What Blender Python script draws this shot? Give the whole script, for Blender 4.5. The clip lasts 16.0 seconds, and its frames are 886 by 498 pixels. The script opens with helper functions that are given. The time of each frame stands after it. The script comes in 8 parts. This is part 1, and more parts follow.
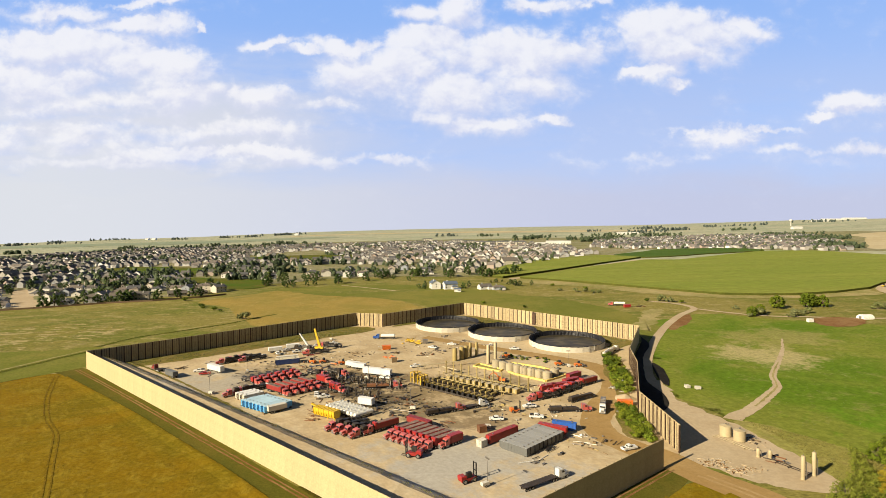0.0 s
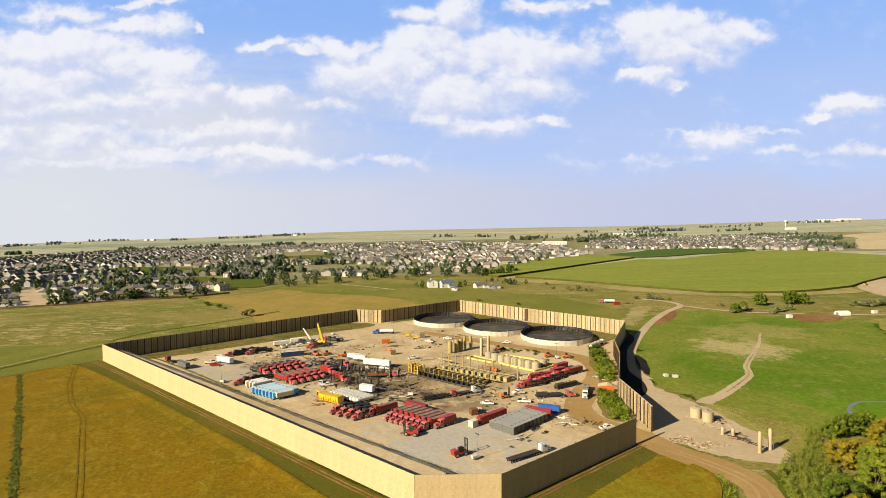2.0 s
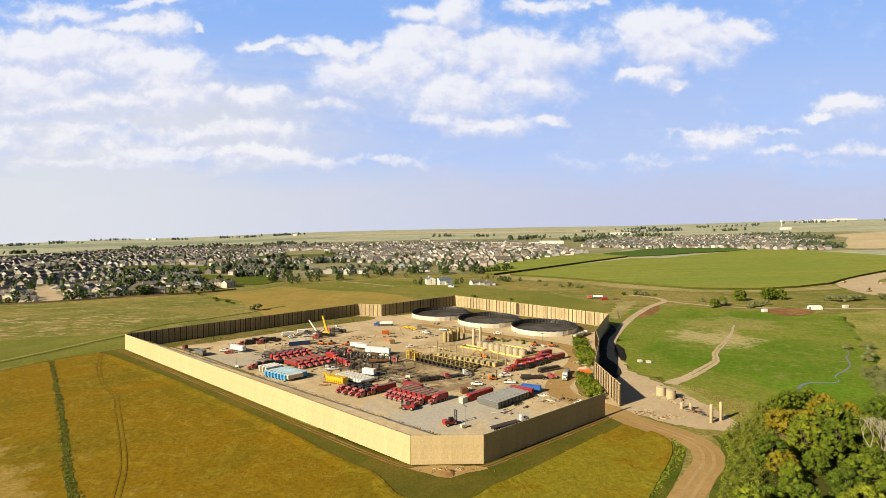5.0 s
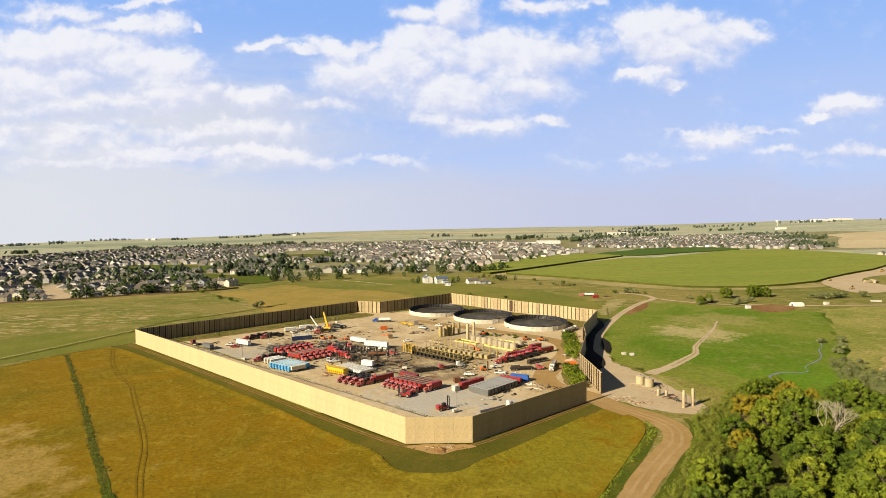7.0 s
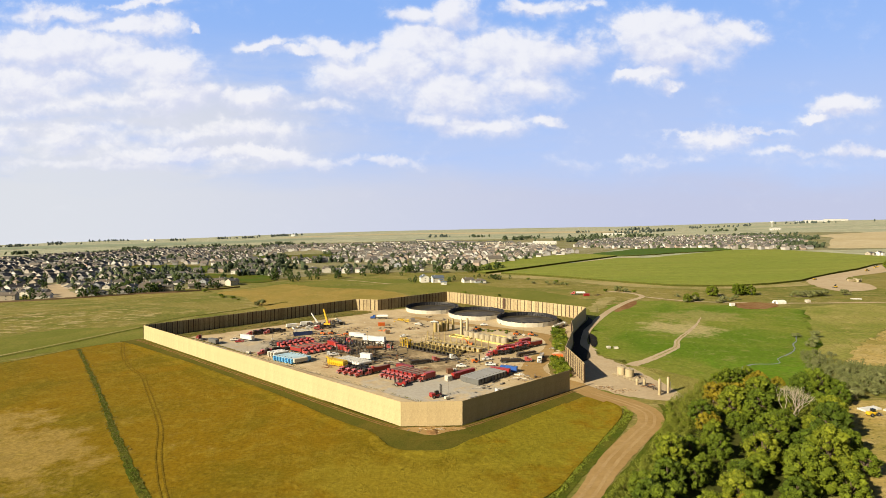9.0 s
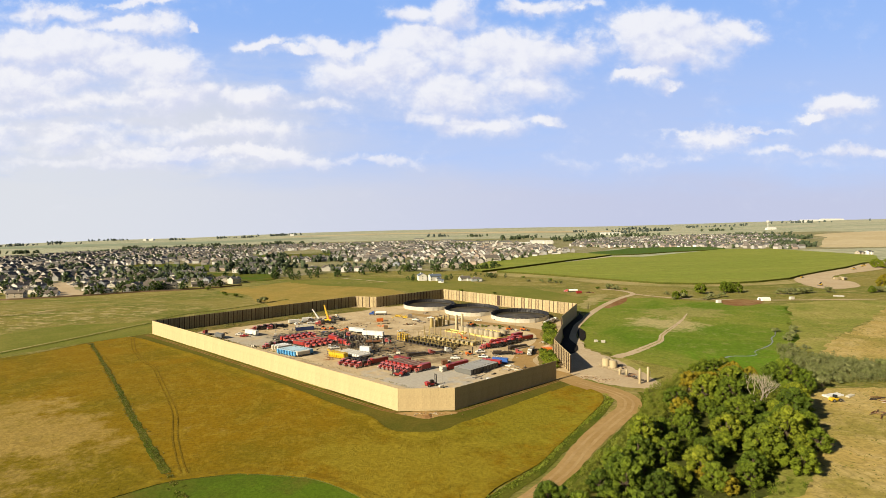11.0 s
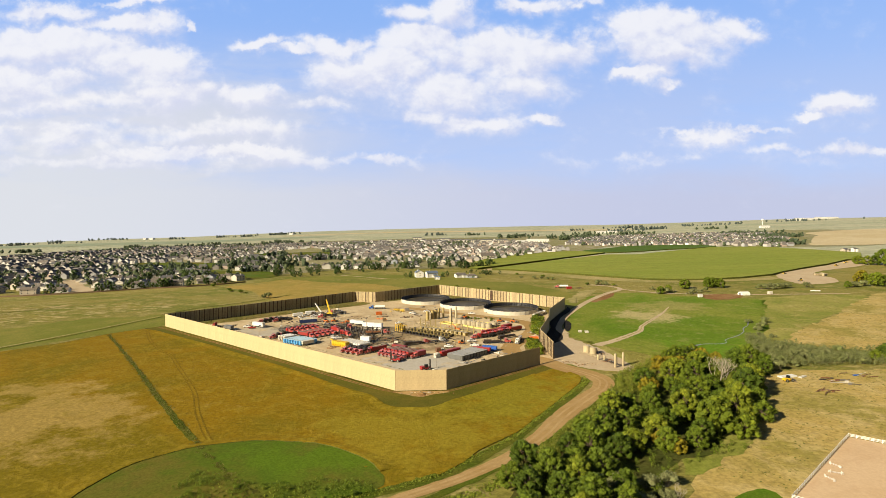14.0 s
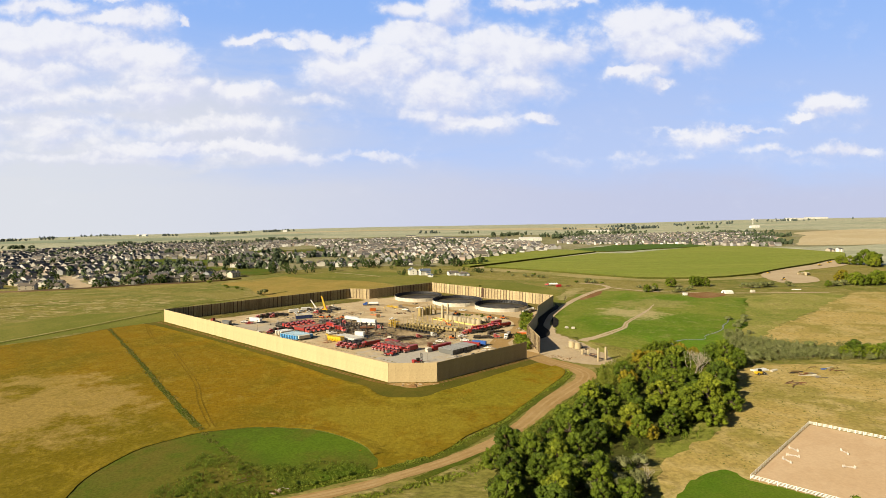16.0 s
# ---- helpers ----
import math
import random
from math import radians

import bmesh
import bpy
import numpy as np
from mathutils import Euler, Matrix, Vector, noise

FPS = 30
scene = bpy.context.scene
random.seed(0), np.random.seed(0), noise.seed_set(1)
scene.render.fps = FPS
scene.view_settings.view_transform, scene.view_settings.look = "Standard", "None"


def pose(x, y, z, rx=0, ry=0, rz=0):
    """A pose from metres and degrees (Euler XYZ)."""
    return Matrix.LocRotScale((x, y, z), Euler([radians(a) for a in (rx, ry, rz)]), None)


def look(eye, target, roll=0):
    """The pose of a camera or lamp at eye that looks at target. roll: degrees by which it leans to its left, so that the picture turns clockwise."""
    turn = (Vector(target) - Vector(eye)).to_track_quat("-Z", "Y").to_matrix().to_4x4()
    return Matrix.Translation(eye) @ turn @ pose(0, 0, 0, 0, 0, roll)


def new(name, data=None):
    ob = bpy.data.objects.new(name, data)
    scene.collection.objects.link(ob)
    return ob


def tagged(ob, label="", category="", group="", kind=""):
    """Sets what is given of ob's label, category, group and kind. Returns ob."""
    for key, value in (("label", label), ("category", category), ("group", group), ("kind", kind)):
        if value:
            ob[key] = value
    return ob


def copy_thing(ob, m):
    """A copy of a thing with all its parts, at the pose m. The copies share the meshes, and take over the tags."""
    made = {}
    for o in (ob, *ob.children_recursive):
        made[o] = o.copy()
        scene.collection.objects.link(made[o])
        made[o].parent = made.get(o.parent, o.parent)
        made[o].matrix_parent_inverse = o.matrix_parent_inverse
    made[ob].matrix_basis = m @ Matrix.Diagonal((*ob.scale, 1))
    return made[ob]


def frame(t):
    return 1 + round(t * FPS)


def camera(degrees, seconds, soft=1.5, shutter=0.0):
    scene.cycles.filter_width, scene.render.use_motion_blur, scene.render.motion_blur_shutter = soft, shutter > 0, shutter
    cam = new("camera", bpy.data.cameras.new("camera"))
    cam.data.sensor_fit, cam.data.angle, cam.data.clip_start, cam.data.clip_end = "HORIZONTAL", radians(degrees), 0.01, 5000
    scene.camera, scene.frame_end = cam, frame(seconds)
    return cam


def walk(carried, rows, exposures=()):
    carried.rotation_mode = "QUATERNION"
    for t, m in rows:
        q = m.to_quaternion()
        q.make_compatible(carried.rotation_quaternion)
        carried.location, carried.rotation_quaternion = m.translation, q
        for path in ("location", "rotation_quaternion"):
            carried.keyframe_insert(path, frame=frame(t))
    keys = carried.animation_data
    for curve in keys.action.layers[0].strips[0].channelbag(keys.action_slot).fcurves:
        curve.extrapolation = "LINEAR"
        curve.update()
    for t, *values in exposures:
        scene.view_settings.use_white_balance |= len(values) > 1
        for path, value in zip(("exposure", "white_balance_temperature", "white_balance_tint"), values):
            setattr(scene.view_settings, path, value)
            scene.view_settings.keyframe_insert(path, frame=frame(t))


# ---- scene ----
cam = camera(78.0, 16.0, soft=0.7)
PATH = [
    (0, (-7.966, 8.026, 77.807), (-7.962, 10.025, 77.746), -0.2),
    (0.5, (-7.583, 3.418, 77.56), (-7.577, 5.417, 77.501), -0.2),
    (1, (-7.363, -1.471, 77.468), (-7.357, 0.529, 77.408), -0.2),
    (1.5, (-7.126, -6.186, 77.406), (-7.116, -4.187, 77.346), -0.2),
    (2, (-6.734, -11.168, 77.225), (-6.723, -9.168, 77.167), -0.2),
    (2.5, (-6.279, -15.583, 77.001), (-6.268, -13.584, 76.942), -0.2),
    (3, (-5.867, -20.15, 76.817), (-5.855, -18.151, 76.759), -0.2),
    (3.5, (-5.43, -24.626, 76.723), (-5.418, -22.627, 76.665), -0.2),
    (4, (-5.012, -29.327, 76.604), (-5.001, -27.328, 76.545), -0.2),
    (6.5, (-2.533, -52.742, 76.703), (-2.519, -50.743, 76.644), -0.1),
    (7, (-1.884, -56.887, 76.505), (-1.868, -54.888, 76.446), -0.2),
    (7.5, (-1.247, -61.54, 76.424), (-1.23, -59.541, 76.366), -0.1),
    (8, (-0.607, -66.032, 76.499), (-0.588, -64.033, 76.441), -0.1),
    (8.5, (-0.082, -70.553, 76.214), (-0.062, -68.553, 76.158), -0.1),
    (9, (0.312, -74.711, 76.067), (0.335, -72.712, 76.011), -0.2),
    (11.5, (2.823, -96.734, 75.891), (2.851, -94.735, 75.832), -0.2),
    (12, (3.43, -101.508, 75.864), (3.458, -99.509, 75.804), -0.2),
    (12.5, (3.557, -105.818, 75.763), (3.588, -103.82, 75.705), -0.1),
    (13, (3.86, -109.94, 75.33), (3.893, -107.941, 75.27), -0.2),
    (13.5, (4.561, -114.206, 75.214), (4.593, -112.207, 75.155), -0.2),
    (14, (4.618, -118.613, 75.332), (4.651, -116.614, 75.27), -0.3),
    (14.5, (4.535, -123.737, 75.348), (4.572, -121.739, 75.286), -0.2),
    (15, (5.373, -127.063, 75.574), (5.413, -125.064, 75.51), -0.1),
    (15.5, (5.498, -129.424, 76.087), (5.547, -127.425, 76.019), -0.0),
    (16, (5.74, -132.162, 76.314), (5.795, -130.164, 76.244), 0.0),
]
walk(cam, [(t, look(eye, target, roll)) for t, eye, target, roll in PATH])

# ---------------------------------------------------------------- light
SUN_EL, SUN_ROT = radians(27), math.atan2(-0.815, -0.58)


class Nodes:
    """A short way to write node trees."""

    def __init__(self, tree):
        self.tree = tree
        tree.nodes.clear()

    def add(self, kind):
        return self.tree.nodes.new(kind)

    def put(self, socket, value):
        if isinstance(value, bpy.types.NodeSocket):
            self.tree.links.new(value, socket)
        elif isinstance(value, (tuple, list)) and len(value) == 3 and socket.type == "RGBA":
            socket.default_value = (*value, 1)
        else:
            socket.default_value = value

    def math(self, op, a, b=0.0, c=0.0, clamp=False):
        n = self.add("ShaderNodeMath")
        n.operation, n.use_clamp = op, clamp
        for i, v in enumerate((a, b, c)):
            self.put(n.inputs[i], v)
        return n.outputs[0]

    def vec(self, op, a, b=(0, 0, 0), c=(0, 0, 0)):
        n = self.add("ShaderNodeVectorMath")
        n.operation = op
        for i, v in enumerate((a, b, c)):
            if op == "LENGTH" and i:
                break
            if i == 2 and op != "MULTIPLY_ADD":
                break
            self.put(n.inputs[i], v)
        return n.outputs["Value"] if op == "LENGTH" else n.outputs[0]

    def mix(self, f, a, b):
        n = self.add("ShaderNodeMix")
        n.data_type = "RGBA"
        self.put(n.inputs[0], f), self.put(n.inputs[6], a), self.put(n.inputs[7], b)
        return n.outputs[2]

    def ramp(self, f, lo, hi, to0=0.0, to1=1.0):
        n = self.add("ShaderNodeMapRange")
        n.interpolation_type = "SMOOTHSTEP"
        for i, v in enumerate((f, lo, hi, to0, to1)):
            self.put(n.inputs[i], v)
        return n.outputs[0]

    def noise(self, at, scale, detail=4.0, rough=0.55, warp=0.0, out=0):
        n = self.add("ShaderNodeTexNoise")
        self.put(n.inputs["Vector"], at)
        n.inputs["Scale"].default_value, n.inputs["Detail"].default_value = scale, detail
        n.inputs["Roughness"].default_value, n.inputs["Distortion"].default_value = rough, warp
        return n.outputs[out]


def make_sky():
    world = bpy.data.worlds.new("sky")
    scene.world = world
    world.use_nodes = True
    N = Nodes(world.node_tree)
    way = N.add("ShaderNodeTexCoord").outputs["Generated"]
    sky = N.add("ShaderNodeTexSky")
    sky.sky_type, sky.sun_disc, sky.sun_elevation, sky.sun_rotation = "NISHITA", False, SUN_EL, SUN_ROT
    sky.altitude, sky.air_density, sky.dust_density, sky.ozone_density = 1500.0, 1.0, 1.2, 1.5
    sep = N.add("ShaderNodeSeparateXYZ")
    N.put(sep.inputs[0], way)
    # the sky ahead as a flat chart: u to the right, v upwards
    ahead = N.math("MAXIMUM", sep.outputs[1], 0.02)
    u, v = N.math("DIVIDE", sep.outputs[0], ahead), N.math("DIVIDE", sep.outputs[2], ahead)
    comb = N.add("ShaderNodeCombineXYZ")
    N.put(comb.inputs[0], u), N.put(comb.inputs[1], v)
    uv = comb.outputs[0]
    # cloud banks: middle and half size on the chart, weight
    west = [(-0.678, 0.338, 0.196, 0.037, 1.1), (-0.533, 0.312, 0.124, 0.041, 1.1), (-0.74, 0.281, 0.207, 0.046, 1.05), (-0.461, 0.255, 0.114, 0.033, 0.95), (-0.322, 0.242, 0.077, 0.029, 1.05), (-0.223, 0.229, 0.072, 0.017, 0.6), (-0.647, 0.235, 0.269, 0.031, 0.75), (-0.678, 0.183, 0.31, 0.041, 0.7), (-0.358, 0.183, 0.155, 0.027, 0.7), (-0.46, 0.146, 0.15, 0.02, 0.95), (-0.33, 0.142, 0.10, 0.017, 0.95), (-0.544, 0.131, 0.269, 0.014, 0.7), (-0.089, 0.126, 0.062, 0.01, 0.8), (-0.223, 0.131, 0.165, 0.01, 0.65), (-0.544, 0.376, 0.103, 0.021, 0.95), (-0.678, 0.403, 0.134, 0.019, 0.75), (-0.544, 0.415, 0.083, 0.009, 0.7), (-0.435, 0.376, 0.012, 0.01, 0.8)]
    middle = [(-0.316, 0.345, 0.062, 0.013, 0.8), (-0.254, 0.333, 0.062, 0.01, 0.75), (-0.161, 0.338, 0.083, 0.019, 0.95), (-0.099, 0.291, 0.134, 0.046, 1.05), (-0.017, 0.338, 0.103, 0.041, 1.1), (0.107, 0.322, 0.155, 0.052, 1.1), (0.231, 0.327, 0.093, 0.041, 0.95), (0.025, 0.255, 0.124, 0.052, 0.95), (0.159, 0.271, 0.124, 0.036, 0.75), (0.004, 0.214, 0.072, 0.026, 0.8), (0.066, 0.196, 0.093, 0.023, 0.85), (0.2, 0.2, 0.052, 0.014, 0.85), (-0.037, 0.4, 0.046, 0.026, 0.9), (0.035, 0.4, 0.052, 0.041, 1.05), (0.179, 0.417, 0.083, 0.017, 0.9), (0.272, 0.413, 0.052, 0.01, 0.5)]
    east = [(0.40, 0.345, 0.085, 0.055, 1.0), (0.47, 0.355, 0.09, 0.04, 1.05), (0.365, 0.364, 0.057, 0.036, 0.95), (0.438, 0.374, 0.083, 0.041, 1.1), (0.531, 0.364, 0.062, 0.023, 1), (0.438, 0.317, 0.088, 0.031, 1.1), (0.381, 0.286, 0.067, 0.019, 1.1), (0.427, 0.26, 0.031, 0.01, 0.8), (0.737, 0.235, 0.067, 0.021, 1.05), (0.686, 0.214, 0.041, 0.01, 0.9), (0.51, 0.165, 0.075, 0.022, 0.85), (0.469, 0.175, 0.072, 0.01, 0.75), (0.572, 0.183, 0.062, 0.007, 0.7), (0.79, 0.146, 0.09, 0.014, 0.85), (0.634, 0.142, 0.165, 0.011, 0.5), (0.386, 0.128, 0.165, 0.01, 0.42), (0.727, 0.126, 0.124, 0.01, 0.45)]
    torn = N.vec("MULTIPLY_ADD", N.noise(uv, 7.0, 5.0, 0.55, 0.0, 1), (0.13, 0.085, 0.0), (-0.065, -0.0425, 0.0))
    torn = N.vec("ADD", torn, N.vec("MULTIPLY_ADD", N.noise(uv, 26.0, 6.0, 0.6, 0.0, 1), (0.05, 0.035, 0.0), (-0.025, -0.0175, 0.0)))
    loose = N.vec("ADD", uv, torn)
    higher = N.vec("ADD", loose, (-0.012, 0.016, 0.0))
    sums = [None, None]
    for cu, cv, ru, rv, w in west + middle + east:
        for k, at in enumerate((loose, higher)):
            d = N.vec("LENGTH", N.vec("MULTIPLY_ADD", at, (1 / ru, 1 / rv, 0), (-cu / ru, -cv / rv, 0)))
            b = N.ramp(d, 0.0, 1.7, w, 0.0)
            sums[k] = b if sums[k] is None else N.math("MAXIMUM", sums[k], b)
    total = sums[0]
    upper = N.ramp(N.math("SUBTRACT", sums[0], sums[1]), -0.2, 0.3)
    wide = N.vec("MULTIPLY", uv, (1.0, 1.35, 1.0))
    puff = N.noise(wide, 9.0, 7.0, 0.55, 0.2)
    above = N.noise(N.vec("ADD", wide, (-0.010, 0.022, 0.0)), 9.0, 7.0, 0.55, 0.2)
    fine = N.noise(wide, 34.0, 7.0, 0.58, 0.3)
    lumps = N.math("MULTIPLY_ADD", fine, 0.45, puff)
    body = N.math("ADD", total, N.math("MULTIPLY_ADD", lumps, 1.5, -1.02))
    upper = N.math("MULTIPLY", upper, N.ramp(v, 0.08, 0.17, 0.35, 1.0))
    crisp = N.math("MULTIPLY_ADD", N.ramp(body, 0.22, 0.78), 0.8, N.ramp(body, 0.0, 1.0, 0.0, 0.17))
    faint = N.ramp(body, 0.05, 1.05, 0.0, 0.95)
    cover = N.math("ADD", N.math("MULTIPLY", crisp, upper), N.math("MULTIPLY", faint, N.math("SUBTRACT", 1.0, upper)))
    front = N.ramp(sep.outputs[1], 0.05, 0.25)
    # a pale bank of haze low over the land, with a ragged upper edge
    veil = N.noise(N.vec("MULTIPLY", uv, (1.0, 4.0, 1.0)), 4.0, 7.0, 0.55)
    edge = N.math("MULTIPLY_ADD", veil, 0.09, N.math("MULTIPLY_ADD", u, -0.02, -0.045))
    low = N.math("MULTIPLY", N.ramp(N.math("SUBTRACT", v, edge), 0.17, 0.06), front)
    streak = N.math("MULTIPLY", N.ramp(veil, 0.26, 0.56), N.math("MULTIPLY", N.ramp(v, 0.38, 0.2, 0.0, 0.88), N.ramp(u, 0.0, -0.4, 0.28, 1.0)))
    cover = N.math("MULTIPLY", cover, N.math("MULTIPLY", front, N.ramp(v, 0.07, 0.155, 0.3, 1.0)), clamp=True)
    haze = N.mix(N.ramp(u, -0.8, 0.5), HAZE_WEST, HAZE_EAST)
    blue = N.mix(N.ramp(sep.outputs[2], 0.08, 0.42), BLUE_LOW, BLUE_HIGH)
    clear = N.mix(N.math("MULTIPLY", N.ramp(sep.outputs[2], 0.62, 0.42, 0.0, 0.8), front), N.vec("MULTIPLY", sky.outputs[0], SKY_TINT), blue)
    clear = N.mix(N.math("MAXIMUM", N.math("MULTIPLY", low, 0.93), streak), clear, haze)
    slope = N.math("MULTIPLY", N.math("SUBTRACT", puff, above), 3.2)
    shade = N.ramp(N.math("ADD", N.math("MULTIPLY", body, 0.35), N.math("MULTIPLY_ADD", fine, 0.7, N.math("MULTIPLY_ADD", upper, 0.55, slope))), 0.25, 1.35)
    white = N.mix(shade, CLOUD_EDGE, CLOUD_LIT)
    colour = N.mix(N.math("MULTIPLY", cover, 0.94), clear, white)
    back = N.add("ShaderNodeBackground")
    N.put(back.inputs[0], colour)
    back.inputs[1].default_value = 0.05
    N.put(N.add("ShaderNodeOutputWorld").inputs[0], back.outputs[0])


SKY_TINT = (0.50, 0.44, 0.36)
BLUE_LOW, BLUE_HIGH = (5.5, 7.2, 11.4), (3.2, 5.65, 11.2)
HAZE_WEST, HAZE_EAST = (7.6, 7.75, 8.1), (5.7, 6.0, 7.8)
CLOUD_EDGE, CLOUD_LIT = (7.0, 7.25, 8.9), (9.3, 9.25, 9.6)
make_sky()
sun = new("sun", bpy.data.lights.new("sun", "SUN"))
sun.data.energy, sun.data.angle, sun.data.color = 4.9, radians(0.6), (1.0, 0.86, 0.60)
sun.matrix_world = look((0, 0, 0), (0.815 * math.cos(SUN_EL), 0.58 * math.cos(SUN_EL), -math.sin(SUN_EL)))
scene.view_settings.exposure = 0.985

# ---------------------------------------------------------------- materials
def base_mat(name):
    m = bpy.data.materials.new(name)
    m.use_nodes = True
    N = Nodes(m.node_tree)
    b = N.add("ShaderNodeBsdfPrincipled")
    N.put(N.add("ShaderNodeOutputMaterial").inputs[0], b.outputs[0])
    return m, N, b


def where(N):
    return N.add("ShaderNodeNewGeometry").outputs["Position"]


def bump(N, b, height, strength, distance):
    n = N.add("ShaderNodeBump")
    n.inputs["Strength"].default_value, n.inputs["Distance"].default_value = strength, distance
    N.put(n.inputs["Height"], height)
    N.put(b.inputs["Normal"], n.outputs[0])


def land(name, a, b2, c, big=0.012, mid=0.09, small=0.9, stretch=(1, 1, 1), relief=0.35, lo=0.38, hi=0.62, turn=0.0, c_amount=0.6, grain=0.3, patch=(0.45, 0.7), pale=()):
    """Soil or growth seen from far: colour a and b2 in broad patches, c in small ones."""
    m, N, b = base_mat(name)
    at = where(N)
    if turn:
        r = N.add("ShaderNodeVectorRotate")
        N.put(r.inputs["Vector"], at)
        r.inputs["Angle"].default_value = radians(turn)
        at = r.outputs[0]
    at = N.vec("MULTIPLY", at, stretch)
    f1 = N.ramp(N.noise(at, big, 5, 0.6, 0.6), lo, hi)
    f2 = N.ramp(N.noise(at, mid, 7, 0.7, 0.5), *patch)
    f3 = N.noise(at, small, 4, 0.7)
    col = N.mix(f1, a, b2)
    col = N.mix(N.math("MULTIPLY", f2, c_amount), col, c)
    for (px, py, rx, ry), pc in pale:
        far = N.vec("LENGTH", N.vec("MULTIPLY_ADD", where(N), (1 / rx, 1 / ry, 0), (-px / rx, -py / ry, 0)))
        spot = N.ramp(N.math("ADD", far, N.math("MULTIPLY_ADD", N.noise(where(N), 0.045, 7, 0.75), 4.4, -2.2)), 1.15, 0.35)
        col = N.mix(N.math("MULTIPLY", spot, 0.8), col, pc)
    dark = N.ramp(f3, 0.28, 0.72, 1 - grain, 1 + grain)
    col = N.vec("MULTIPLY", col, _grey(N, dark))
    N.put(b.inputs["Base Color"], col)
    b.inputs["Roughness"].default_value = 1.0
    b.inputs["Specular IOR Level"].default_value = 0.05
    if relief:
        bump(N, b, N.math("ADD", f3, N.math("MULTIPLY", f2, 0.8)), 0.8, relief)
    return m


def _grey(N, f):
    n = N.add("ShaderNodeCombineXYZ")
    for i in range(3):
        N.put(n.inputs[i], f)
    return n.outputs[0]


def paint(name, colour, rough=0.5, metal=0.0, grime=0.25, scale=0.8, vary=0.0, spec=0.5, dirt=(0.115, 0.085, 0.055), relief=0.0):
    """A made surface: one colour with dust, grime and a little change from piece to piece."""
    m, N, b = base_mat(name)
    tex = N.add("ShaderNodeTexCoord").outputs["Object"]
    f = N.ramp(N.noise(tex, scale, 5, 0.65, 0.4), 0.42, 0.78)
    g = N.noise(tex, scale * 9, 3, 0.6)
    col = N.mix(N.math("MULTIPLY", f, grime), colour, dirt)
    tone = N.ramp(g, 0.2, 0.8, 0.88, 1.1)
    if vary:
        rnd = N.add("ShaderNodeObjectInfo").outputs["Random"]
        tone = N.math("MULTIPLY", tone, N.math("MULTIPLY_ADD", rnd, vary, 1 - vary / 2))
    N.put(b.inputs["Base Color"], N.vec("MULTIPLY", col, _grey(N, tone)))
    N.put(b.inputs["Roughness"], N.math("MULTIPLY_ADD", g, 0.25, rough - 0.1, clamp=True))
    b.inputs["Metallic"].default_value = metal
    b.inputs["Specular IOR Level"].default_value = spec
    if relief:
        bump(N, b, N.noise(N.vec("MULTIPLY", where(N), (1.2, 1.2, 0.7)), 0.9, 5, 0.6, 0.8), 0.7, relief)
    return m


def pick_paint(name, colours, rough=0.8, grime=0.2, scale=0.3, island=False):
    """One of several colours, by the object's (or the island's) own random number."""
    m, N, b = base_mat(name)
    rnd = N.add("ShaderNodeNewGeometry").outputs["Random Per Island"] if island else N.add("ShaderNodeObjectInfo").outputs["Random"]
    r = N.add("ShaderNodeValToRGB")
    r.color_ramp.interpolation = "CONSTANT"
    els = r.color_ramp.elements
    while len(els) < len(colours):
        els.new(0.5)
    for i, c in enumerate(colours):
        els[i].position, els[i].color = i / len(colours), (*c, 1)
    N.put(r.inputs[0], rnd)
    f = N.noise(where(N), scale, 4, 0.6)
    N.put(b.inputs["Base Color"], N.vec("MULTIPLY", r.outputs[0], _grey(N, N.ramp(f, 0.25, 0.75, 1 - grime, 1 + grime))))
    b.inputs["Roughness"].default_value = rough
    b.inputs["Specular IOR Level"].default_value = 0.2
    return m


def leaves(name, colours, rough=0.7):
    """Foliage: colour from the tree's and the clump's own random numbers, a little light let through."""
    m, N, b = base_mat(name)
    isl = N.add("ShaderNodeNewGeometry").outputs["Random Per Island"]
    rnd = N.add("ShaderNodeObjectInfo").outputs["Random"]
    r = N.add("ShaderNodeValToRGB")
    els = r.color_ramp.elements
    while len(els) < len(colours):
        els.new(0.5)
    for i, c in enumerate(colours):
        els[i].position, els[i].color = i / max(1, len(colours) - 1), (*c, 1)
    N.put(r.inputs[0], N.math("MULTIPLY_ADD", rnd, 0.75, N.math("MULTIPLY", isl, 0.25)))
    tone = N.math("MULTIPLY_ADD", isl, 0.5, 0.75)
    col = N.vec("MULTIPLY", r.outputs[0], _grey(N, tone))
    N.put(b.inputs["Base Color"], col)
    b.inputs["Roughness"].default_value = rough
    b.inputs["Specular IOR Level"].default_value = 0.15
    tr = N.add("ShaderNodeBsdfTranslucent")
    N.put(tr.inputs[0], col)
    mx = N.add("ShaderNodeMixShader")
    mx.inputs[0].default_value = 0.08
    N.put(mx.inputs[1], b.outputs[0]), N.put(mx.inputs[2], tr.outputs[0])
    out = [n for n in N.tree.nodes if n.type == "OUTPUT_MATERIAL"][0]
    N.put(out.inputs[0], mx.outputs[0])
    return m


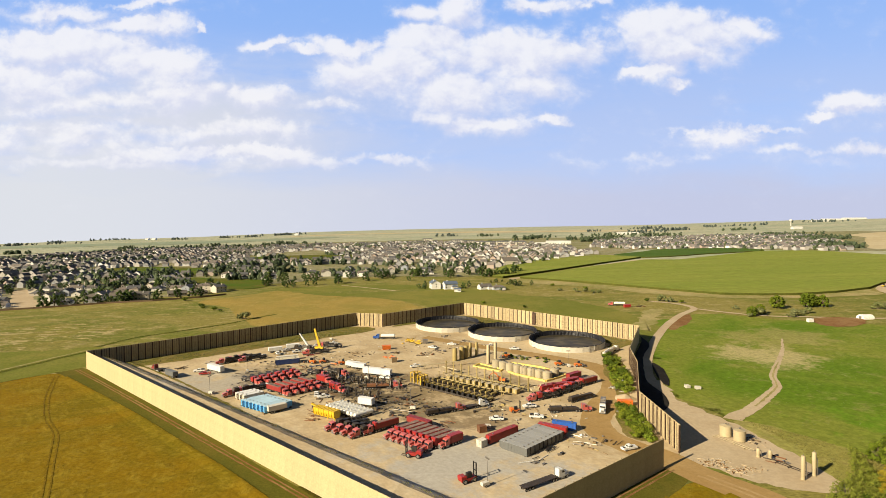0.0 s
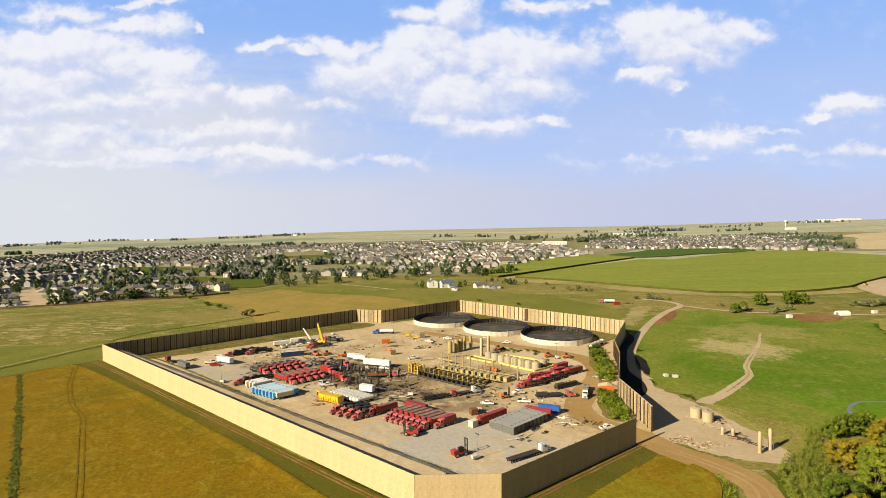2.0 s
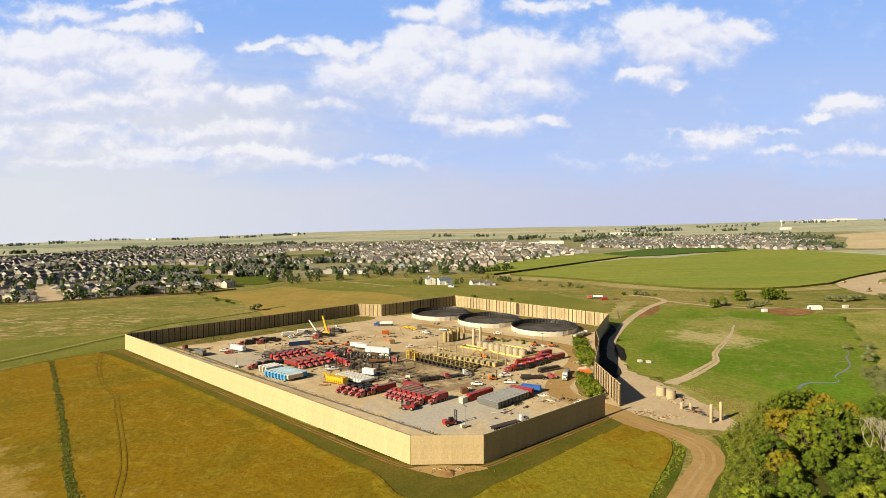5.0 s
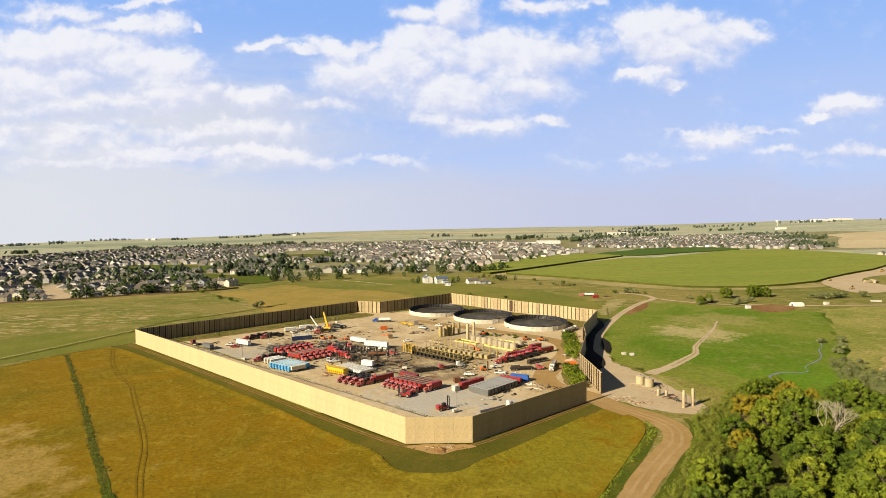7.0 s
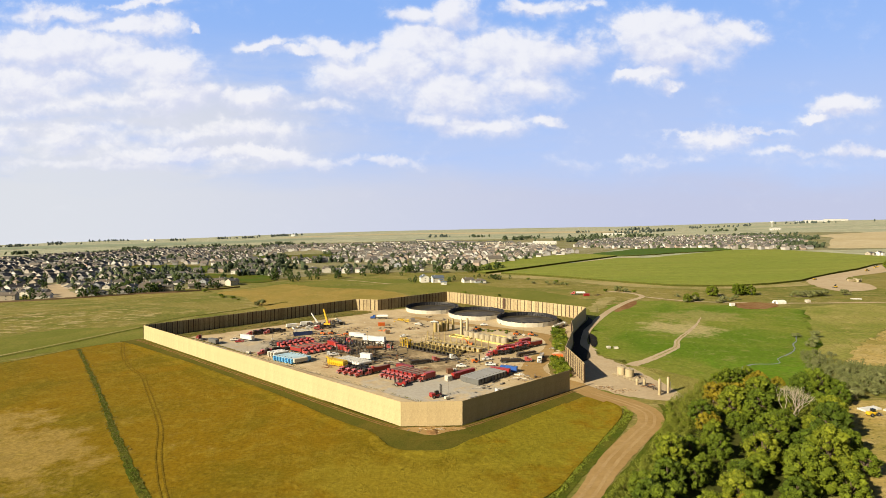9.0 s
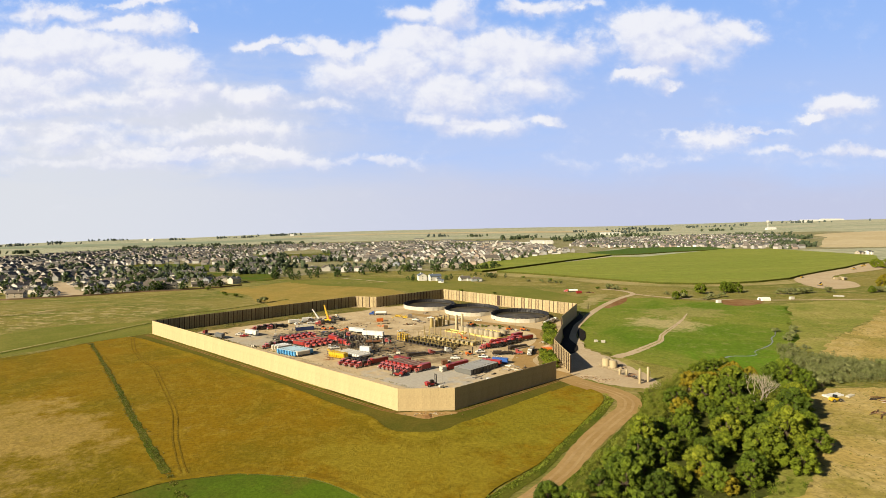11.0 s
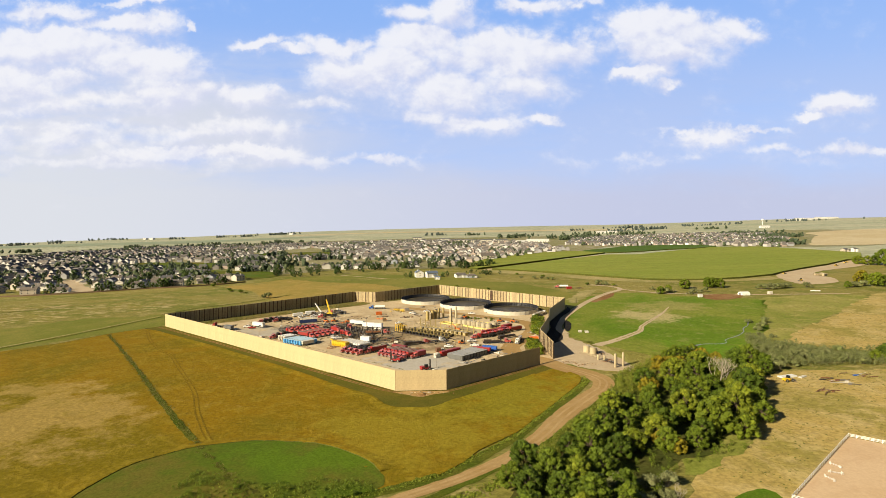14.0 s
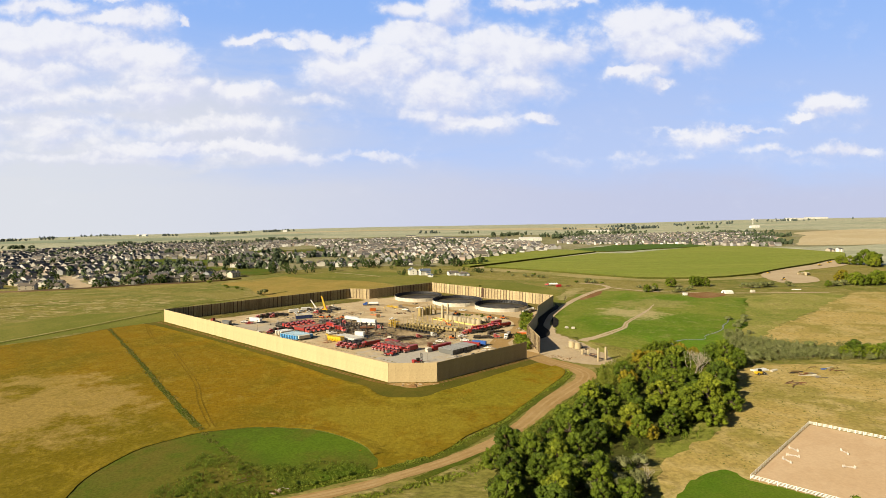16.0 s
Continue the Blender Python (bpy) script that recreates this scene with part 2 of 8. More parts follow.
M_GROUND = land("dry_grassland", (0.19, 0.165, 0.046), (0.125, 0.133, 0.026), (0.28, 0.23, 0.097), 0.011, 0.09, 0.6, (0.7, 1.4, 1), 0.2, c_amount=0.8, patch=(0.48, 0.65), grain=0.34)
# Distance haze is mixed into this colour: paler and greyer than the near land.
M_HAZYFAR = land("far_farmland", (0.3245, 0.3245, 0.236), (0.2537, 0.2773, 0.1947), (0.4012, 0.3658, 0.2655), 0.0026, 0.006, 0.05, (0.5, 1.9, 1), 0.0)
M_GOLD = land("ripe_barley", (0.1794, 0.1122, 0.00552), (0.1306, 0.1012, 0.00644), (0.23, 0.1693, 0.0184), 0.012, 0.13, 0.7, (1, 1, 1), 0.18, grain=0.2, lo=0.4, hi=0.6, pale=(((-172, 106, 56, 50), (0.2852, 0.2024, 0.06072)), ((35, 135, 50, 50), (0.184, 0.161, 0.0138)), ((-10, 90, 40, 30), (0.207, 0.161, 0.01472)), ((-190, 150, 30, 16), (0.276, 0.1978, 0.0552))))
M_BACK = land("faded_barley", (0.2668, 0.1934, 0.05003), (0.2134, 0.1701, 0.04002), (0.3068, 0.2334, 0.08004), 0.02, 0.1, 0.8, relief=0.15, grain=0.2)
# Straw tone with less saturation, for haze over the far slopes.
M_HAZYSTUBBLE = land("far_stubble", (0.4295, 0.3608, 0.232), (0.3866, 0.3179, 0.1889), (0.4725, 0.4038, 0.2835), 0.004, 0.02, 0.1, relief=0.0, grain=0.1)
M_STRIP = land("mown_verge", (0.0784, 0.0768, 0.0112), (0.104, 0.088, 0.0152), (0.0624, 0.0688, 0.0096), 0.03, 0.2, 1.6, relief=0.08, grain=0.2)
M_CIRCLE = land("mown_green", (0.060, 0.098, 0.008), (0.105, 0.093, 0.016), (0.055, 0.092, 0.007), 0.022, 0.12, 1.1, relief=0.08, grain=0.2, pale=(((-32, 68, 34, 16), (0.075, 0.125, 0.008)),))
M_MEADOW = land("wet_meadow", (0.088, 0.146, 0.010), (0.150, 0.172, 0.026), (0.225, 0.21, 0.065), 0.014, 0.07, 0.45, relief=0.12, c_amount=0.55, patch=(0.53, 0.68), grain=0.22, pale=(((176, 318, 26, 36), (0.36, 0.30, 0.15)), ((215, 365, 40, 30), (0.23, 0.21, 0.07)), ((170, 215, 36, 18), (0.085, 0.17, 0.008))))
M_CORN = land("corn_field", (0.1674, 0.1998, 0.0324), (0.1998, 0.216, 0.04104), (0.1458, 0.1782, 0.02808), 0.012, 0.05, 0.35, (0.25, 1.8, 1), 0.2, turn=-4, grain=0.25)
M_CORN2 = land("dark_crop", (0.05336, 0.09671, 0.01467), (0.07004, 0.1101, 0.02001), (0.06003, 0.09671, 0.01467), 0.01, 0.05, 0.35, (0.3, 1.8, 1), 0.15, grain=0.2)
M_LAWN = land("lawn", (0.0667, 0.1234, 0.008004), (0.08671, 0.1334, 0.01067), (0.1001, 0.1334, 0.01668), 0.03, 0.2, 1.4, relief=0.06, grain=0.2)
M_DIRT = land("pad_gravel", (0.45, 0.355, 0.225), (0.36, 0.275, 0.165), (0.50, 0.415, 0.285), 0.028, 0.10, 0.7, (0.85, 1.2, 1), 0.05, turn=40, grain=0.11, c_amount=0.7,
              pale=(((-1, 185, 36, 32), (0.345, 0.335, 0.315)), ((-124, 281, 34, 24), (0.34, 0.315, 0.27)), ((-52, 272, 46, 28), (0.085, 0.066, 0.043)), ((-12, 237, 30, 15), (0.13, 0.10, 0.06)), ((-34, 252, 22, 14), (0.10, 0.078, 0.05)), ((-88, 293, 28, 20), (0.14, 0.108, 0.07)), ((4, 222, 15, 9), (0.17, 0.125, 0.075)), ((6, 268, 36, 26), (0.23, 0.175, 0.10))))
M_ROAD = land("haul_road", (0.2868, 0.1868, 0.07671), (0.3202, 0.2168, 0.09671), (0.2535, 0.1601, 0.06003), 0.05, 0.16, 0.8, relief=0.0, grain=0.08)
M_RUT = land("packed_rut", (0.34, 0.235, 0.115), (0.30, 0.20, 0.09), (0.37, 0.265, 0.14), 0.06, 0.3, 0.9, relief=0.0, grain=0.08)
M_GRAVEL = land("pale_gravel", (0.3735, 0.2935, 0.1934), (0.4069, 0.3268, 0.2234), (0.3335, 0.2535, 0.1567), 0.03, 0.12, 0.7, relief=0.0, grain=0.09)
M_STONE = land("grey_hardstand", (0.3135, 0.2701, 0.2134), (0.3402, 0.2935, 0.2334), (0.2868, 0.2401, 0.1801), 0.05, 0.12, 0.8, relief=0.0, grain=0.06)
M_SOIL = land("bare_soil", (0.1668, 0.08338, 0.03335), (0.2134, 0.1267, 0.0567), (0.2401, 0.1534, 0.0667), 0.05, 0.2, 1.2, relief=0.1, grain=0.2)
M_SAND = land("arena_sand", (0.4669, 0.3335, 0.2068), (0.4936, 0.3602, 0.2301), (0.4269, 0.2935, 0.1768), 0.05, 0.2, 1.0, relief=0.0, grain=0.06)
# Crop sides coloured darker than the tops, to stand in for edge shade.
M_SHADESTALK = land("corn_stalks", (0.0567, 0.0667, 0.01334), (0.07337, 0.08004, 0.01668), (0.09338, 0.08004, 0.02001), 0.05, 0.2, 1.5, relief=0.2)
M_BACKGREEN = land("faded_pasture", (0.1267, 0.1367, 0.02401), (0.1734, 0.1601, 0.03669), (0.1034, 0.1201, 0.01868), 0.012, 0.05, 0.8, relief=0.1, grain=0.2)
# Pasture green shifted to pale blue-grey in place of haze.
M_HAZYGREEN = land("far_pasture", (0.196, 0.2352, 0.168), (0.2184, 0.252, 0.1792), (0.252, 0.2632, 0.1848), 0.004, 0.02, 0.1, relief=0.0, grain=0.1)
M_PASTURE = land("dry_pasture", (0.335, 0.25, 0.085), (0.225, 0.19, 0.05), (0.39, 0.305, 0.135), 0.02, 0.07, 0.55, relief=0.15, patch=(0.44, 0.64), c_amount=0.75, grain=0.24)
M_WEED = land("weedy_berm", (0.1134, 0.1067, 0.02001), (0.1734, 0.1367, 0.04336), (0.2401, 0.1801, 0.09005), 0.06, 0.22, 1.0, relief=0.2)
M_STRAWY = land("straw_strip", (0.2881, 0.2401, 0.1041), (0.2081, 0.1921, 0.06403), (0.3522, 0.2881, 0.152), 0.02, 0.08, 0.6, relief=0.1, grain=0.2)
M_DRYLEFT = land("dry_rank_grass", (0.195, 0.165, 0.045), (0.13, 0.135, 0.026), (0.36, 0.29, 0.145), 0.02, 0.13, 0.5, (0.6, 1.5, 1), 0.25, c_amount=0.9, patch=(0.50, 0.60), grain=0.36)
# Undergrowth, coloured dark so that the gaps between crowns read as shade.
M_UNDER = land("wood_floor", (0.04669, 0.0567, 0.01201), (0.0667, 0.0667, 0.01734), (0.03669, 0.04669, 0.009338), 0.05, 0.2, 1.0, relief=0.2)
M_SLOPE = land("green_slope", (0.150, 0.170, 0.030), (0.225, 0.212, 0.058), (0.29, 0.245, 0.09), 0.016, 0.06, 0.5, relief=0.2, c_amount=0.7, patch=(0.5, 0.66), grain=0.24)
M_DITCH = land("ditch_growth", (0.1134, 0.09005, 0.01201), (0.1401, 0.1001, 0.01201), (0.07337, 0.07671, 0.01201), 0.06, 0.2, 1.0, relief=0.2)
M_VERGE = land("rank_verge", (0.06003, 0.08338, 0.008004), (0.09338, 0.09671, 0.01334), (0.04669, 0.07004, 0.00667), 0.05, 0.2, 1.2, relief=0.2, grain=0.3)
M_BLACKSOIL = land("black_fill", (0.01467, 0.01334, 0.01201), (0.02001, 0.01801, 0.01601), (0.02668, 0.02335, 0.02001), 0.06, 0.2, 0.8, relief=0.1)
M_TRACK = land("wheel_track", (0.1567, 0.1001, 0.007337), (0.1401, 0.09471, 0.007337), (0.1201, 0.08338, 0.007337), 0.1, 0.3, 1.0, relief=0.1)
M_SUBURB = land("town_ground", (0.1614, 0.1614, 0.06237), (0.2127, 0.1945, 0.1101), (0.2935, 0.2641, 0.2127), 0.012, 0.04, 0.2, relief=0.0)
M_SKIN = paint("cream_acoustic_skin", (0.4554, 0.3588, 0.207), 0.85, 0, 0.36, 0.22, 0.07, 0.2, (0.2622, 0.1863, 0.0966), 0.15)
M_INNER = paint("inner_wall_panel", (0.43, 0.345, 0.205), 0.85, 0, 0.3, 0.5, 0.3, 0.2, (0.16, 0.11, 0.065))
M_POST = paint("rust_brown_post", (0.058, 0.03, 0.018), 0.75, 0.1, 0.3, 0.8, 0.3, dirt=(0.08, 0.045, 0.026))
M_WATER, _N, _B = base_mat("creek_water")
_B.inputs["Base Color"].default_value = (0.13, 0.14, 0.13, 1)
_B.inputs["Roughness"].default_value = 0.4
_B.inputs["Specular IOR Level"].default_value = 0.15
bump(_N, _B, _N.noise(where(_N), 1.5, 3), 0.1, 0.05)

# ---------------------------------------------------------------- the land
SKYLINE = ((-0.797, -0.0148), (-0.593, -0.0097), (-0.449, -0.0069), (-0.233, 0.0011), (-0.079, 0.0049),
           (0.18, 0.0092), (0.335, 0.0105), (0.543, 0.0147), (0.647, 0.0165), (0.823, 0.0172))
R0, R1 = 680.0, 4700.0


def plane_h(x, y):
    return 0.028 * (y - 140) + 0.009 * x


def h(x, y):
    """Height of the land: an even slope round the pad, then long rises to the skyline."""
    d = math.hypot(x, y + 60)
    if d <= R0:
        return plane_h(x, y)
    ta = x / (y + 60) if y > -55 else math.copysign(9, x)
    e = float(np.interp(ta, [a for a, _ in SKYLINE], [b for _, b in SKYLINE]))
    h0 = plane_h(x * R0 / d, (y + 60) * R0 / d - 60)
    return h0 + (76.5 + e * R1 - h0) * (d - R0) / (R1 - R0)


TILT = Vector((0, 0, 1)).rotation_difference(Vector((-0.009, -0.028, 1))).to_matrix().to_4x4()


def on(x, y, deg=0.0, up=0.0, tilt=True):
    """A pose on the land at (x, y), turned by deg; tilt: square to the slope."""
    m = Matrix.Translation((x, y, h(x, y) + up))
    return m @ (TILT if tilt else Matrix()) @ Matrix.Rotation(radians(deg), 4, "Z")


class Mesh:
    """Collects corners and faces; box, tube and so on add to it."""

    def __init__(self):
        self.v, self.f, self.m, self.slot = [], [], [], 0

    def add(self, vs, fs):
        k = len(self.v)
        self.v += [tuple(p) for p in vs]
        self.f += [tuple(i + k for i in q) for q in fs]
        self.m += [self.slot] * len(fs)
        return self

    def box(self, x0, y0, z0, x1, y1, z1, c=0.0, mat=None):
        """An upright box; c: chamfer of its upper edges and ends."""
        if c:
            vs = []
            for z, k in ((z0, 0), (z1 - c, 0), (z1, c)):
                vs += [(x0 + k, y0 + k, z), (x1 - k, y0 + k, z), (x1 - k, y1 - k, z), (x0 + k, y1 - k, z)]
            fs = [(3, 2, 1, 0), (8, 9, 10, 11)]
            for r in (0, 4):
                fs += [(r + i, r + (i + 1) % 4, r + 4 + (i + 1) % 4, r + 4 + i) for i in range(4)]
        else:
            vs = [(x, y, z) for z in (z0, z1) for x, y in ((x0, y0), (x1, y0), (x1, y1), (x0, y1))]
            fs = [(3, 2, 1, 0), (4, 5, 6, 7)] + [(i, (i + 1) % 4, 4 + (i + 1) % 4, 4 + i) for i in range(4)]
        if mat is not None:
            vs = [mat @ Vector(p) for p in vs]
        return self.add(vs, fs)

    def tube(self, a, b, r0, r1=None, n=10, caps=True):
        a, b = Vector(a), Vector(b)
        r1 = r0 if r1 is None else r1
        q = (b - a).to_track_quat("Z", "Y")
        vs = []
        for p, r in ((a, r0), (b, r1)):
            vs += [p + q @ Vector((r * math.cos(2 * math.pi * i / n), r * math.sin(2 * math.pi * i / n), 0)) for i in range(n)]
        fs = [(i, (i + 1) % n, n + (i + 1) % n, n + i) for i in range(n)]
        if caps:
            fs += [tuple(range(n - 1, -1, -1)), tuple(range(n, 2 * n))]
        return self.add(vs, fs)

    def turned(self, profile, n=20, at=(0, 0, 0)):
        """A body of revolution about z: profile of (radius, height)."""
        vs, fs = [], []
        for r, z in profile:
            vs += [(at[0] + r * math.cos(2 * math.pi * i / n), at[1] + r * math.sin(2 * math.pi * i / n), at[2] + z) for i in range(n)]
        for k in range(len(profile) - 1):
            fs += [(k * n + i, k * n + (i + 1) % n, (k + 1) * n + (i + 1) % n, (k + 1) * n + i) for i in range(n)]
        return self.add(vs, fs)

    def prism(self, outline, axis, a, b):
        """An outline of (p, q) pulled from a to b along x or y; (p, q) are (y, z) or (x, z)."""
        n = len(outline)
        put = (lambda p, q, s: (s, p, q)) if axis == "x" else (lambda p, q, s: (p, s, q))
        vs = [put(p, q, s) for s in (a, b) for p, q in outline]
        fs = [tuple(range(n)), tuple(range(2 * n - 1, n - 1, -1))] + [(i, n + i, n + (i + 1) % n, (i + 1) % n) for i in range(n)]
        return self.add(vs, fs)

    def done(self, name, *mats):
        me = bpy.data.meshes.new(name)
        me.from_pydata(self.v, [], self.f)
        for m in mats:
            me.materials.append(m)
        if len(mats) > 1:
            me.polygons.foreach_set("material_index", self.m)
        bm = bmesh.new()
        bm.from_mesh(me)
        bmesh.ops.recalc_face_normals(bm, faces=bm.faces)
        bm.to_mesh(me)
        bm.free()
        return me


def part(name, mesh, mats, parent, label=""):
    """One mesh object under a thing or a part."""
    mats = mats if isinstance(mats, tuple) else (mats,)
    ob = new(name, mesh.done(name, *mats) if isinstance(mesh, Mesh) else mesh)
    ob.parent = parent
    if label:
        ob["label"] = label
    return ob


def smooth(ob, angle=40):
    ob.data.shade_smooth()
    ob.data.set_sharp_from_angle(angle=radians(angle))
    return ob


def curve(points, step, closed=True):
    """Points evenly along a smooth curve through the given ones."""
    pts = [Vector(p).to_3d() for p in points]
    n, out = len(pts), []
    for i in range(n if closed else n - 1):
        if closed:
            a, b, c, d = (pts[(i + k) % n] for k in (-1, 0, 1, 2))
        else:
            a, b, c, d = pts[max(i - 1, 0)], pts[i], pts[i + 1], pts[min(i + 2, n - 1)]
        k = max(1, int((c - b).length / step))
        for j in range(k):
            t = j / k
            out.append(0.5 * (2 * b + (c - a) * t + (2 * a - 5 * b + 4 * c - d) * t * t + (3 * b - a - 3 * c + d) * t ** 3))
    if not closed:
        out.append(pts[-1])
    return out


def zone(name, points, mat, up, label, jitter=0.8, step=4.0, cell=0.0, round_off=True, kind="structure", category="ground", skirt=0.0, side=None):
    """A stretch of ground with its own cover, lying on the land."""
    pts = curve(points, step) if round_off else [Vector((*p, 0)) for p in points]
    bm = bmesh.new()
    vs = []
    for p in pts:
        n = noise.noise_vector(p * 0.15) * jitter + noise.noise_vector(p * 0.9) * jitter * 0.6
        vs.append(bm.verts.new((p.x + n.x, p.y + n.y, 0)))
    bm.faces.new(vs)
    bmesh.ops.triangulate(bm, faces=bm.faces[:])
    if cell:
        for axis in (0, 1):
            lo, hi = min(v.co[axis] for v in bm.verts), max(v.co[axis] for v in bm.verts)
            k = math.ceil(lo / cell)
            while k * cell < hi:
                co, no = Vector(), Vector()
                co[axis], no[axis] = k * cell, 1
                bmesh.ops.bisect_plane(bm, geom=bm.verts[:] + bm.edges[:] + bm.faces[:], plane_co=co, plane_no=no)
                k += 1
    for v in bm.verts:
        v.co.z = h(v.co.x, v.co.y) + up
    bmesh.ops.recalc_face_normals(bm, faces=bm.faces[:])
    if sum(f.normal.z for f in bm.faces) < 0:
        bmesh.ops.reverse_faces(bm, faces=bm.faces[:])
    if skirt:
        rim = [e for e in bm.edges if e.is_boundary]
        for v in bmesh.ops.extrude_edge_only(bm, edges=rim)["geom"]:
            if isinstance(v, bmesh.types.BMVert):
                v.co.z -= skirt
            elif isinstance(v, bmesh.types.BMFace):
                v.material_index = 1
        bmesh.ops.recalc_face_normals(bm, faces=bm.faces[:])
    me = bpy.data.meshes.new(name)
    bm.to_mesh(me)
    bm.free()
    me.materials.append(mat)
    if side:
        me.materials.append(side)
    return tagged(new(name, me), label, category, "", kind)


def ribbon(name, points, width, mat, up, label, jitter=0.3, step=3.0, category="road"):
    """A road or track: width may be one number or one for each point."""
    ws = [width] * len(points) if not isinstance(width, (tuple, list)) else list(width)
    pts = curve([(*p, w) for p, w in zip(points, ws)], step, False)
    ws = [p.z for p in pts]
    pts = [Vector((p.x, p.y, 0)) for p in pts]
    n = len(pts)
    m = Mesh()
    for i, p in enumerate(pts):
        d = (pts[min(i + 1, n - 1)] - pts[max(i - 1, 0)]).normalized()
        s = Vector((-d.y, d.x, 0))
        for k in (-1, -0.33, 0.33, 1):
            w = ws[i] / 2 * k + noise.noise(p * 0.4 + Vector((k * 7, 0, 0))) * jitter * (abs(k) > 0.5)
            q = p + s * w
            m.v.append((q.x, q.y, h(q.x, q.y) + up))
        if i:
            for k in range(3):
                a = (i - 1) * 4 + k
                m.f.append((a, a + 1, a + 5, a + 4))
                m.m.append(0)
    return tagged(new(name, m.done(name, mat)), label, category, "", "structure")


def make_ground():
    rings = [0, 150, 300, 450, 600, 680] + [680 * (4850 / 680) ** (i / 26) for i in range(1, 27)]
    n = 288
    m = Mesh()
    m.v.append((0, -60, h(0, -60)))
    for r in rings[1:]:
        for i in range(n):
            a = 2 * math.pi * i / n
            x, y = r * math.cos(a), r * math.sin(a) - 60
            m.v.append((x, y, h(x, y)))
    for i in range(n):
        m.f.append((0, 1 + i, 1 + (i + 1) % n))
    for k in range(len(rings) - 2):
        for i in range(n):
            a, b = 1 + k * n, 1 + (k + 1) * n
            m.f.append((a + i, b + i, b + (i + 1) % n, a + (i + 1) % n))
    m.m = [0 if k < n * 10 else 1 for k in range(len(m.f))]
    tagged(new("ground", m.done("ground", M_GROUND, M_HAZYFAR)), "rolling grassland and farmland reaching to the skyline", "ground", "", "structure")


make_ground()
RE, NR, NL, LL, F1, F2 = (62.8, 181.2), (10.2, 140), (-14, 140), (-205.5, 310), (-73.3, 421.8), (-52.6, 415.5)
F3, F4, FB, FC, FD, GE = (10, 464), (119.5, 360), (93.8, 303), (87.5, 274), (72.2, 229), (73, 192.5)

# fields
BARLEY = [(-258, 249), (-247, 262), (-212, 300), (-146, 245), (-112, 215), (-83, 189), (-65, 172), (-40, 147), (-25, 134), (-17, 121),
                      (-10, 117), (3.5, 117), (12, 125), (21, 132), (28, 138), (56, 163), (70, 173), (76, 165), (79, 157), (75, 145), (64, 128),
                      (54, 113), (45, 100), (37, 88), (28, 79), (20, 71), (14, 62), (6, 53.5), (-9, 46.5), (-40, 33), (-110, 10), (-200, -40), (-420, 60), (-340, 170)]
zone("barley_field", BARLEY, M_GOLD, 0.05, "ripe golden barley field with darker tracks across it", 1.0, 3.0, category="field")
zone("mown_verge", [(-205, 309), (-220, 303), (-212, 299), (-146, 244), (-112, 214), (-83, 188), (-65, 171), (-40, 146), (-25, 133), (-17, 120),
                    (-10, 116), (3.5, 116), (12, 124), (21, 131), (28, 137), (56, 162), (68, 175), (63, 181), (36, 161), (10, 139.6), (-14, 139.6), (-110, 225)],
     M_STRIP, 0.08, "short mown green grass verge along the wall", 0.5, 3.0, category="verge")
zone("mown_circle", [(-100, 20), (-104, 43), (-102, 55), (-98, 66), (-91, 73), (-83, 79), (-73, 82), (-63, 84), (-52, 83), (-38, 80), (-28, 74),
                     (-18, 65), (-13.5, 57), (-11.3, 50.7), (-14, 44.7), (-30, 37), (-60, 20), (-80, 5)], M_CIRCLE, 0.11, "rounded plot of mown green grass in the field", 0.4, 3.0, category="field")
zone("back_barley", [(-251, 551), (-226, 588), (-190, 631), (-142, 590), (-66, 556), (-24, 502), (0, 470), (-52, 425), (-75, 432), (-120, 395), (-173, 455), (-208, 514)],
     M_BACK, 0.05, "golden field behind the wall", 3.0, 5.0, category="field")
zone("back_pasture", [(-197, 642), (-159, 665), (-64, 670), (35, 625), (62, 583), (120, 520), (150, 440), (128, 372), (12, 470), (-20, 505), (-67, 560), (-143, 593)],
     M_BACKGREEN, 0.09, "green pasture behind the wall", 5.0, 5.0, category="field")
zone("dry_patch", [(-430, 418), (-392, 422), (-354, 426), (-320, 436), (-280, 439), (-246, 413), (-256, 382), (-275, 363), (-290, 346), (-310, 338), (-340, 330), (-420, 330)],
     M_DRYLEFT, 0.08, "dry tan grass with bare patches", 9.0, 4.0, category="field")
zone("green_strip", [(-360, 270), (-320, 318), (-301, 339), (-284, 350), (-251, 354), (-228, 360), (-208, 322), (-214, 305), (-249, 270), (-261, 254), (-300, 205), (-340, 215)],
     M_BACKGREEN, 0.1, "greener rank grass beside the barley", 4.0, 4.0, category="field")
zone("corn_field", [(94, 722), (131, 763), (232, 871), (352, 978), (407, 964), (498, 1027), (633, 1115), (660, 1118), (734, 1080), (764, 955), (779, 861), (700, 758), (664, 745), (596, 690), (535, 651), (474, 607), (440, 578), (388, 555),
                    (342, 545), (308, 546), (273, 554), (232, 592), (172, 658), (117, 706)], M_CORN, 2.4, "tall even green corn field", 0.6, 400.0, 60.0, category="field", skirt=2.4, side=M_SHADESTALK)
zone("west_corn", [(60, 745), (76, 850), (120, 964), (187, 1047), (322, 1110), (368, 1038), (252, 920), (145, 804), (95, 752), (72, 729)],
     M_CORN, 2.7, "tall green corn beside the pale track", 0.6, 400.0, 60.0, category="field", skirt=2.7, side=M_SHADESTALK)
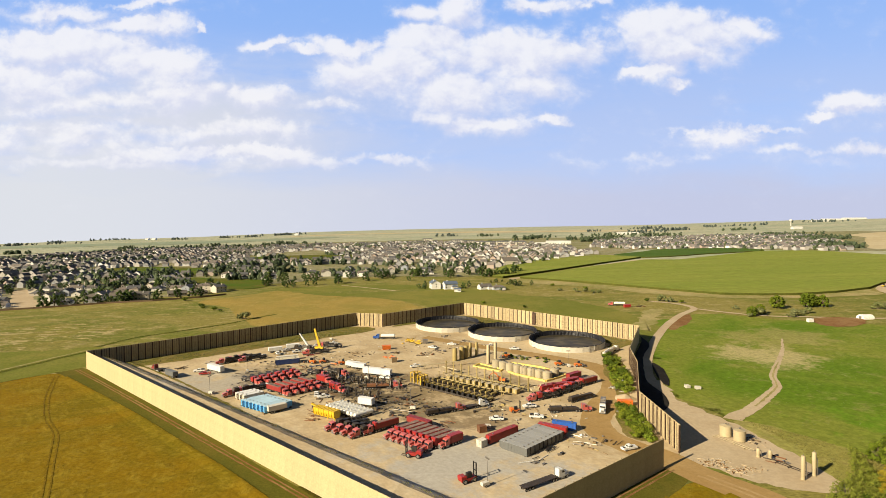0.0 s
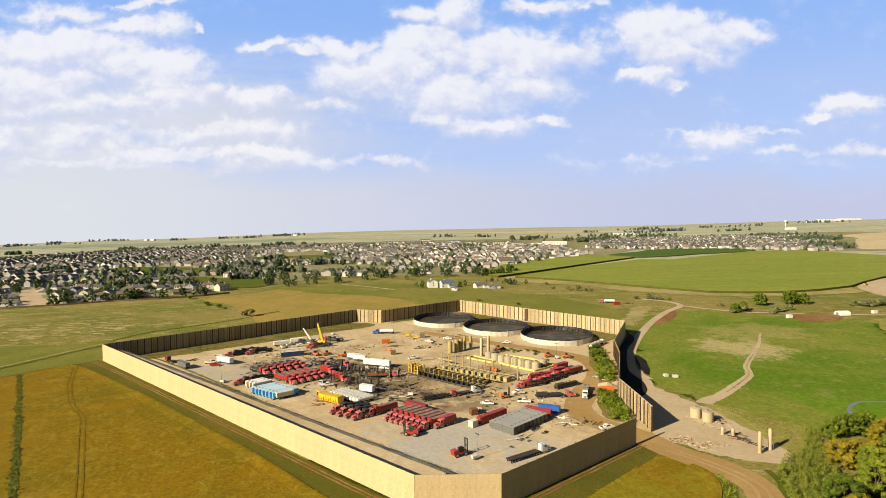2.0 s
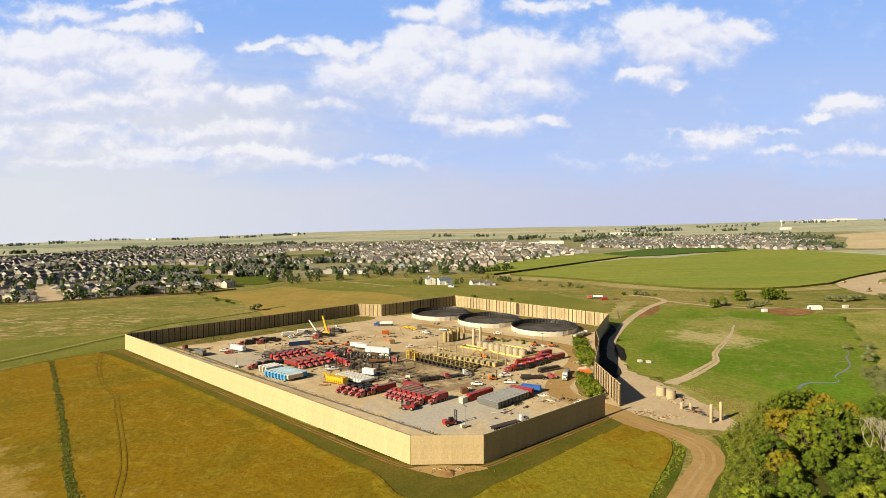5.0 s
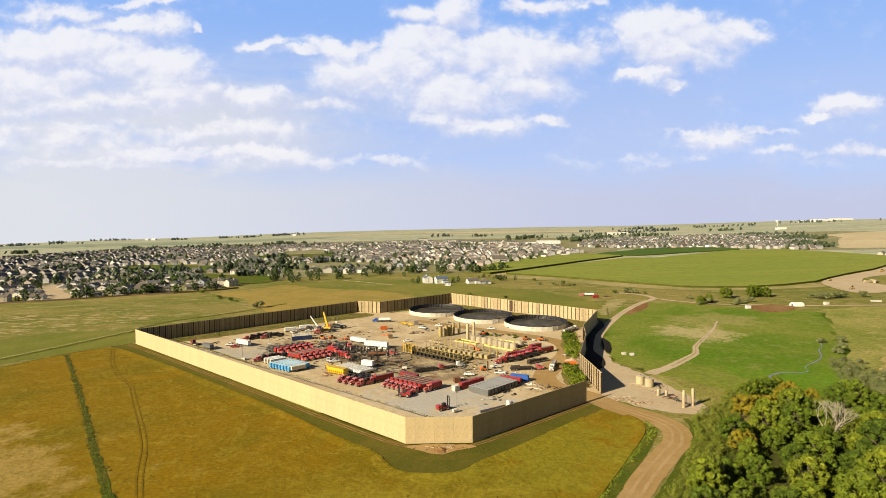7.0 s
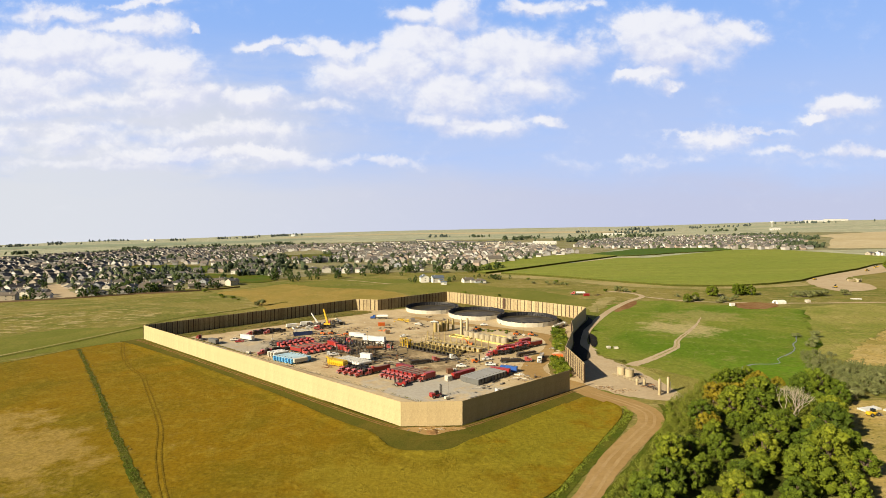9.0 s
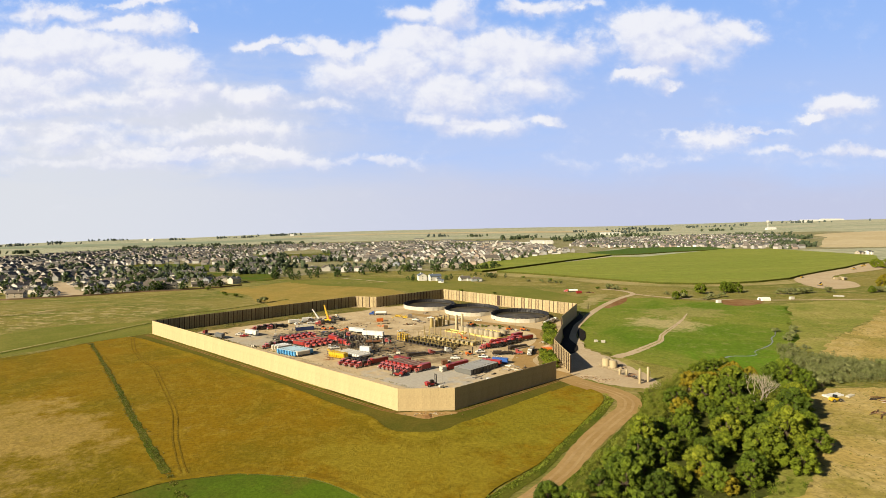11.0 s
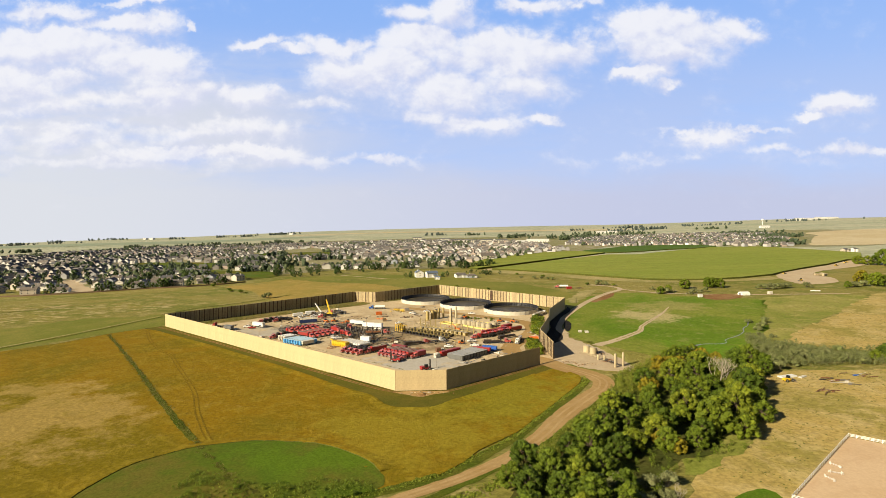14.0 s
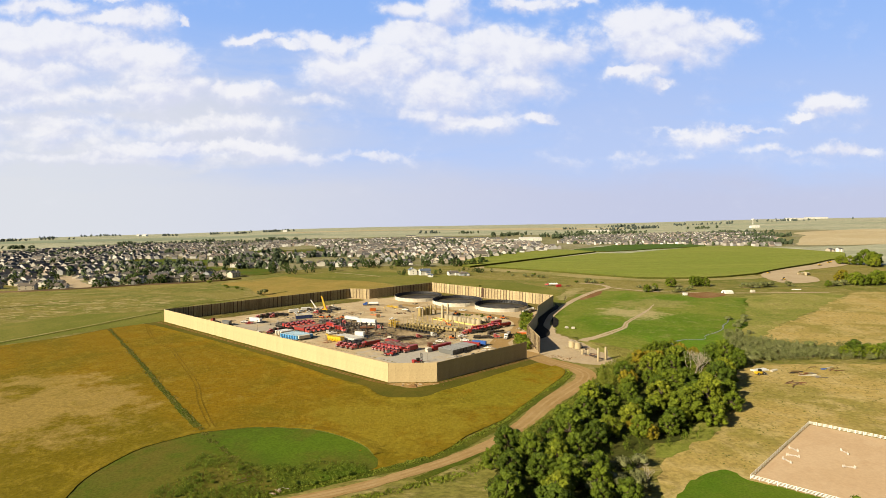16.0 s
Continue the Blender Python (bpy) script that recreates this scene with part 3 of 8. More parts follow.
ribbon("corn_track", [(78, 714), (100, 738), (146, 786), (246, 897), (362, 1005), (420, 985), (505, 1042), (645, 1130)], [9, 9, 9, 9, 9, 7, 7, 7], M_GRAVEL, 0.35, "pale dirt track between the corn fields", 0.5, 8.0)
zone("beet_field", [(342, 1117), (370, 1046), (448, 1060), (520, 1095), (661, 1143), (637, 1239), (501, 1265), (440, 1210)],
     M_CORN2, 2.0, "dark green crop strip beside the corn", 2.0, 8.0, 60.0, category="field", skirt=2.0, side=M_SHADESTALK)
zone("meadow", [(205, 450), (150, 415), (120, 340), (101, 275), (99, 244), (108, 228), (114, 213), (124, 200), (160, 180), (185, 190), (222, 240), (268, 313), (300, 370), (310, 395), (250, 425)],
     M_MEADOW, 0.05, "lush green wet meadow", 7.0, 4.0, category="meadow")
zone("green_slope", [(215, 232), (262, 310), (298, 370), (310, 395), (360, 412), (420, 412), (410, 388), (319, 308), (270, 267), (230, 228)],
     M_SLOPE, 0.04, "green slope beyond the creek", 3.0, 4.0, category="field")
zone("town_ground", [(-420, 560), (-343, 580), (-280, 615), (-234, 690), (-150, 760), (-60, 770), (60, 770), (130, 930), (330, 1120), (480, 1290), (640, 1215), (800, 1070), (1100, 1150),
                     (1500, 1900), (900, 2000), (300, 2150), (-400, 2150), (-1100, 2050), (-1400, 1500), (-900, 800)], M_SUBURB, 0.3, "gardens and streets of the town", 10.0, 20.0, 120.0, category="ground")



def crop_edge(points, label):
    """The upright edge of the standing crop; the field lies to the left of the way."""
    pts = curve(points, 1.2, False)
    n, m = len(pts), Mesh()
    for i, p in enumerate(pts):
        d = (pts[min(i + 1, n - 1)] - pts[max(i - 1, 0)]).normalized()
        side = Vector((-d.y, d.x, 0))
        for k, (inward, up) in enumerate(((0.0, 0.06), (0.15, 0.34), (1.3, 0.38), (5.0, 0.06))):
            q = p + side * (inward + 0.25 * noise.noise(p * 0.7))
            m.v.append((q.x, q.y, h(q.x, q.y) + up + 0.12 * noise.noise(p * 0.9) * (0 < k < 3)))
        if i:
            for k in range(3):
                a = (i - 1) * 4 + k
                m.f.append((a, a + 1, a + 5, a + 4))
                # the upright face gets the colour darkened for shade
                m.m.append(0 if k == 0 else 1)
    return tagged(new("crop_edge", m.done("crop_edge", M_SHADESTALK, M_GOLD)), label, "field", "", "structure")


crop_edge([(-102, 30), (-104, 43), (-102, 55), (-98, 66), (-91, 73), (-83, 79), (-73, 82), (-63, 84), (-52, 83), (-38, 80), (-28, 74), (-18, 65), (-13.5, 57)], "standing edge of the barley round the mown plot")
crop_edge([(6, 53.5), (14, 62), (20, 71), (28, 79), (37, 88), (45, 100), (54, 113), (64, 128), (75, 145), (79, 157), (76, 165)], "standing edge of the barley along the road")
crop_edge([(56, 163), (28, 138), (21, 132), (12, 125), (3.5, 117), (-10, 117), (-17, 121), (-25, 134), (-40, 147), (-65, 172), (-83, 189), (-112, 215), (-146, 245), (-205, 294)], "standing edge of the barley along the verge")
# ---------------------------------------------------------------- pad, roads and the tall wall
zone("pad", [RE, NR, NL, LL, F1, F2, F3, F4, FB, FC, FD, (72.5, 210), GE], M_DIRT, 0.12, "graded tan gravel drilling pad with tyre marks", 0.0, 5, 0, False, category="pad")
ribbon("haul_road", [(-20, 378), (20, 346), (52, 322), (72, 303), (78, 285), (73, 262), (62, 242), (53, 224), (52, 210), (58, 198), (66, 189), (73, 176), (84, 161), (88, 150), (84, 138), (76, 128), (62, 110), (53, 97), (44, 83), (30, 66), (14, 52.6), (0, 43.5),
                     (-17, 34), (-40, 25), (-80, 10), (-150, -30), (-240, -120)], [8, 9, 10, 12, 13, 13, 13, 12, 12, 12, 13, 12, 13, 11, 9.5, 9.2, 8.8, 8, 7, 6, 5.4, 5, 5, 5, 5, 5, 5], M_ROAD, 0.13, "graded tan dirt haul road", 0.5)
for off in (-1.5, 1.5):
    ribbon("wheel_rut", [(73 + off, 176), (84 + off, 161), (88 + off, 150), (84 + off, 138 - off * 0.4), (76 + off * 0.8, 128 - off * 0.6), (62 + off * 0.8, 110 - off * 0.6), (53 + off * 0.8, 97 - off * 0.6), (44 + off * 0.7, 83 - off * 0.7), (30 + off * 0.5, 66 - off * 0.6), (14 + off * 0.4, 52.6 - off * 0.6), (0 + off * 0.3, 43.5 - off * 0.6), (-17, 34 - off * 0.6), (-40, 25 - off * 0.6)], 1.1, M_RUT, 0.17, "paler packed wheel rut on the haul road", 0.35)
zone("gravel_apron", [(99, 275), (97, 259), (97, 240), (104, 222), (108, 208), (114, 194), (113, 180), (111, 165), (98, 166), (90, 170), (80, 179), (73, 188), (74, 200), (74, 228), (88, 262)],
     M_GRAVEL, 0.10, "pale gravel apron outside the gate", 2.2, 2.0, category="yard")
ribbon("road_verge", [(76, 166), (81, 156), (77, 144), (66, 127), (53.5, 109.5), (44, 96), (35, 83), (23.5, 70), (13, 59), (1, 50), (-18, 41), (-45, 30)], [2, 3, 4, 4.5, 5, 5, 5, 5, 5.5, 5, 4, 4], M_VERGE, 0.11, "green grassy verge between field and road", 0.9, category="verge")
ribbon("road_verge", [(97, 160), (96, 151), (89.5, 137), (72.5, 112.5), (60.5, 96.5), (43.5, 75.5), (29.5, 62), (16, 50), (2, 38)], [2, 3, 3.2, 3.2, 3.2, 3.2, 3, 3, 3], M_VERGE, 0.10, "green grassy verge between road and brush", 0.9, category="verge")
ribbon("field_path", [(-131, 675), (-97, 648), (-59, 614)], 3.0, M_GRAVEL, 0.2, "pale path across the pasture behind the wall", 0.5)
ribbon("back_track", [(96, 258), (95, 276), (101, 297), (113, 326), (133, 366), (158, 409), (185, 448), (209, 477), (206, 502), (188, 519)], 5.5, M_GRAVEL, 0.22, "pale gravel track behind the wall")
ribbon("farm_track", [(209, 477), (226, 457), (247, 440), (280, 432), (316, 424), (420, 420)], 4.0, M_GRAVEL, 0.2, "pale gravel farm track")
ribbon("meadow_path", [(107, 222), (110, 225.6), (120.8, 233.6), (134.8, 247.2), (149.2, 262.6), (158.3, 280.7), (177.1, 306.6), (194.4, 331), (211.9, 360)], [7, 6.5, 5.5, 5, 4.2, 3.2, 2.8, 1.8, 0.8], M_GRAVEL, 0.16, "sandy path across the meadow", 0.8, 2.0)
ribbon("path_ridge", [(124, 236.5), (135.2, 247.6), (149.3, 263), (158.5, 281), (176, 305)], [0.7, 0.9, 0.9, 0.8, 0.6], M_STRAWY, 0.19, "grassy ridge between the path's ruts", 0.5, 1.5)
zone("corn_edge", [(85, 733), (92, 676), (157, 629), (208, 568), (286, 530), (381, 534), (425, 543), (432, 567), (440, 576), (420, 566), (388, 553), (342, 543), (308, 544), (271, 552), (230, 590), (170, 656), (115, 724)],
     M_STRAWY, 0.2, "straw-coloured strip along the corn", 1.0, 5.0, category="ground")
zone("sandy_spot", [(134, 409), (150, 440), (166, 472), (182, 476), (168, 448), (154, 424), (136, 388)], M_STRAWY, 0.18, "bare sandy spot beside the gravel track", 5.0, 3.0, category="ground")
DITCH = [(-330, 150), (-281, 240), (-264.5, 271), (-248, 306), (-236, 335), (-228, 352)]
BACKDITCH = [(-232, 362), (-222, 388), (-206, 404.5), (-177, 434), (-160, 462), (-150, 476)]
ribbon("field_track", [(x - 4, y + 2) for x, y in DITCH], 2.2, M_STRAWY, 0.15, "pale grassy track beside the ditch", 0.6)
ribbon("boundary_ditch", DITCH, 2.6, M_VERGE, 0.16, "dark weedy ditch along the barley", 1.0, category="ditch")
ribbon("boundary_ditch", BACKDITCH, 2.2, M_VERGE, 0.16, "dark weedy ditch behind the wall", 1.2, category="ditch")
ribbon("wheel_rut", [(-300, 170), (-269, 224), (-252, 252), (-234.6, 282.5), (-222, 297)], 1.2, M_DITCH, 0.16, "dark rut along the edge of the barley", 0.5, category="track")
ribbon("field_ditch", [(-232, 281), (-189, 224), (-156, 180), (-130, 144), (-112, 120), (-97, 100), (-86, 86)], [1.4, 1.8, 2, 2.4, 2.8, 3, 3], M_VERGE, 0.16, "weedy ditch line through the barley", 0.8, category="ditch")
for k, off in enumerate((0.0, 2.0)):
    ribbon("wheel_track", [(-214 + off, 297), (-193 + off, 261), (-173.5 + off, 233.6), (-157.5 + off, 216), (-141.5 + off, 191), (-130 + off, 173), (-111.5 + off, 143), (-99 + off, 117), (-87.5 + off, 96), (-81 + off, 85.5)], 0.55, M_TRACK, 0.14, "dark wheel track in the barley", 0.15, category="track")
ribbon("creek", [(152, 188), (157, 201), (163, 213), (173, 221), (184, 221), (190, 224), (194, 232), (209, 244), (218, 254), (225, 266), (233, 275), (240, 286), (247, 297)], [1.2, 1.2, 1.5, 1.6, 1.2, 0.4, 0.6, 0.9, 0.75, 0.8, 0.7, 0.8, 0.5], M_WATER, 0.12, "narrow winding creek in the meadow", 0.5, 2.0, category="water")
zone("weedy_bank", [(-200, 318), (-178, 346), (-150, 372), (-119, 396), (-78, 416), (-58, 410), (-64, 396), (-73, 390), (-112, 360), (-140, 338), (-168, 318), (-190, 308)], M_WEED, 0.2, "weedy bank along the inside of the wall", 1.5, 3.0, category="bank")
zone("weedy_bank", [(8, 458), (60, 411), (114, 361), (106, 345), (94, 340), (96, 362), (60, 392), (30, 412), (10, 440), (-20, 440), (-46, 416), (-30, 424)], M_WEED, 0.2, "weedy bank behind the reservoirs", 1.5, 3.0, category="bank")
zone("weedy_bank", [(90, 302), (84, 276), (70, 232), (70, 204), (60, 206), (62, 226), (72, 258), (76, 290), (84, 318), (94, 326)], M_WEED, 0.21, "green weedy bank near the gate", 1.0, 3.0, category="bank")
ribbon("pad_ditch", [(-192, 326), (-150, 291), (-104, 248.6), (-69, 215.5), (-44, 195), (-23, 177), (-11, 164), (2, 154), (20, 158), (50, 180)], 1.6, M_WEED, 0.2, "weedy drain along the pad's edge", 0.6, category="ditch")
def inner_berm(a, b, low, high, reach, label):
    """A raised bench of soil against the inside of the wall, narrower towards b."""
    a, b = Vector(a), Vector(b)
    d = b - a
    side = Vector((d.y, -d.x)).normalized()
    n = int(d.length / 4)
    m = Mesh()
    for i in range(n + 1):
        f = i / n
        p = a + d * f
        top, edge = low + (high - low) * f ** 0.8, reach * (1 - 0.4 * f)
        for k, (out, up) in enumerate(((0.1, 1.03), (5.0, 1.0), (edge - 1.0, 0.97), (edge + 3.6, 0.62), (edge + 10.5, -0.08))):
            q = p + side * out
            jig = noise.noise(Vector((q.x * 0.2, q.y * 0.2, 1.0))) * 0.3 * (0 < k < 4)
            m.v.append((q.x, q.y, h(q.x, q.y) + 0.15 + top * up + jig))
        if i:
            for k in range(4):
                j = (i - 1) * 5 + k
                m.f.append((j, j + 1, j + 6, j + 5))
                m.m.append(0)
    return tagged(new("inner_berm", m.done("inner_berm", M_DIRT)), label, "bank", "", "structure")


inner_berm(NL, LL, 5.4, 5.6, 14.5, "raised bench of pale soil along the inside of the wall")
for off in (1.2, 2.6):
    k = off * 0.72
    ribbon("wheel_rut", [(-207 - k, 308 - k), (-170 - k, 276.2 - k), (-112 - k, 224.8 - k), (-60 - k, 178.6 - k), (-30 - k, 152 - k), (-15, 140 - off), (-2, 138.5 - off), (11, 140 - off), (30 + k, 155 - k), (64 + k, 182 - k)], 0.6, M_SOIL, 0.13, "brown wheel rut along the foot of the wall", 0.35, category="track")
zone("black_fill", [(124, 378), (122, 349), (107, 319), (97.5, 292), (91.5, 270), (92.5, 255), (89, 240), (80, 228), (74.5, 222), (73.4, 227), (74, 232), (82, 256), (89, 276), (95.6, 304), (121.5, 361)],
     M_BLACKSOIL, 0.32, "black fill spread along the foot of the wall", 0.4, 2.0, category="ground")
zone("black_fill", [(107.5, 306), (108.5, 296), (104.5, 278), (99.5, 265), (98.3, 268), (100.3, 282), (103.5, 295)], M_BLACKSOIL, 0.3, "flat black patch beside the gravel track", 0.4, 2.0, category="ground")
zone("olive_bank", [(106, 220), (116, 217), (130, 197), (131, 190), (118, 170), (113, 166), (113, 172), (110, 192), (107, 208)], M_SLOPE, 0.13, "olive rank grass beside the gravel apron", 1.5, 2.0, category="ground")
zone("bare_corner", [(-12, 138.5), (8, 138.5), (12, 136.5), (4, 133), (-1, 130.5), (-7, 133.5), (-15, 137)], M_ROAD, 0.15, "bare dirt washed out at the wall's corner", 1.2, 2.0, category="ground")
WALL_H = 9.75


def tall_wall(name, a, b, label):
    """Panels on rolled steel posts; the smooth skin is on the outer side, to the right of the way from a to b."""
    a, b = Vector(a), Vector(b)
    d = (b - a)
    n = max(1, round(d.length / 3.66))
    w = d.length / n
    deg = math.degrees(math.atan2(d.y, d.x))
    root = tagged(new(name), label, "wall", "tall wall round the pad", "structure")
    pm = Mesh()
    pm.slot = 1
    pm.box(0.02, -0.10, -0.3, w - 0.02, 0.06, WALL_H)
    pm.slot = 0
    pm.box(0.0, -0.16, -0.3, w - 0.012, -0.10, WALL_H + 0.03)
    pm.slot = 2
    for x in (w * 0.36, w * 0.64):
        pm.box(x - 0.06, 0.06, -0.3, x + 0.06, 0.14, WALL_H - 0.15)
    pm.slot = 1
    for z in (1.6, 4.9, 8.2):
        pm.box(0.05, 0.06, z, w - 0.05, 0.13, z + 0.16)
    panel = pm.done("panel", M_SKIN, M_INNER, M_POST)
    sm = Mesh()
    sm.box(-0.22, 0.06, -0.3, 0.22, 0.11, WALL_H - 0.1)
    sm.box(-0.05, 0.11, -0.3, 0.05, 0.34, WALL_H - 0.1)
    sm.box(-0.22, 0.34, -0.3, 0.22, 0.39, WALL_H - 0.1)
    post = sm.done("post", M_POST)
    for i in range(n + 1):
        p = a + d * (i / n)
        if i < n:
            c = a + d * ((i + 0.5) / n)
            ob = part("panel", panel, (), root)
            ob.matrix_basis = Matrix.Translation((p.x, p.y, h(c.x, c.y))) @ Matrix.Rotation(radians(deg), 4, "Z")
        ob = part("post", post, (), root)
        ob.matrix_basis = Matrix.Translation((p.x, p.y, h(p.x, p.y))) @ Matrix.Rotation(radians(deg), 4, "Z")
    return root

# ---------------------------------------------------------------- paints for machines and plant
M_RED = paint("red_truck_paint", (0.30, 0.018, 0.016), 0.4, 0, 0.45, 0.6, 0.25)
# Red lightened to pink: sun glare put into the cab paint, with some dust.
M_GLARECAB = paint("dusty_pink_red_cab", (0.42, 0.085, 0.075), 0.3, 0, 0.3, 0.6, 0.25, dirt=(0.30, 0.20, 0.16))
M_DUSTTOP = paint("dust_covered_roof", (0.15, 0.10, 0.085), 0.8, 0, 0.5, 0.8, 0.3, dirt=(0.28, 0.20, 0.14))
M_PALEYELLOW = paint("pale_yellow_liner", (0.62, 0.47, 0.14), 0.7, 0, 0.25, 0.6, 0.1)
M_REDB = paint("faded_red_body", (0.235, 0.017, 0.016), 0.5, 0, 0.45, 0.5, 0.3)
M_BLACK = paint("oily_black_steel", (0.01584, 0.0144, 0.0144), 0.55, 0.2, 0.35, 0.9, 0.3)
M_DARK = paint("dark_brown_iron", (0.0396, 0.0288, 0.0216), 0.65, 0.3, 0.4, 0.9, 0.3)
M_TYRE = paint("dusty_tyre", (0.01584, 0.0144, 0.0144), 0.9, 0, 0.35, 1.5)
M_RIM = paint("dull_alloy", (0.387, 0.387, 0.387), 0.4, 0.8, 0.3, 2.0)
M_WHITE = paint("white_enamel", (0.6536, 0.645, 0.6192), 0.45, 0, 0.18, 0.5, 0.1)
M_DIRTYW = paint("dusty_white", (0.5332, 0.4988, 0.43), 0.6, 0, 0.3, 0.5, 0.15)
M_GREY = paint("grey_tank_paint", (0.1224, 0.126, 0.126), 0.55, 0.1, 0.2, 0.5, 0.2)
M_GREYTOP = paint("dusty_grey_top", (0.27, 0.27, 0.265), 0.7, 0.1, 0.35, 0.4, 0.15, dirt=(0.33, 0.29, 0.22))
M_SKYBLUE = paint("light_blue_paint", (0.1032, 0.3612, 0.688), 0.5, 0, 0.2, 0.5, 0.2)
M_PALEBLUE = paint("faded_blue_top", (0.3612, 0.516, 0.6192), 0.6, 0, 0.3, 0.6, 0.25)
M_NAVY = paint("navy_paint", (0.0144, 0.0324, 0.1224), 0.5, 0, 0.2, 0.5)
M_CREAMTOP = paint("cream_tarp", (0.504, 0.4464, 0.3168), 0.8, 0, 0.15, 0.5)
M_BLUE = paint("strong_blue_paint", (0.0172, 0.086, 0.3612), 0.45, 0, 0.2, 0.5, 0.2)
M_YELLOW = paint("machine_yellow", (0.6192, 0.3956, 0.0129), 0.5, 0, 0.25, 0.6, 0.1)
M_ORANGE = paint("machine_orange", (0.5676, 0.1376, 0.0172), 0.5, 0, 0.25, 0.6, 0.15)
M_TAN = paint("tan_plant_paint", (0.3888, 0.3204, 0.198), 0.55, 0, 0.2, 0.5, 0.12)
M_OLIVE = paint("olive_tan_plant", (0.3024, 0.2304, 0.0792), 0.6, 0, 0.35, 0.7, 0.2)
M_STEEL = paint("weathered_steel", (0.216, 0.1944, 0.1728), 0.5, 0.6, 0.4, 0.8, 0.2)
M_GLASS = paint("dark_glass", (0.0144, 0.018, 0.0216), 0.08, 0, 0.1, 2.0)
M_LINER = paint("black_liner", (0.010, 0.010, 0.014), 0.5, 0, 0.15, 0.3, 0, 0.3, (0.03, 0.03, 0.035))
M_WOOD = paint("old_timber", (0.1944, 0.1296, 0.0648), 0.85, 0, 0.35, 1.0, 0.3)
M_RUST = paint("rusty_iron", (0.1656, 0.0684, 0.0288), 0.8, 0.2, 0.4, 1.0, 0.3)
M_POOL, _N, _B = base_mat("tank_water")
# Lighter brown streaks in the base colour stand in for reflections.
_N.put(_B.inputs["Base Color"], _N.mix(_N.ramp(_N.noise(_N.vec("MULTIPLY", where(_N), (0.7, 1.6, 1.0)), 0.16, 5, 0.6, 0.6), 0.42, 0.62), (0.035, 0.030, 0.02), (0.095, 0.078, 0.045)))
_B.inputs["Roughness"].default_value = 0.45
_B.inputs["Specular IOR Level"].default_value = 0.08
bump(_N, _B, _N.noise(where(_N), 2.0, 3), 0.15, 0.03)


# ---------------------------------------------------------------- kinds of machines; nose towards +x
def thing(name, label, category, group=""):
    return tagged(new(name), label, category, group)


WHEEL = {}


def wheels(root, xs, ys, r=0.52, w=0.32):
    """A wheel at each x and each side; ys: distance of the wheel's middle from the middle line."""
    if (r, w) not in WHEEL:
        m = Mesh()
        m.tube((0, -w / 2, 0), (0, w / 2, 0), r, n=14)
        m.slot = 1
        for s in (-1, 1):
            m.tube((0, s * w / 2, 0), (0, s * (w / 2 + 0.03), 0), r * 0.58, r * 0.5, n=10)
        WHEEL[(r, w)] = m.done("wheel", M_TYRE, M_RIM)
    for x in xs:
        for s in (-1, 1):
            part("wheel", WHEEL[(r, w)], (), root).location = (x, s * ys, r)


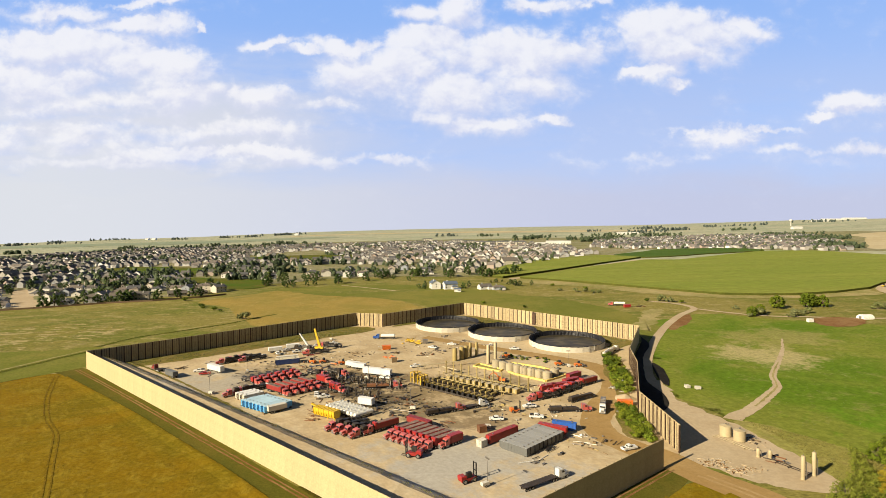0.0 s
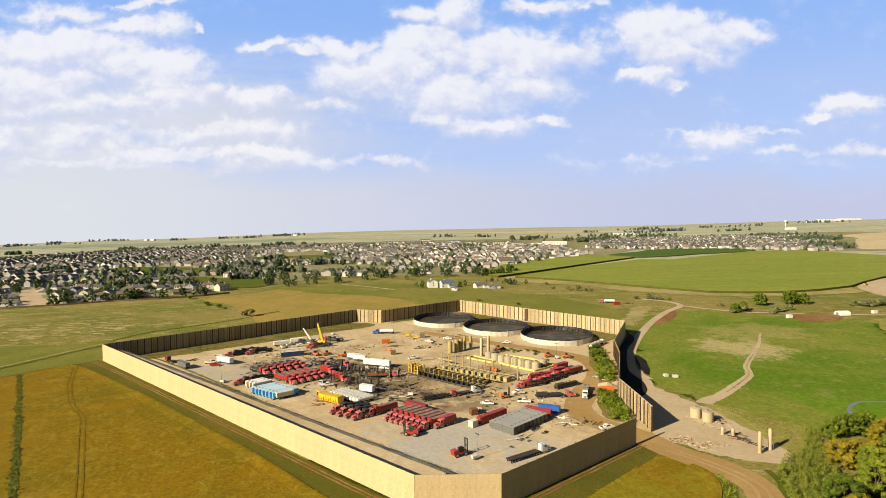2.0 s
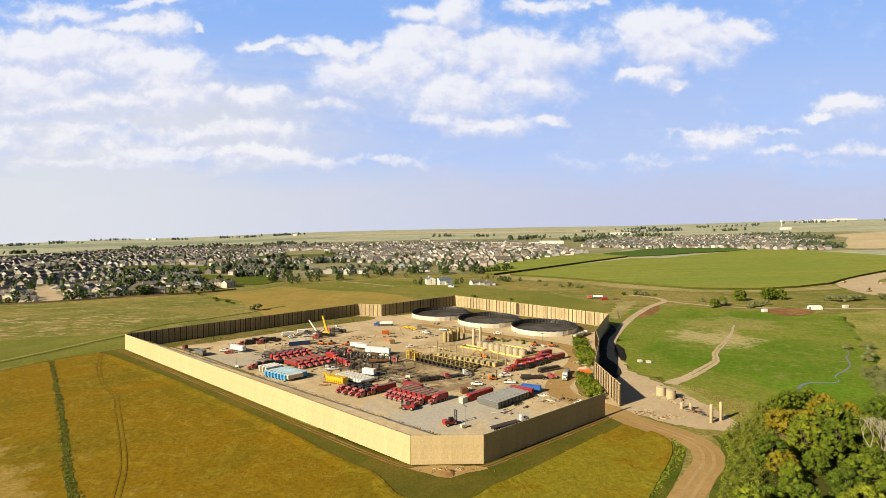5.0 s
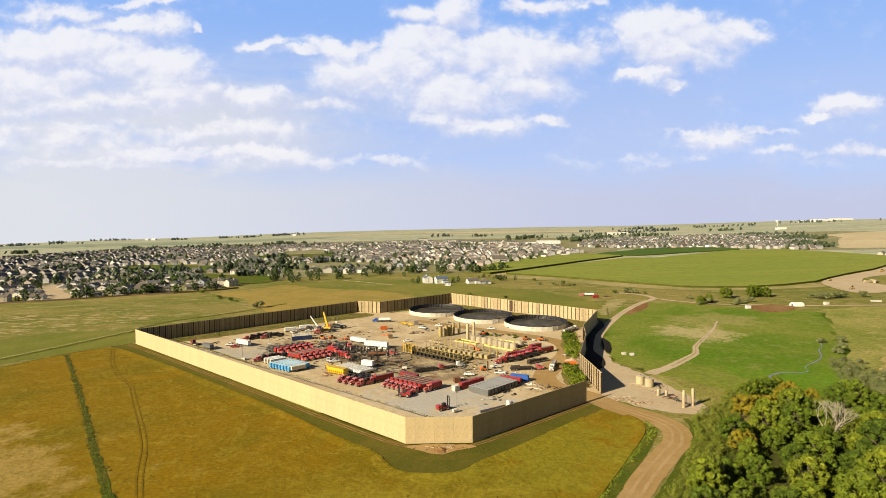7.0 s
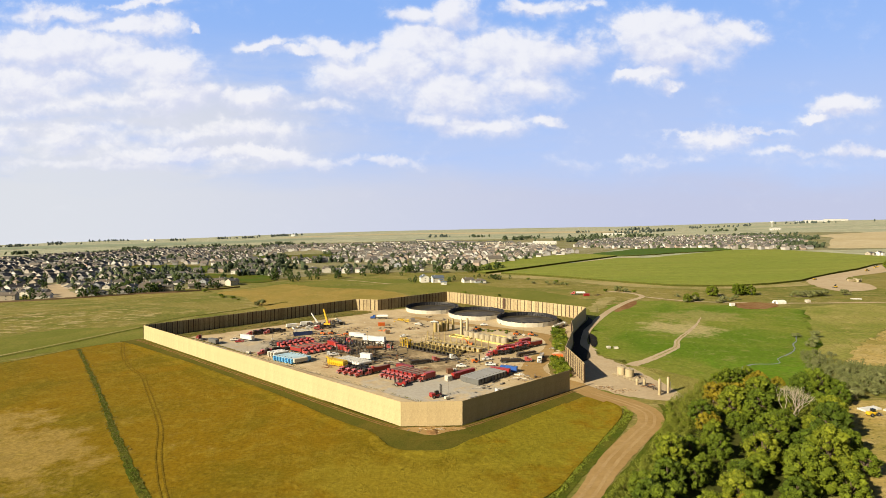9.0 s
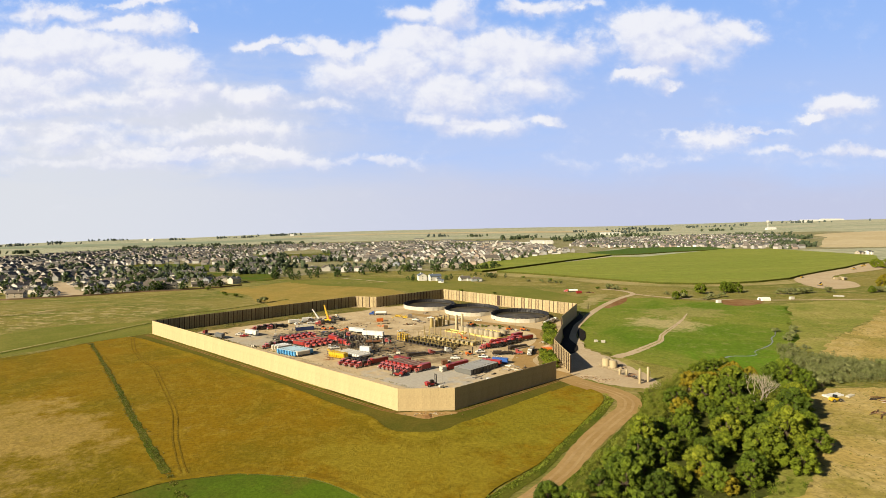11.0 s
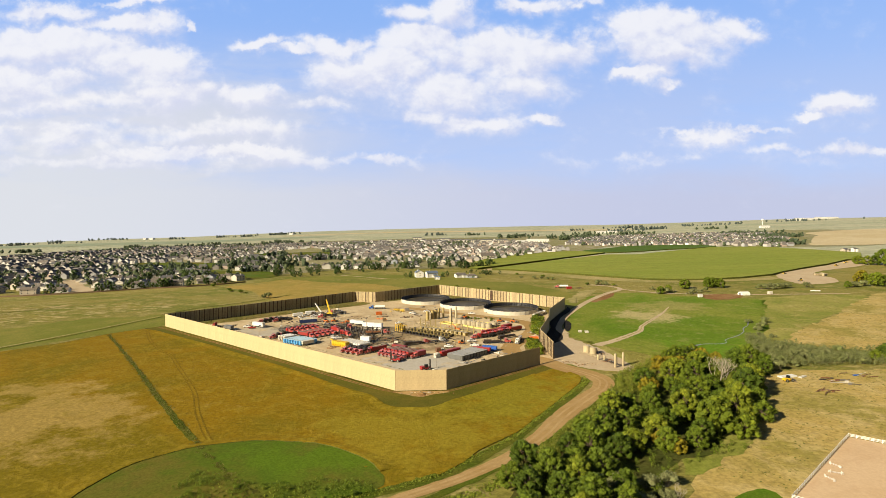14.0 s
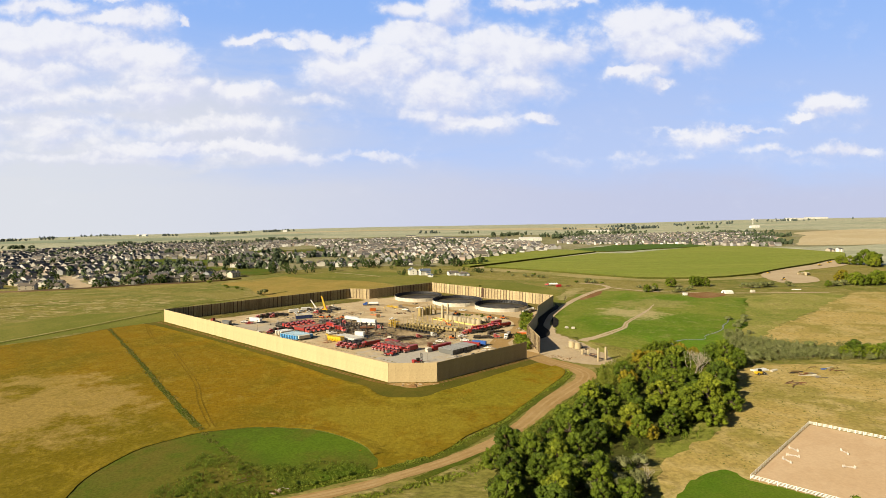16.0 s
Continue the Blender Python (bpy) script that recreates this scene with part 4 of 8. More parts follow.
def tractor(root, x0, mat, length=7.4):
    """A bonneted road tractor; x0 is its nose."""
    mat = M_GLARECAB if mat is M_RED else mat
    m = Mesh()
    m.prism([(x0 - 2.0, 0.75), (x0 - 0.15, 0.75), (x0, 0.95), (x0 - 0.05, 1.75), (x0 - 0.3, 1.95), (x0 - 2.0, 2.15)], "y", -0.72, 0.72)
    bonnet = part("bonnet", m, mat, root)
    m = Mesh()
    m.prism([(x0 - 4.1, 0.85), (x0 - 1.95, 0.85), (x0 - 1.95, 2.1), (x0 - 2.35, 2.95), (x0 - 2.7, 3.1), (x0 - 4.1, 3.2)], "y", -1.18, 1.18)
    cab = part("cab", m, mat, root)
    m = Mesh()
    m.add([(x0 - 1.94, -1.05, 2.16), (x0 - 1.94, 1.05, 2.16), (x0 - 2.33, 1.05, 2.88), (x0 - 2.33, -1.05, 2.88)], [(0, 1, 2, 3)])
    for s in (-1, 1):
        y = s * 1.187
        m.add([(x0 - 3.1, y, 2.1), (x0 - 2.1, y, 2.1), (x0 - 2.42, y, 2.8), (x0 - 3.1, y, 2.8)], [(0, 1, 2, 3)])
    part("window", m, M_GLASS, cab)
    for s in (-1, 1):
        m = Mesh()
        m.prism([(x0 - 1.75, 0.55), (x0 - 1.7, 1.15), (x0 - 1.3, 1.3), (x0 - 0.6, 1.22), (x0 - 0.25, 0.9), (x0 - 0.2, 0.5), (x0 - 0.45, 0.9), (x0 - 1.3, 1.08)], "y", s * 0.95 - 0.24, s * 0.95 + 0.24)
        part("mudguard", m, mat, bonnet)
    m = Mesh()
    m.box(x0 - 0.02, -1.15, 0.42, x0 + 0.14, 1.15, 0.8, 0.04)
    part("bumper", m, M_RIM, bonnet, "bright metal bumper")
    m = Mesh()
    m.box(x0 - 0.03, -0.5, 0.95, x0 + 0.05, 0.5, 1.72, 0.02)
    part("grille", m, M_RIM, bonnet, "bright metal grille")
    for s in (-1, 1):
        m = Mesh()
        m.box(x0 - 0.16, s * 0.88 - 0.14, 1.0, x0 - 0.06, s * 0.88 + 0.14, 1.26, 0.02)
        part("headlight", m, M_WHITE, bonnet)
    for s in (-1, 1):
        m = Mesh()
        m.tube((x0 - 4.25, s * 1.0, 0.9), (x0 - 4.25, s * 1.0, 3.7), 0.09, n=6)
        part("exhaust", m, M_RIM, cab)
        m = Mesh()
        m.tube((x0 - 3.6, s * 1.05, 0.62), (x0 - 2.2, s * 1.05, 0.62), 0.3, n=8)
        part("fuel_tank", m, M_RIM, root)
    m = Mesh()
    for s in (-1, 1):
        m.box(x0 - length, s * 0.45 - 0.08, 0.72, x0 - 0.3, s * 0.45 + 0.08, 0.98)
    m.box(x0 - length + 0.3, -0.5, 0.98, x0 - length + 1.4, 0.5, 1.12)
    part("chassis", m, M_BLACK, root)
    wheels(root, (x0 - 1.0, x0 - length + 1.9, x0 - length + 0.7), 1.0)


def pump_truck(mat=None, body="enclosed", label="red pump truck with a long enclosed trailer"):
    mat = mat or M_RED
    root = thing("pump_truck", label, "truck", "pump trucks")
    tractor(root, 8.2, mat)
    m = Mesh()
    m.box(-8.0, -1.2, 1.05, 3.0, 1.2, 1.3)
    m.box(-7.9, -0.5, 0.75, -2.0, 0.5, 1.05)
    part("deck", m, M_BLACK, root)
    if body == "enclosed":
        m = Mesh()
        m.box(-7.9, -1.22, 1.3, 2.6, 1.22, 3.3, 0.12)
        for k in range(7):
            x = -7.2 + k * 1.45
            for s in (-1, 1):
                m.box(x, s * 1.22 - 0.03, 1.4, x + 0.12, s * 1.22 + 0.03, 3.15)
        part("body", m, M_REDB, root)
        m = Mesh()
        for k in range(3):
            m.box(-7.6 + k * 3.1, -1.0, 3.3, -4.75 + k * 3.1, 1.0, 3.45, 0.04)
        part("roof_grille", m, M_DUSTTOP, root, "dust-covered grille on the roof")
        m = Mesh()
        m.box(2.0, -1.1, 1.3, 3.0, 1.1, 3.8, 0.1)
        part("radiator", m, mat, root)
    else:
        m = Mesh()
        m.box(-7.7, -0.75, 1.3, -5.0, 0.75, 2.4, 0.15)
        m.tube((-5.0, 0, 2.0), (-2.6, 0, 2.0), 0.45, n=10)
        m.box(-2.6, -0.8, 1.3, 0.6, 0.8, 2.9, 0.12)
        for k in range(4):
            m.tube((-2.2 + k * 0.8, 0.6, 2.8), (-2.2 + k * 0.8, 0.6, 3.3), 0.1, n=6)
        part("pump", m, M_BLACK, root)
        m = Mesh()
        m.box(0.8, -1.15, 1.3, 2.7, 1.15, 3.5, 0.08)
        part("radiator", m, M_DARK if body == "bare" else mat, root)
        m = Mesh()
        for s in (-1, 1):
            m.tube((-7.8, s * 1.1, 2.2), (2.6, s * 1.1, 2.2), 0.05, n=5)
            for k in range(6):
                m.tube((-7.8 + k * 2, s * 1.1, 1.3), (-7.8 + k * 2, s * 1.1, 2.2), 0.05, n=5)
            m.tube((-7.5, s * 0.95, 1.6), (0.5, s * 0.95, 1.55), 0.13, n=6)
        part("pipework", m, M_STEEL, root)
    wheels(root, (-4.6, -5.8, -7.0), 0.95)
    return root


def box_truck(mat, label, long=5.2):
    root = thing("box_truck", label, "truck")
    tractor(root, 5.2, mat)
    m = Mesh()
    m.box(-long, -1.22, 1.1, 1.0, 1.22, 3.7, 0.08)
    body = part("body", m, mat, root)
    m = Mesh()
    m.box(0, -0.03, 1.2, 0.1, 0.03, 3.6)
    rib = m.done("rib", mat)
    for k in range(5):
        for s in (-1, 1):
            part("rib", rib, (), body).location = (-long + 0.4 + k * 1.3, s * 1.22, 0)
    m = Mesh()
    m.box(-long + 0.1, -0.9, 0.75, 1.0, 0.9, 1.1)
    part("chassis_rail", m, M_BLACK, root)
    wheels(root, (-long + 1.0, -long + 2.2), 0.95)
    return root


def van_trailer(mat, label, length=16.0, height=4.05):
    root = thing("box_trailer", label, "trailer")
    m = Mesh()
    m.box(-length / 2, -1.28, 1.15, length / 2, 1.28, height, 0.06)
    part("body", m, mat, root)
    m = Mesh()
    for k in range(int(length / 1.3)):
        for s in (-1, 1):
            x = -length / 2 + 0.6 + k * 1.3
            m.box(x, s * 1.295 - 0.02, 1.2, x + 0.07, s * 1.295 + 0.02, height - 0.1)
    m.box(-length / 2 - 0.03, -1.2, 1.3, -length / 2, -0.02, height - 0.15)
    m.box(-length / 2 - 0.03, 0.02, 1.3, -length / 2, 1.2, height - 0.15)
    part("rib", m, mat, root)
    m = Mesh()
    m.box(-length / 2, -1.1, 0.85, length / 2 - 1, 1.1, 1.15)
    for s in (-1, 1):
        m.box(length / 2 - 3.2, s * 0.8 - 0.08, 0, length / 2 - 3.0, s * 0.8 + 0.08, 0.9)
    part("underframe", m, M_BLACK, root)
    wheels(root, (-length / 2 + 1.2, -length / 2 + 2.5), 0.95)
    return root


def frac_tank(wall, top, label, group, length=12.0):
    """A ribbed steel tank on a rear axle, hatches on top."""
    root = thing("frac_tank", label, "tank", group)
    m = Mesh()
    m.prism([(-length / 2, 0.25), (length / 2 - 1.4, 0.25), (length / 2, 0.9), (length / 2, 2.95), (-length / 2, 2.95)], "y", -1.18, 1.18)
    for k in range(10):
        x = -length / 2 + 0.3 + k * (length - 0.7) / 9
        for s in (-1, 1):
            m.box(x, s * 1.2 - 0.05, 0.9, x + 0.14, s * 1.2 + 0.05, 2.9)
    for y in (-0.7, 0, 0.7):
        for e in (-1, 1):
            m.box(e * length / 2 - 0.05, y - 0.07, 0.95, e * length / 2 + 0.06, y + 0.07, 2.9)
    part("body", m, wall, root)
    m = Mesh()
    m.box(-length / 2, -1.15, 2.95, length / 2, 1.15, 2.99)
    roof = part("roof", m, top, root)
    for x in (-length / 3, length / 3):
        m = Mesh()
        m.tube((x, 0, 2.97), (x, 0, 3.16), 0.32, n=10)
        part("hatch", m, M_STEEL, roof)
    m = Mesh()
    m.tube((-length / 2 - 0.05, 0.3, 0.55), (-length / 2 - 0.5, 0.3, 0.55), 0.12, n=8)
    m.box(-length / 2 - 0.12, -1.1, 0.6, -length / 2 - 0.02, -0.8, 2.9)
    part("valve", m, M_BLACK, root)
    wheels(root, (-length / 2 + 0.8,), 0.95, 0.5)
    return root


def pickup(mat, label, load=False):
    root = thing("pickup_truck", label, "pickup", "pickups")
    m = Mesh()
    m.prism([(-2.9, 0.5), (2.75, 0.5), (2.85, 0.75), (2.8, 1.15), (1.25, 1.28), (-2.9, 1.22)], "y", -0.98, 0.98)
    body = part("body", m, mat, root)
    m = Mesh()
    m.prism([(-0.95, 1.22), (1.3, 1.25), (0.75, 1.82), (0.4, 1.92), (-0.75, 1.9), (-0.95, 1.8)], "y", -0.86, 0.86)
    cab = part("cab", m, mat, root)
    m = Mesh()
    m.add([(1.29, -0.75, 1.31), (1.29, 0.75, 1.31), (0.8, 0.75, 1.81), (0.8, -0.75, 1.81)], [(0, 1, 2, 3)])
    m.add([(-0.97, -0.75, 1.35), (-0.97, 0.75, 1.35), (-0.97, 0.75, 1.78), (-0.97, -0.75, 1.78)], [(0, 1, 2, 3)])
    for s in (-1, 1):
        m.add([(-0.8, s * 0.868, 1.33), (1.05, s * 0.868, 1.33), (0.68, s * 0.868, 1.8), (-0.7, s * 0.868, 1.8)], [(0, 1, 2, 3)])
    part("window", m, M_GLASS, cab)
    m = Mesh()
    m.box(-2.75, -0.8, 1.2, -1.05, 0.8, 1.235)
    if load:
        m.box(-2.6, -0.75, 1.23, -1.2, 0.75, 1.75, 0.1)
    part("load_bed", m, M_BLACK, body)
    wheels(root, (1.85, -1.75), 0.86, 0.4, 0.26)
    return root


def forklift(mat, label):
    root = thing("telescopic_forklift", label, "forklift")
    m = Mesh()
    m.box(-2.4, -1.0, 0.6, 1.6, 1.0, 1.3, 0.12)
    m.box(-2.5, -0.95, 1.2, -1.0, 0.95, 2.0, 0.2)
    part("body", m, mat, root)
    m = Mesh()
    m.box(-0.9, -0.95, 1.3, 0.5, -0.1, 2.7, 0.12)
    part("cab", m, M_BLACK, root)
    m = Mesh()
    for s in (-1, 1):
        m.box(1.7, s * 0.55 - 0.1, 0.3, 1.95, s * 0.55 + 0.1, 4.6)
        m.box(1.95, s * 0.4 - 0.08, 0.25, 3.2, s * 0.4 + 0.08, 0.34)
    for z in (1.0, 2.4, 4.4):
        m.box(1.72, -0.55, z, 1.9, 0.55, z + 0.15)
    part("mast", m, M_BLACK, root)
    wheels(root, (1.05, -1.6), 1.0, 0.62, 0.45)
    return root


def mobile_crane(mat, label, reach=24.0, lift=56.0):
    root = thing("mobile_crane", label, "crane")
    m = Mesh()
    m.box(-6.0, -1.25, 0.8, 6.0, 1.25, 1.6, 0.1)
    m.prism([(4.0, 1.6), (6.2, 1.6), (6.2, 2.2), (5.6, 3.0), (4.0, 3.0)], "y", -1.2, -0.1)
    for x in (-4.8, 3.2):
        for s in (-1, 1):
            m.box(x - 0.2, s * 1.25, 0.7, x + 0.2, s * 2.6, 0.95)
            m.box(x - 0.35, s * 2.6 - 0.35, 0, x + 0.35, s * 2.6 + 0.35, 0.75)
    part("carrier", m, M_DARK, root)
    m = Mesh()
    m.box(-3.8, -1.2, 1.6, 0.6, 1.2, 2.9, 0.15)
    m.box(-4.6, -1.2, 1.7, -3.8, 1.2, 3.0, 0.1)
    part("superstructure", m, M_STEEL if mat is M_WHITE else M_YELLOW, root)
    a = radians(lift)
    d = Vector((math.cos(a), 0, math.sin(a)))
    m = Mesh()
    p = Vector((-2.5, 0, 2.8))
    for k in range(4):
        w = (0.7 if mat is M_YELLOW else 0.55) - 0.07 * k
        rot = Matrix.Translation(p + d * (k * reach / 4)) @ Matrix.Rotation(-a, 4, "Y")
        m.box(0, -w, -w, reach / 4 + 0.6, w, w, 0, rot)
    part("boom", m, mat, root)
    m = Mesh()
    t = p + d * (reach + 0.6)
    m.tube(t, t - Vector((0, 0, reach * 0.45)), 0.04, n=4)
    m.box(t.x - 0.2, -0.2, t.z - reach * 0.45 - 0.6, t.x + 0.2, 0.2, t.z - reach * 0.45)
    m.tube((0.4, 0, 2.6), p + d * (reach * 0.35), 0.16, n=6)
    part("hoist", m, M_BLACK, root)
    wheels(root, (5.0, 3.8, -2.6, -3.9, -5.2), 1.05, 0.58)
    return root


def excavator(mat, label):
    root = thing("excavator", label, "excavator")
    m = Mesh()
    for s in (-1, 1):
        m.prism([(-1.9, 0.25), (-1.6, 0), (1.6, 0), (1.9, 0.25), (1.9, 0.65), (1.6, 0.85), (-1.6, 0.85), (-1.9, 0.65)], "y", s * 1.1 - 0.3, s * 1.1 + 0.3)
    part("crawler", m, M_BLACK, root)
    m = Mesh()
    m.box(-2.2, -1.2, 0.95, 1.3, 1.2, 1.9, 0.15)
    m.box(-0.2, 0.2, 1.9, 1.2, 1.15, 2.9, 0.12)
    part("body", m, mat, root)
    m = Mesh()
    pts = [(1.0, 1.5), (2.6, 3.9), (4.2, 4.3), (6.2, 2.4), (6.0, 0.8)]
    for k in range(4):
        (xa, za), (xb, zb) = pts[k], pts[k + 1]
        m.tube((xa, -0.3, za), (xb, -0.3, zb), 0.30 - 0.03 * k, 0.28 - 0.03 * k, n=6)
    part("arm", m, mat, root)
    m = Mesh()
    m.prism([(5.5, 0.9), (6.3, 0.9), (6.2, 0.2), (5.6, 0.05), (5.2, 0.4)], "y", -0.8, 0.2)
    part("bucket", m, M_DARK, root)
    return root


def wheel_loader(mat, label):
    root = thing("wheel_loader", label, "loader")
    m = Mesh()
    m.box(-2.8, -0.9, 0.7, 0.2, 0.9, 1.8, 0.2)
    m.box(0.1, -0.6, 0.7, 2.0, 0.6, 1.4, 0.15)
    part("body", m, mat, root)
    m = Mesh()
    m.box(-0.9, -0.7, 1.8, 0.3, 0.7, 3.0, 0.15)
    part("cab", m, M_GLASS, root)
    m = Mesh()
    for s in (-1, 1):
        m.tube((1.2, s * 0.5, 1.7), (3.0, s * 0.5, 0.6), 0.12, n=5)
    m.prism([(2.7, 0.1), (3.9, 0.05), (2.9, 0.2), (2.75, 1.1), (2.6, 1.2)], "y", -1.3, 1.3)
    part("bucket", m, M_STEEL, root)
    wheels(root, (1.5, -1.6), 0.95, 0.7, 0.5)
    return root


def flatbed(label, length=14.0, mat=None, cab=True, load=None):
    root = thing("flatbed_truck" if cab else "flatbed_trailer", label, "truck" if cab else "trailer")
    if cab:
        tractor(root, length / 2 + 4.2, mat or M_RED)
    m = Mesh()
    m.box(-length / 2, -1.25, 1.15, length / 2 - 1, 1.25, 1.32)
    for s in (-1, 1):
        m.box(-length / 2, s * 0.5 - 0.1, 0.8, length / 2 - 1.5, s * 0.5 + 0.1, 1.15)
    part("deck", m, M_DARK, root)
    wheels(root, (-length / 2 + 0.9, -length / 2 + 2.1, -length / 2 + 3.3), 0.95, 0.48)
    if load:
        m = Mesh()
        m.box(-length / 2 + 0.5, -1.1, 1.32, -1.6, 1.1, 2.5, 0.15)
        m.box(-1.0, -0.9, 1.32, length / 2 - 2.0, 0.9, 2.1, 0.2)
        for k in range(5):
            m.tube((-length / 2 + 1 + k * 2.2, -1.0, 2.3), (-length / 2 + 1 + k * 2.2, 1.0, 2.6), 0.15, n=6)
        part("load", m, load, root)
    return root


def tank_truck(label, mat=None, cab=None):
    root = thing("tank_truck", label, "truck")
    tractor(root, 7.5, cab or M_BLUE)
    m = Mesh()
    m.tube((-7.0, 0, 2.15), (1.8, 0, 2.15), 1.1, n=16)
    m.tube((-7.4, 0, 2.15), (-7.0, 0, 2.15), 0.7, 1.1, n=16)
    m.tube((1.8, 0, 2.15), (2.2, 0, 2.15), 1.1, 0.7, n=16)
    m.box(-6.5, -0.3, 3.2, 1.3, 0.3, 3.35)
    smooth(part("barrel", m, mat or M_WHITE, root))
    m = Mesh()
    m.box(-7.2, -0.5, 0.8, 1.8, 0.5, 1.1)
    part("underframe", m, M_BLACK, root)
    wheels(root, (-5.6, -6.8), 0.95)
    return root


def container(mat, label, length=6.1, name="shipping_container"):
    root = thing(name, label, "container")
    m = Mesh()
    m.box(-length / 2, -1.2, 0.1, length / 2, 1.2, 2.55)
    k = -length / 2 + 0.2
    while k < length / 2 - 0.2:
        for s in (-1, 1):
            m.box(k, s * 1.2 - 0.035, 0.25, k + 0.16, s * 1.2 + 0.035, 2.45)
        k += 0.36
    for e in (-1, 1):
        for s in (-1, 1):
            m.box(e * (length / 2 - 0.1) - 0.12, s * 1.15 - 0.1, 0, e * (length / 2 - 0.1) + 0.12, s * 1.15 + 0.1, 2.62)
    part("body", m, mat, root)
    m = Mesh()
    for y in (-0.9, -0.3, 0.3, 0.9):
        m.tube((-length / 2 - 0.05, y, 0.2), (-length / 2 - 0.05, y, 2.4), 0.03, n=5)
    part("lock_bar", m, M_STEEL, root)
    return root


def light_tower(label):
    root = thing("light_tower", label, "light tower", "light towers")
    m = Mesh()
    m.box(-1.2, -0.7, 0.45, 1.2, 0.7, 1.5, 0.1)
    part("generator", m, M_DIRTYW, root)
    m = Mesh()
    m.tube((0.9, 0, 1.2), (0.9, 0, 8.5), 0.1, 0.06, n=6)
    m.tube((0.9, -0.9, 8.4), (0.9, 0.9, 8.4), 0.05, n=5)
    mast = part("mast", m, M_STEEL, root)
    for y in (-0.8, -0.3, 0.3, 0.8):
        m = Mesh()
        m.box(0.75, y - 0.2, 8.35, 1.0, y + 0.2, 8.8, 0.03)
        part("lamp", m, M_STEEL, mast)
    wheels(root, (0.0,), 0.8, 0.35, 0.2)
    return root


def place(ob, x, y, deg=0.0, up=0.12, tilt=True):
    ob.matrix_basis = on(x, y, deg, up, tilt)
    return ob


def again(ob, x, y, deg=0.0, up=0.12, tilt=True, label=""):
    o = copy_thing(ob, on(x, y, deg, up, tilt))
    if label:
        o["label"] = label
    return o

# ---------------------------------------------------------------- what stands on the pad
U, V = Vector((0.765, 0.644)), Vector((0.79, -0.613))
NOSE = 220.0
# near row of pump trucks, and the trucks beside it
row = [place(pump_truck(label="red pump truck with a red enclosed trailer, parked in a row"), -23.0, 211.6, NOSE)]
for k in range(1, 7):
    row.append(again(row[0], -23.0 + V.x * 2.95 * k, 211.6 + V.y * 2.95 * k, NOSE + random.uniform(-1.2, 1.2)))
place(box_truck(M_RED, "red box truck parked at the end of the pump trucks"), -5.2, 201.3, NOSE + 1)
pump_b = place(pump_truck(label="red truck with a long pale-topped trailer beside the pump trucks"), -31.8, 216.0, NOSE)
place(van_trailer(M_REDB, "long red trailer parked behind the pump trucks", 11.0, 3.2), -17.0, 219.5, -38)
pump_c = place(pump_truck(body="bare", label="red pump truck with open black pump and pipework"), -46.6, 220.3, NOSE)
for x, y in ((-43.2, 217.6), (-39.6, 215.6), (-36.2, 213.0)):
    again(pump_c, x, y, NOSE + random.uniform(-2, 2))
# second group round the wells
pump_d = place(pump_truck(label="dusty red pump truck in the middle of the pad"), -84.5, 262.0, -38)
for k in range(1, 5):
    again(pump_d, -84.5 + U.x * 4.0 * k, 262.0 + U.y * 4.0 * k, -38 + random.uniform(-2, 2))
pump_e = place(pump_truck(body="half", label="red and black pump truck beside the well heads"), -103.0, 279.0, -38)
for k in range(1, 6):
    again(pump_e, -103.0 + U.x * 4.1 * k, 279.0 + U.y * 4.1 * k, -38 + random.uniform(-2, 2))
box_r = place(box_truck(M_RED, "red box truck beside the well heads"), -57.0, 263.5, -40)
again(box_r, -66, 277, -38)
again(pump_c, -72.5, 290, -38, label="dark pump truck among hoses and iron")
again(pump_c, -62.5, 292, -40, label="dark pump truck among hoses and iron")
# red trailers beside the tank battery
pump_f = place(pump_truck(body="half", label="red open-bodied truck beside the tank battery"), 36.5, 249.0, 205)
again(pump_f, 43.5, 254.0, 212), again(pump_f, 48.5, 258.0, 214), again(pump_f, 54.0, 263.5, 216)
trailer_r = place(van_trailer(M_REDB, "red sand trailer near the tank battery", 9.0, 3.3), 41.0, 260.0, 210)
again(trailer_r, 47.5, 262.5, 205), again(trailer_r, 54.0, 269.5, 212), again(trailer_r, 57.5, 278.5, 218)
again(row[0], 60.5, 268.5, 216, label="red truck with trailer at the row's end")
# white trucks, trailers and office cabins
place(van_trailer(M_WHITE, "long white box trailer with a small truck in front"), -41.5, 288.5, -22)
van_s = place(van_trailer(M_WHITE, "short white office trailer", 8.0, 3.3), -53.0, 301.5, -22)
again(van_s, -56.8, 305.0, -22)
again(van_s, -110, 341.0, 25), again(van_s, -101.5, 349.0, 20)
place(van_trailer(M_WHITE, "white dry-van trailer behind a tractor", 12.0, 3.9), -129.5, 299.5, -34)
pick_w = place(pickup(M_WHITE, "white pickup truck on the gravel"), 13.5, 224.5, 178)
again(pick_w, -37.0, 283.0, 160)
again(pick_w, 78.5, 269.0, 5), again(pick_w, 75, 332, 8), again(pick_w, 56.8, 195.5, 20), again(pick_w, -80.5, 356.0, 30)
again(pick_w, -98.0, 352.0, 200), again(pick_w, -92.5, 346.0, 170), again(pick_w, -22.5, 303.5, 20), again(pick_w, -93.0, 271.5, 20)
again(pick_w, -78.5, 361.0, 200), again(pick_w, 36, 339.5, 0), again(pick_w, 29.0, 238.5, 190, label="grey-blue pickup truck beside the red trucks")
